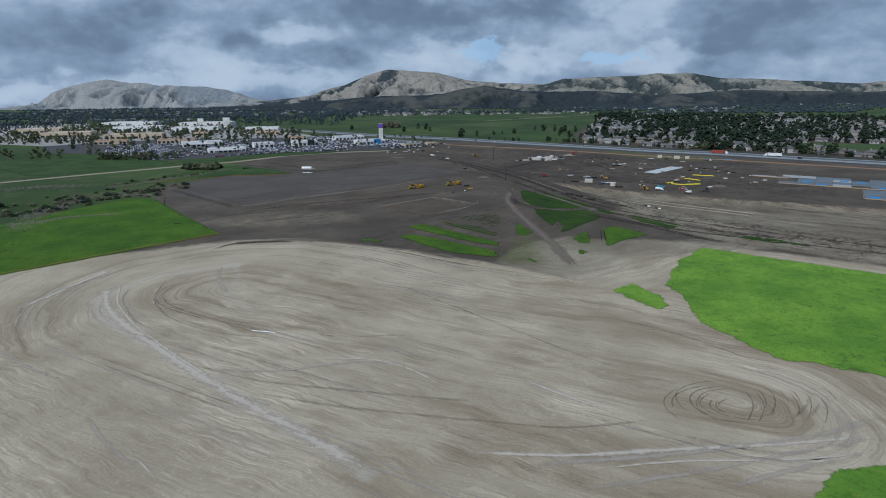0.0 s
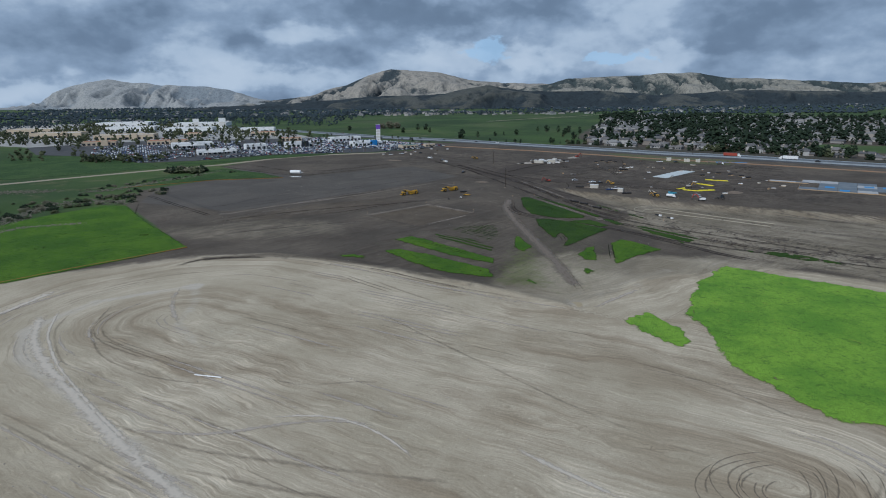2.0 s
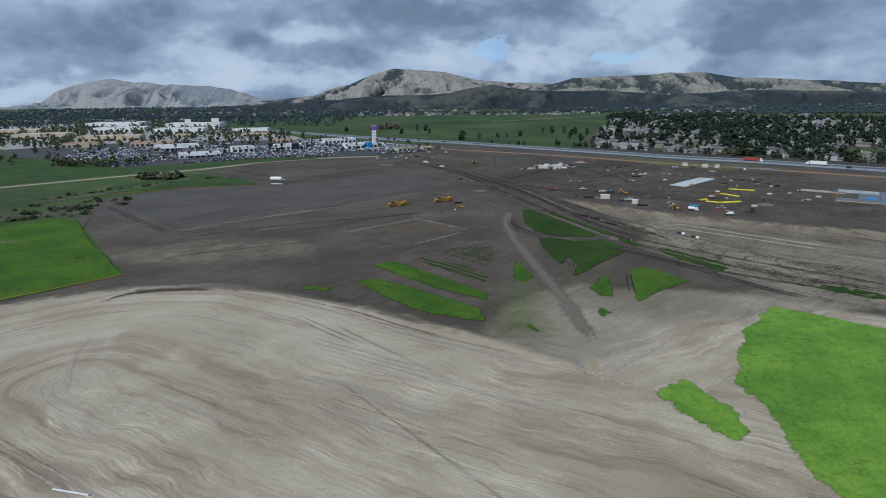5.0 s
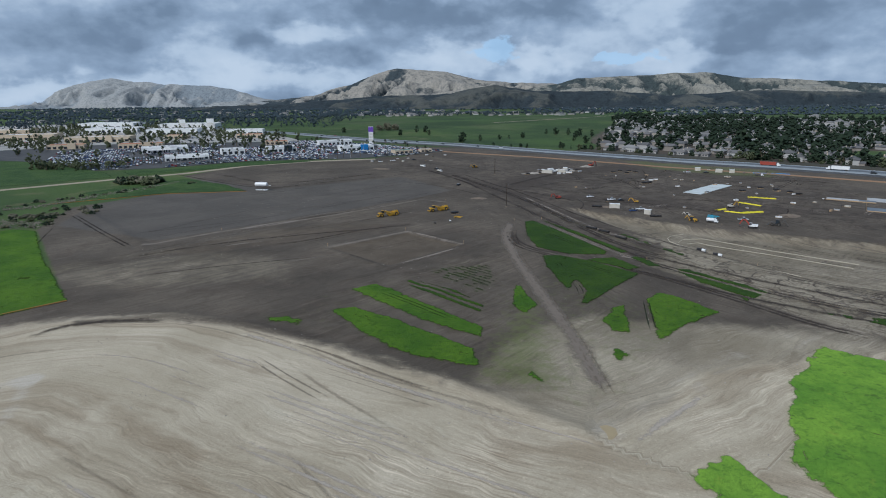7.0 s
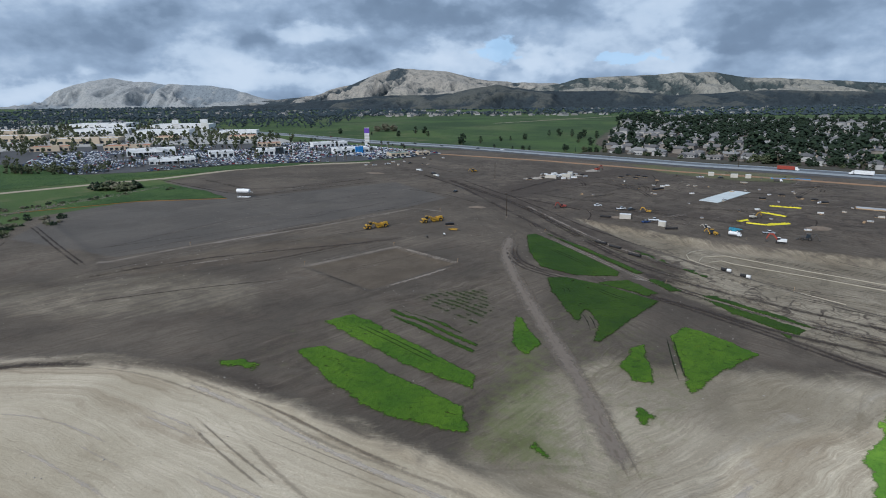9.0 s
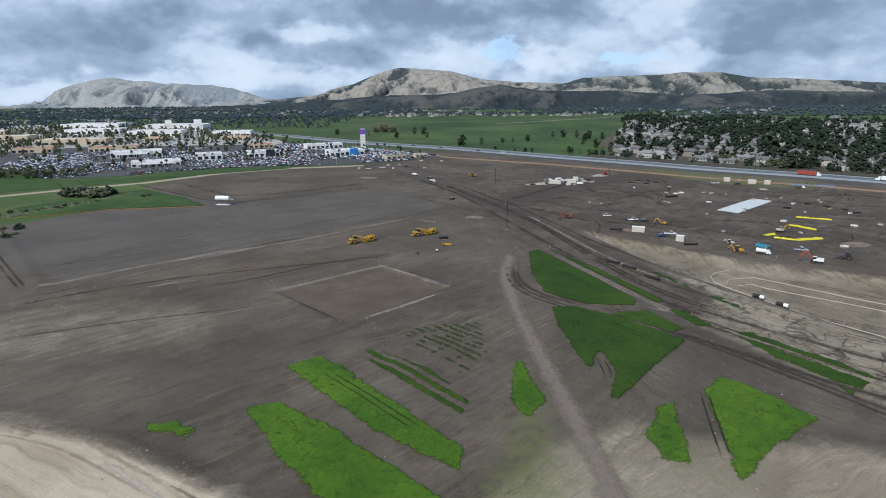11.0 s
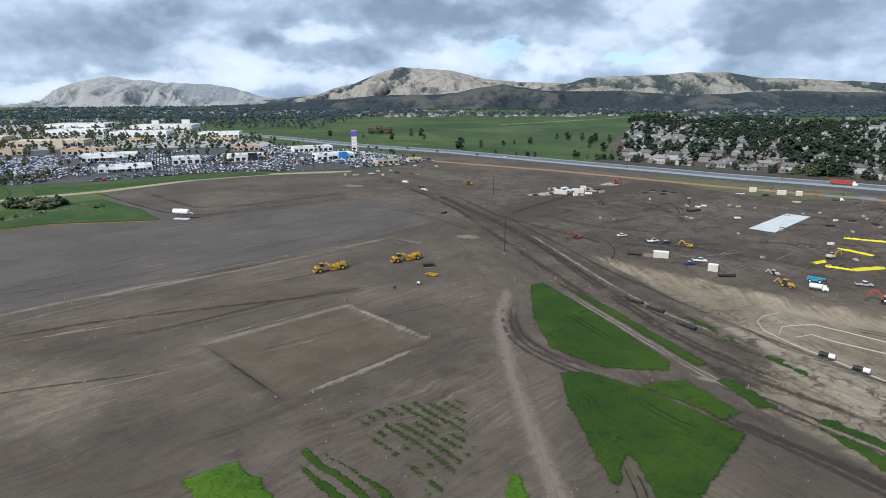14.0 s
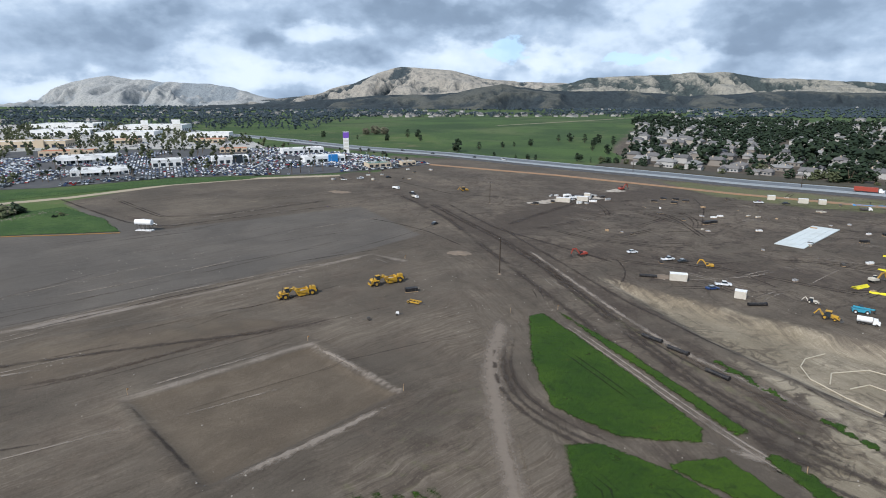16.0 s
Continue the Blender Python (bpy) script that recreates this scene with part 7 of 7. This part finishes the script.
def telehandler(x, y, rz):
    t = thing("telehandler", "light blue telescopic handler", "telehandler")
    part("chassis", Geo().slab([(-2.4, 0.6), (2.4, 0.6), (2.4, 1.3), (0.5, 1.5), (-2.5, 1.6)], -0.9, 0.9), M_TEAL, t)
    part("boom", Geo().slab([(-2.3, 1.9), (-2.3, 2.4), (3.6, 1.8), (3.6, 1.4)], -0.3, 0.15), M_TEAL, t)
    part("cab", Geo().slab([(-0.7, 1.4), (0.7, 1.4), (0.5, 2.6), (-0.6, 2.6)], 0.25, 0.95), M_GLASS, t)
    part("fork_carriage", Geo().box(3.8, 0, 0.6, 0.2, 1.4, 1.2), M_STEEL, t)
    for s in (-0.3, 0.3):
        part("fork", Geo().box(4.5, s, 0.5, 1.3, 0.14, 0.08), M_STEEL, t)
    for a in (-1.6, 1.6):
        for s in (-1.0, 1.0):
            wheel(t, a, s, 0.65, 0.4, M_TANK)
    t.matrix_basis = at(x, y, rz)


telehandler(113, 371, -20)


def work_truck(x, y, rz, label, load, mat, name="water_truck"):
    t = thing(name, label, "truck", "trucks on the site")
    cab = part("cab", Geo().slab([(1.4, 0.6), (3.6, 0.6), (3.6, 1.5), (3.1, 1.6), (2.8, 2.5), (1.4, 2.5)], -1.05, 1.05), M_TANK, t)
    part("windscreen", Geo().slab([(3.14, 1.62), (2.86, 2.38), (2.8, 2.38), (3.05, 1.62)], -0.95, 0.95), M_GLASS, cab)
    part("frame", Geo().box(-0.6, 0, 0.6, 5.6, 1.0, 0.3), M_STEEL, t)
    if load == "tank":
        part("tank", Geo().tube((-3.4, 0, 1.9), (1.2, 0, 1.9), 1.05, 1.05, 14), mat, t)
    elif load == "drum":
        part("drum", Geo().tube((-3.2, 0, 2.4), (-1.4, 0, 2.1), 0.6, 1.15, 14).tube((-1.4, 0, 2.1), (1.0, 0, 1.8), 1.15, 0.8, 14), mat, t)
        part("chute", Geo().box(-3.7, 0, 1.1, 0.9, 0.5, 0.3), M_STEEL, t)
    else:
        part("bed", Geo().box(-1.2, 0, 0.9, 4.8, 2.2, 1.1), mat, t)
    for a in (-2.6, -1.3, 2.6):
        for s in (-0.95, 0.95):
            wheel(t, a, s, 0.5, 0.35, M_STEEL)
    t.matrix_basis = at(x, y, rz)
    t.scale = (0.85, 0.85, 0.85)


work_truck(110, 363, -30, "white tank truck on the bank", "tank", M_TANK)
work_truck(-25, 536, -50, "white flatbed truck on the far haul road", "bed", M_BOX, "flatbed_truck")
work_truck(-40, 566, -40, "white truck on the far haul road", "bed", M_TANK, "flatbed_truck")
work_truck(199, 512, -20, "white truck beside the freeway bank", "bed", M_STEEL, "flatbed_truck")
work_truck(62, 538, 20, "white truck among stored material", "bed", M_TANK, "flatbed_truck")
work_truck(59, 543, 30, "pale truck among stored material", "tank", M_TANK)

site_cars = [car_model("sedan", "white car parked on the site", "vehicles on the site"), car_model("pickup", "pickup parked on the site", "vehicles on the site")]
for i, (x, y, rz, k) in enumerate(((67, 428, 15, 0), (85.5, 392, -10, 1), (77, 419, 20, 1), (81.5, 417, 20, 0), (126, 368, -12, 1), (156, 530, 0, 1), (169, 528, 10, 0), (-9, 472, 60, 0), (-70, 606, 25, 1),
                                   (-80, 600, 10, 0), (-52, 612, 30, 0), (81, 388.5, 15, 0), (-28, 548, -50, 1), (60, 534, 30, 0))):
    m = at(x, y, rz)
    if i < 2:
        site_cars[k].matrix_basis = m
    else:
        copy_thing(site_cars[k], m)

# cars on the freeway
road_cars = [car_model("suv", "car driving along the freeway", "cars on the freeway"), car_model("sedan", "pale car on the freeway", "cars on the freeway")]
for i in range(26):
    k = rng.uniform(0, len(FREEWAY) - 2)
    a, b = FREEWAY[int(k)], FREEWAY[int(k) + 1]
    f = k - int(k)
    side = rng.choice((-8, -4.5, 4.5, 8))
    dx, dy = b[0] - a[0], b[1] - a[1]
    ln = math.hypot(dx, dy)
    x, y = a[0] + dx * f - dy / ln * side, a[1] + dy * f + dx / ln * side
    m = at(x, y, math.degrees(math.atan2(dy, dx)) + (180 if side > 0 else 0), 1.24)
    if i < 2:
        road_cars[i].matrix_basis = m
    else:
        copy_thing(road_cars[i % 2], m)


def semi(x, y, rz, mat, label):
    t = thing("lorry", label, "lorry", "lorries on the freeway")
    part("trailer", Geo().box(-3.5, 0, 1.2, 13.5, 2.5, 2.8), mat, t)
    part("cab", Geo().slab([(3.8, 0.7), (6.8, 0.7), (6.8, 1.9), (5.6, 2.2), (5.2, 3.4), (3.8, 3.5)], -1.2, 1.2), M_TANK, t)
    part("frame", Geo().box(-2, 0, 0.8, 15, 0.9, 0.4), M_STEEL, t)
    for a in (-9, -7.8, 3.6, 4.8, 6.2):
        for s in (-1.05, 1.05):
            wheel(t, a, s, 0.5, 0.4, M_STEEL)
    t.matrix_basis = at(x, y, rz, 1.24)


semi(229, 557, -36, M_RED, "lorry with a red trailer on the freeway")
semi(262, 533, 141, M_TANK, "lorry with a white trailer on the freeway")

# slabs, sheets and banks
def lengths_slab():
    """The long pale slab, laid in strips with open joints."""
    t = thing("concrete_slab", "long pale concrete slab in strips on bare earth", "slab", "slabs and sheets on the site")
    for k in range(4):
        for j in range(6):
            part("panel", Geo().box(-22.2 + j * 8.9, -4.7 + k * 3.1, 0, 8.75, 3.0, 0.3), M_SLAB, t)
    t.matrix_basis = at(143.5, 456.5, 46, 0.05)


lengths_slab()
def foundation(cx, cy, rz, cols, rows_, w, d, label, seed):
    """A building's floor poured in bays, with form boards and patches of blue membrane."""
    q = random.Random(seed)
    t = thing("foundation_slab", label, "slab", "slabs and sheets on the site")
    for i in range(cols):
        for k in range(rows_):
            x, y = (i - (cols - 1) / 2) * w, (k - (rows_ - 1) / 2) * d
            if q.random() < 0.14:
                continue
            b = part("bay", Geo().box(x, y, 0, w - q.uniform(0.03, 0.35), d - q.uniform(0.03, 0.35), 0.35), M_FOUND if q.random() < 0.9 else M_CONCRETE, t)
            if q.random() < 0.12:
                part("membrane", Geo().box(x + q.uniform(-2, 2), y, 0.36, w * 0.5, d * 0.6, 0.03), M_BLUETARP, b)
    for i in range(cols):
        part("form_board", Geo().box((i - (cols - 1) / 2) * w, -rows_ * d / 2 - 0.2, 0, w - 0.3, 0.12, 0.6), M_LUMBER, t)
    for k in range(rows_):
        part("form_board", Geo().box(-cols * w / 2 - 0.2, (k - (rows_ - 1) / 2) * d, 0, 0.12, d - 0.3, 0.6), M_LUMBER, t)
    t.matrix_basis = at(cx, cy, rz, 0.05)


foundation(232, 392, -32, 6, 4, 12, 13, "pale grey floor of a new building poured in bays", 3)
foundation(236, 338, -32, 3, 3, 13, 14, "pale grey floor slab with blue membrane patches", 4)
foundation(205, 419, -32, 3, 1, 9, 8, "small white floor slab beside stacked stores", 5)


def sheeting(x, y, rz, w, d, label, mat=M_TARP):
    """A crumpled sheet over spoil: a low uneven ridge."""
    w, d = w * K, d * K * 0.75
    g = Geo()
    nx, ny = max(4, int(w / 0.9)), 5
    vs = []
    for j in range(ny + 1):
        for i in range(nx + 1):
            px = -w / 2 + w * i / nx + rng.uniform(-0.2, 0.2)
            py = (-d / 2 + d * j / ny) * rng.uniform(0.75, 1.15)
            vs.append((px, py, 0.6 * math.sin(math.pi * j / ny) * rng.uniform(0.5, 1.2) + 0.03))
    fs = [(j * (nx + 1) + i, j * (nx + 1) + i + 1, (j + 1) * (nx + 1) + i + 1, (j + 1) * (nx + 1) + i) for j in range(ny) for i in range(nx)]
    g.add(vs, fs)
    k = len(g.v)
    g.add([(-w / 2, -d / 2, 0.0), (w / 2, -d / 2, 0.0), (w / 2, d / 2, 0.0), (-w / 2, d / 2, 0.0)], [(3, 2, 1, 0)])
    ob = solid("sheeting", g, mat, label, "sheeting", "slabs and sheets on the site")
    ob.matrix_basis = at(x, y, rz)


sheeting(161, 425.5, -25, 14, 2.2, "bright yellow sheeting over a trench")
sheeting(146.5, 407, -55, 12, 2.6, "bright yellow sheeting along a trench")
sheeting(126, 393, 28, 6, 3.0, "bright yellow sheeting over spoil")
sheeting(129, 386, -30, 8, 1.6, "bright yellow sheeting along a trench")
sheeting(138, 386, 15, 12, 4.0, "bright yellow sheeting heaped over spoil")
sheeting(206, 525, -20, 10, 3, "bright blue sheeting beside the bank", M_BLUETARP)
sheeting(218, 522, -20, 12, 3, "bright blue sheeting beside the bank", M_BLUETARP)
sheeting(66, 549, 10, 14, 7, "black sheeting over stored material", M_BLACK)


def wattle(pts, mat, label, r=0.17, name="straw_wattle"):
    """One long soft tube lying on the ground."""
    P = dense(pts, 3.0)
    n, vs = 6, []
    for i, (x, y) in enumerate(P):
        a, b = P[max(i - 1, 0)], P[min(i + 1, len(P) - 1)]
        d = Vector((b[0] - a[0], b[1] - a[1])).normalized()
        z = gz(x, y) * K + r * 0.8
        for k in range(n):
            c, q = math.cos(6.2832 * k / n) * r, math.sin(6.2832 * k / n) * r
            vs.append((x * K - d.y * c, y * K + d.x * c, z + q))
    fs = [(i * n + k, i * n + (k + 1) % n, (i + 1) * n + (k + 1) % n, (i + 1) * n + k) for i in range(len(P) - 1) for k in range(n)]
    fs += [tuple(range(n)), tuple(range(len(vs) - n, len(vs)))]
    return solid(name, Geo().add(vs, fs), mat, label, "wattle", "straw wattles")


wattle([(93, 350), (87, 347), (84, 343), (83, 337), (86, 329), (90, 322), (99, 306), (112, 290)], M_WATTLE, "pale straw wattle round the basin")
wattle([(86, 335), (89, 340), (98, 342), (106, 335), (117, 324), (140, 305)], M_WATTLE, "pale straw wattle on the basin floor")
wattle([(89, 333), (94, 335), (97, 331), (114, 318), (135, 300)], M_WATTLE, "pale straw wattle on the basin floor")
wattle([(-250, 106), (-174, 194), (-148, 224), (-120, 253)], M_WATTLE_O, "orange straw wattle along the green field", 0.26)
wattle([(-235, 404), (-187, 438), (-140, 448)], M_WATTLE_O, "orange straw wattle under the creek bank", 0.22)


def heap(x, y, r, h, mat, label, seed, name="spoil_heap"):
    """A loose heap with a broken surface."""
    q = random.Random(seed)
    g = Geo()
    rings, n, r = 7, 18, r * K
    vs = [(0, 0, h)]
    for k in range(1, rings + 1):
        for i in range(n):
            a = 6.2832 * i / n
            rr = r * k / rings * q.uniform(0.85, 1.15)
            vs.append((math.cos(a) * rr, math.sin(a) * rr * 0.7, h * (1 - k / rings) * q.uniform(0.6, 1.2) - 0.1 * (k == rings)))
    fs = [(0, 1 + i, 1 + (i + 1) % n) for i in range(n)]
    for k in range(rings - 1):
        a, b = 1 + k * n, 1 + (k + 1) * n
        fs += [(a + i, b + i, b + (i + 1) % n, a + (i + 1) % n) for i in range(n)]
    g.add(vs, fs)
    ob = solid(name, g, mat, label, "heap", "heaps on the site")
    ob.matrix_basis = at(x, y, q.uniform(-20, 20))


for i, (x, y, r, h) in enumerate(((44, 527, 5, 1.4), (48, 531, 4, 1.2), (39, 525, 4, 0.9), (52, 534, 4, 1.2), (75, 541, 4, 0.9), (90, 565, 6, 1.6))):
    heap(x, y, r, h, M_RUBBLE, "grey heap of rubble and broken material", 50 + i)
for i, (x, y, r, h) in enumerate(((4, 425, 5, 0.8), (-70, 553, 6, 0.9), (-75, 556, 4, 0.7), (152, 378, 6, 1.2), (70, 400, 4, 0.5))):
    heap(x, y, r, h, M_EARTH, "low heap of loose earth", 70 + i)

# scrub along the creek on the meadow side
def bush_model(seed, label, mat):
    q = random.Random(seed)
    t = thing("bush", label, "bush", "creek bushes")
    g = Geo()
    for k in range(5):
        a = k * 1.3
        g.tube((0, 0, -0.3), (math.cos(a) * 0.9, math.sin(a) * 0.9, 1.4), 0.09, 0.03, 5)
    part("stem", g, M_BARK, t)
    c = Geo()
    for _ in range(46):
        a, d, h = q.uniform(0, 6.28), q.random() ** 0.5, q.random()
        c.clump(math.cos(a) * d * 1.9, math.sin(a) * d * 1.9, 0.3 + h * 1.9 * (1.1 - d * 0.6), q.uniform(0.3, 0.65), 0.8, q)
    part("foliage", c, mat, t)
    return t


bushes = [bush_model(1, "dry brown bush by the creek", M_SCRUB), bush_model(2, "dark green creek bush", M_TREE), bush_model(3, "olive green bush by the creek", M_TREE2)]
spots = []
for i in range(190):
    f = rng.random()
    x, y = -305 + 110 * f + rng.uniform(-26, 26), 262 + 120 * f + rng.uniform(-24, 24)
    if sdf(np.array([x]), np.array([y]), [(-250, 106), (-172, 193), (-119, 253), (-160, 298), (-196, 342), (-210, 344), (-226, 310), (-240, 258), (-300, 210)])[0] > 2 and x < -192:
        spots.append((x, y, rng.uniform(0.5, 1.5)))
for i in range(26):
    spots.append((-228 + rng.uniform(-14, 14), 480 + rng.uniform(-8, 8), rng.uniform(1.8, 3.2)))
for i in range(40):
    f = rng.random()
    spots.append((-255 + 65 * f + rng.uniform(-4, 4), 395 + 85 * f + rng.uniform(-5, 5), rng.uniform(0.4, 1.0)))
spread_copies(bushes, spots)


def dry_brush(bands):
    """Straw coloured brush in loose bands along the creek."""
    q = random.Random(5)
    g = Geo()
    for pts, wide, count in bands:
        P = dense(pts, 1.5)
        for _ in range(count):
            x, y = q.choice(P)
            x, y = x + q.gauss(0, wide), y + q.gauss(0, wide)
            r = q.uniform(0.2, 0.75)
            g.clump(x * K, y * K, gz(x, y) * K + r * 0.4, r, 0.7, q)
    solid("dry_brush", g, foliage("straw_brush", (0.075, 0.070, 0.055), (0.24, 0.215, 0.17), 0.3), "pale dry brush along the creek bank", "brush", kind="stuff")


dry_brush([([(-221.2, 259.6), (-237.4, 311.3), (-242.1, 345.8), (-228.1, 358.1), (-201.3, 352.3)], 4.0, 1500), ([(-249.0, 387.6), (-236.0, 396.4), (-227.2, 421.0), (-215.6, 448.6), (-203.2, 486.8)], 2.6, 900), ([(-231.7, 272.6), (-220.5, 274.8), (-214.5, 287.8), (-192.0, 296.8)], 1.3, 420), ([(-315.6, 376.2), (-298.4, 388.9), (-273.6, 392.8)], 4.0, 600)])


# loose clods and stones over the works
def clods():
    q = random.Random(5)
    g = Geo()
    for i in range(2600):
        x, y = q.uniform(-130, 130), q.uniform(70, 420)
        if fnoise(np.array([x]), np.array([y]), 30, 2.0, 3)[0] < 0.5:
            continue
        s = q.uniform(0.1, 0.3)
        g.box(x * K, y * K, gz(x, y) * K - 0.05, s * q.uniform(0.8, 1.8), s, s * 0.7, q.uniform(0, 90), 0.6)
    solid("clods", g, M_RUBBLE, "loose clods and stones on bare earth", "clods", kind="stuff")


clods()
solid("white_pipe", Geo().tube((-80.4, 172, 0.3), (-72.6, 170.6, 0.3), 0.16), M_TANK, "thin white pipe lying on bare earth", "pipe")

# many small stores lying about the yard
q_ = random.Random(77)
kinds = ((M_LUMBER, "stack of sawn lumber on bare earth"), (M_TANK, "small white wrapped bundle on the yard"), (M_BLACK, "small black bundle on the yard"),
         (M_BOX, "small tan crate stack on the yard"), (M_STEEL, "stack of dark steel bars on the yard"), (M_CONCRETE, "stack of grey blocks on the yard"))
for i in range(54):
    x, y = q_.uniform(62, 215), q_.uniform(385, 545)
    if x > 195 and y < 440:
        continue
    m, lab = kinds[q_.randrange(len(kinds))]
    pallet_stack(x, y, q_.uniform(0, 180), m, q_.uniform(1.2, 3.4), q_.uniform(0.8, 1.5), q_.uniform(0.3, 0.9), lab)
for i in range(16):
    x, y = q_.uniform(38, 80), q_.uniform(522, 548)
    m, lab = kinds[q_.randrange(len(kinds))]
    pallet_stack(x, y, q_.uniform(0, 180), m, q_.uniform(2, 5), q_.uniform(1.2, 2.2), q_.uniform(0.6, 1.6), lab)
for i in range(14):
    x, y = q_.uniform(-90, -25), q_.uniform(600, 655)
    m, lab = kinds[q_.randrange(len(kinds))]
    pallet_stack(x, y, q_.uniform(0, 180), m, q_.uniform(2, 4), q_.uniform(1.2, 2.2), q_.uniform(0.6, 1.4), lab)


def stake(x, y):
    t = thing("survey_stake", "thin wooden survey stake with a bright flag", "stake", "survey stakes")
    part("post", Geo().box(0, 0, -0.2, 0.1, 0.1, 1.8), M_LUMBER, t)
    part("flag", Geo().box(0.2, 0, 1.25, 0.35, 0.03, 0.3), M_WATTLE_O, t)
    t.matrix_basis = at(x, y, q_.uniform(0, 90))
    return t


for x, y in ((-29, 344.5), (-57, 317), (-3, 322), (20, 366), (33, 369), (63, 300), (86, 301), (100, 296), (112, 357), (-15, 416), (-111, 343)):
    stake(x, y)
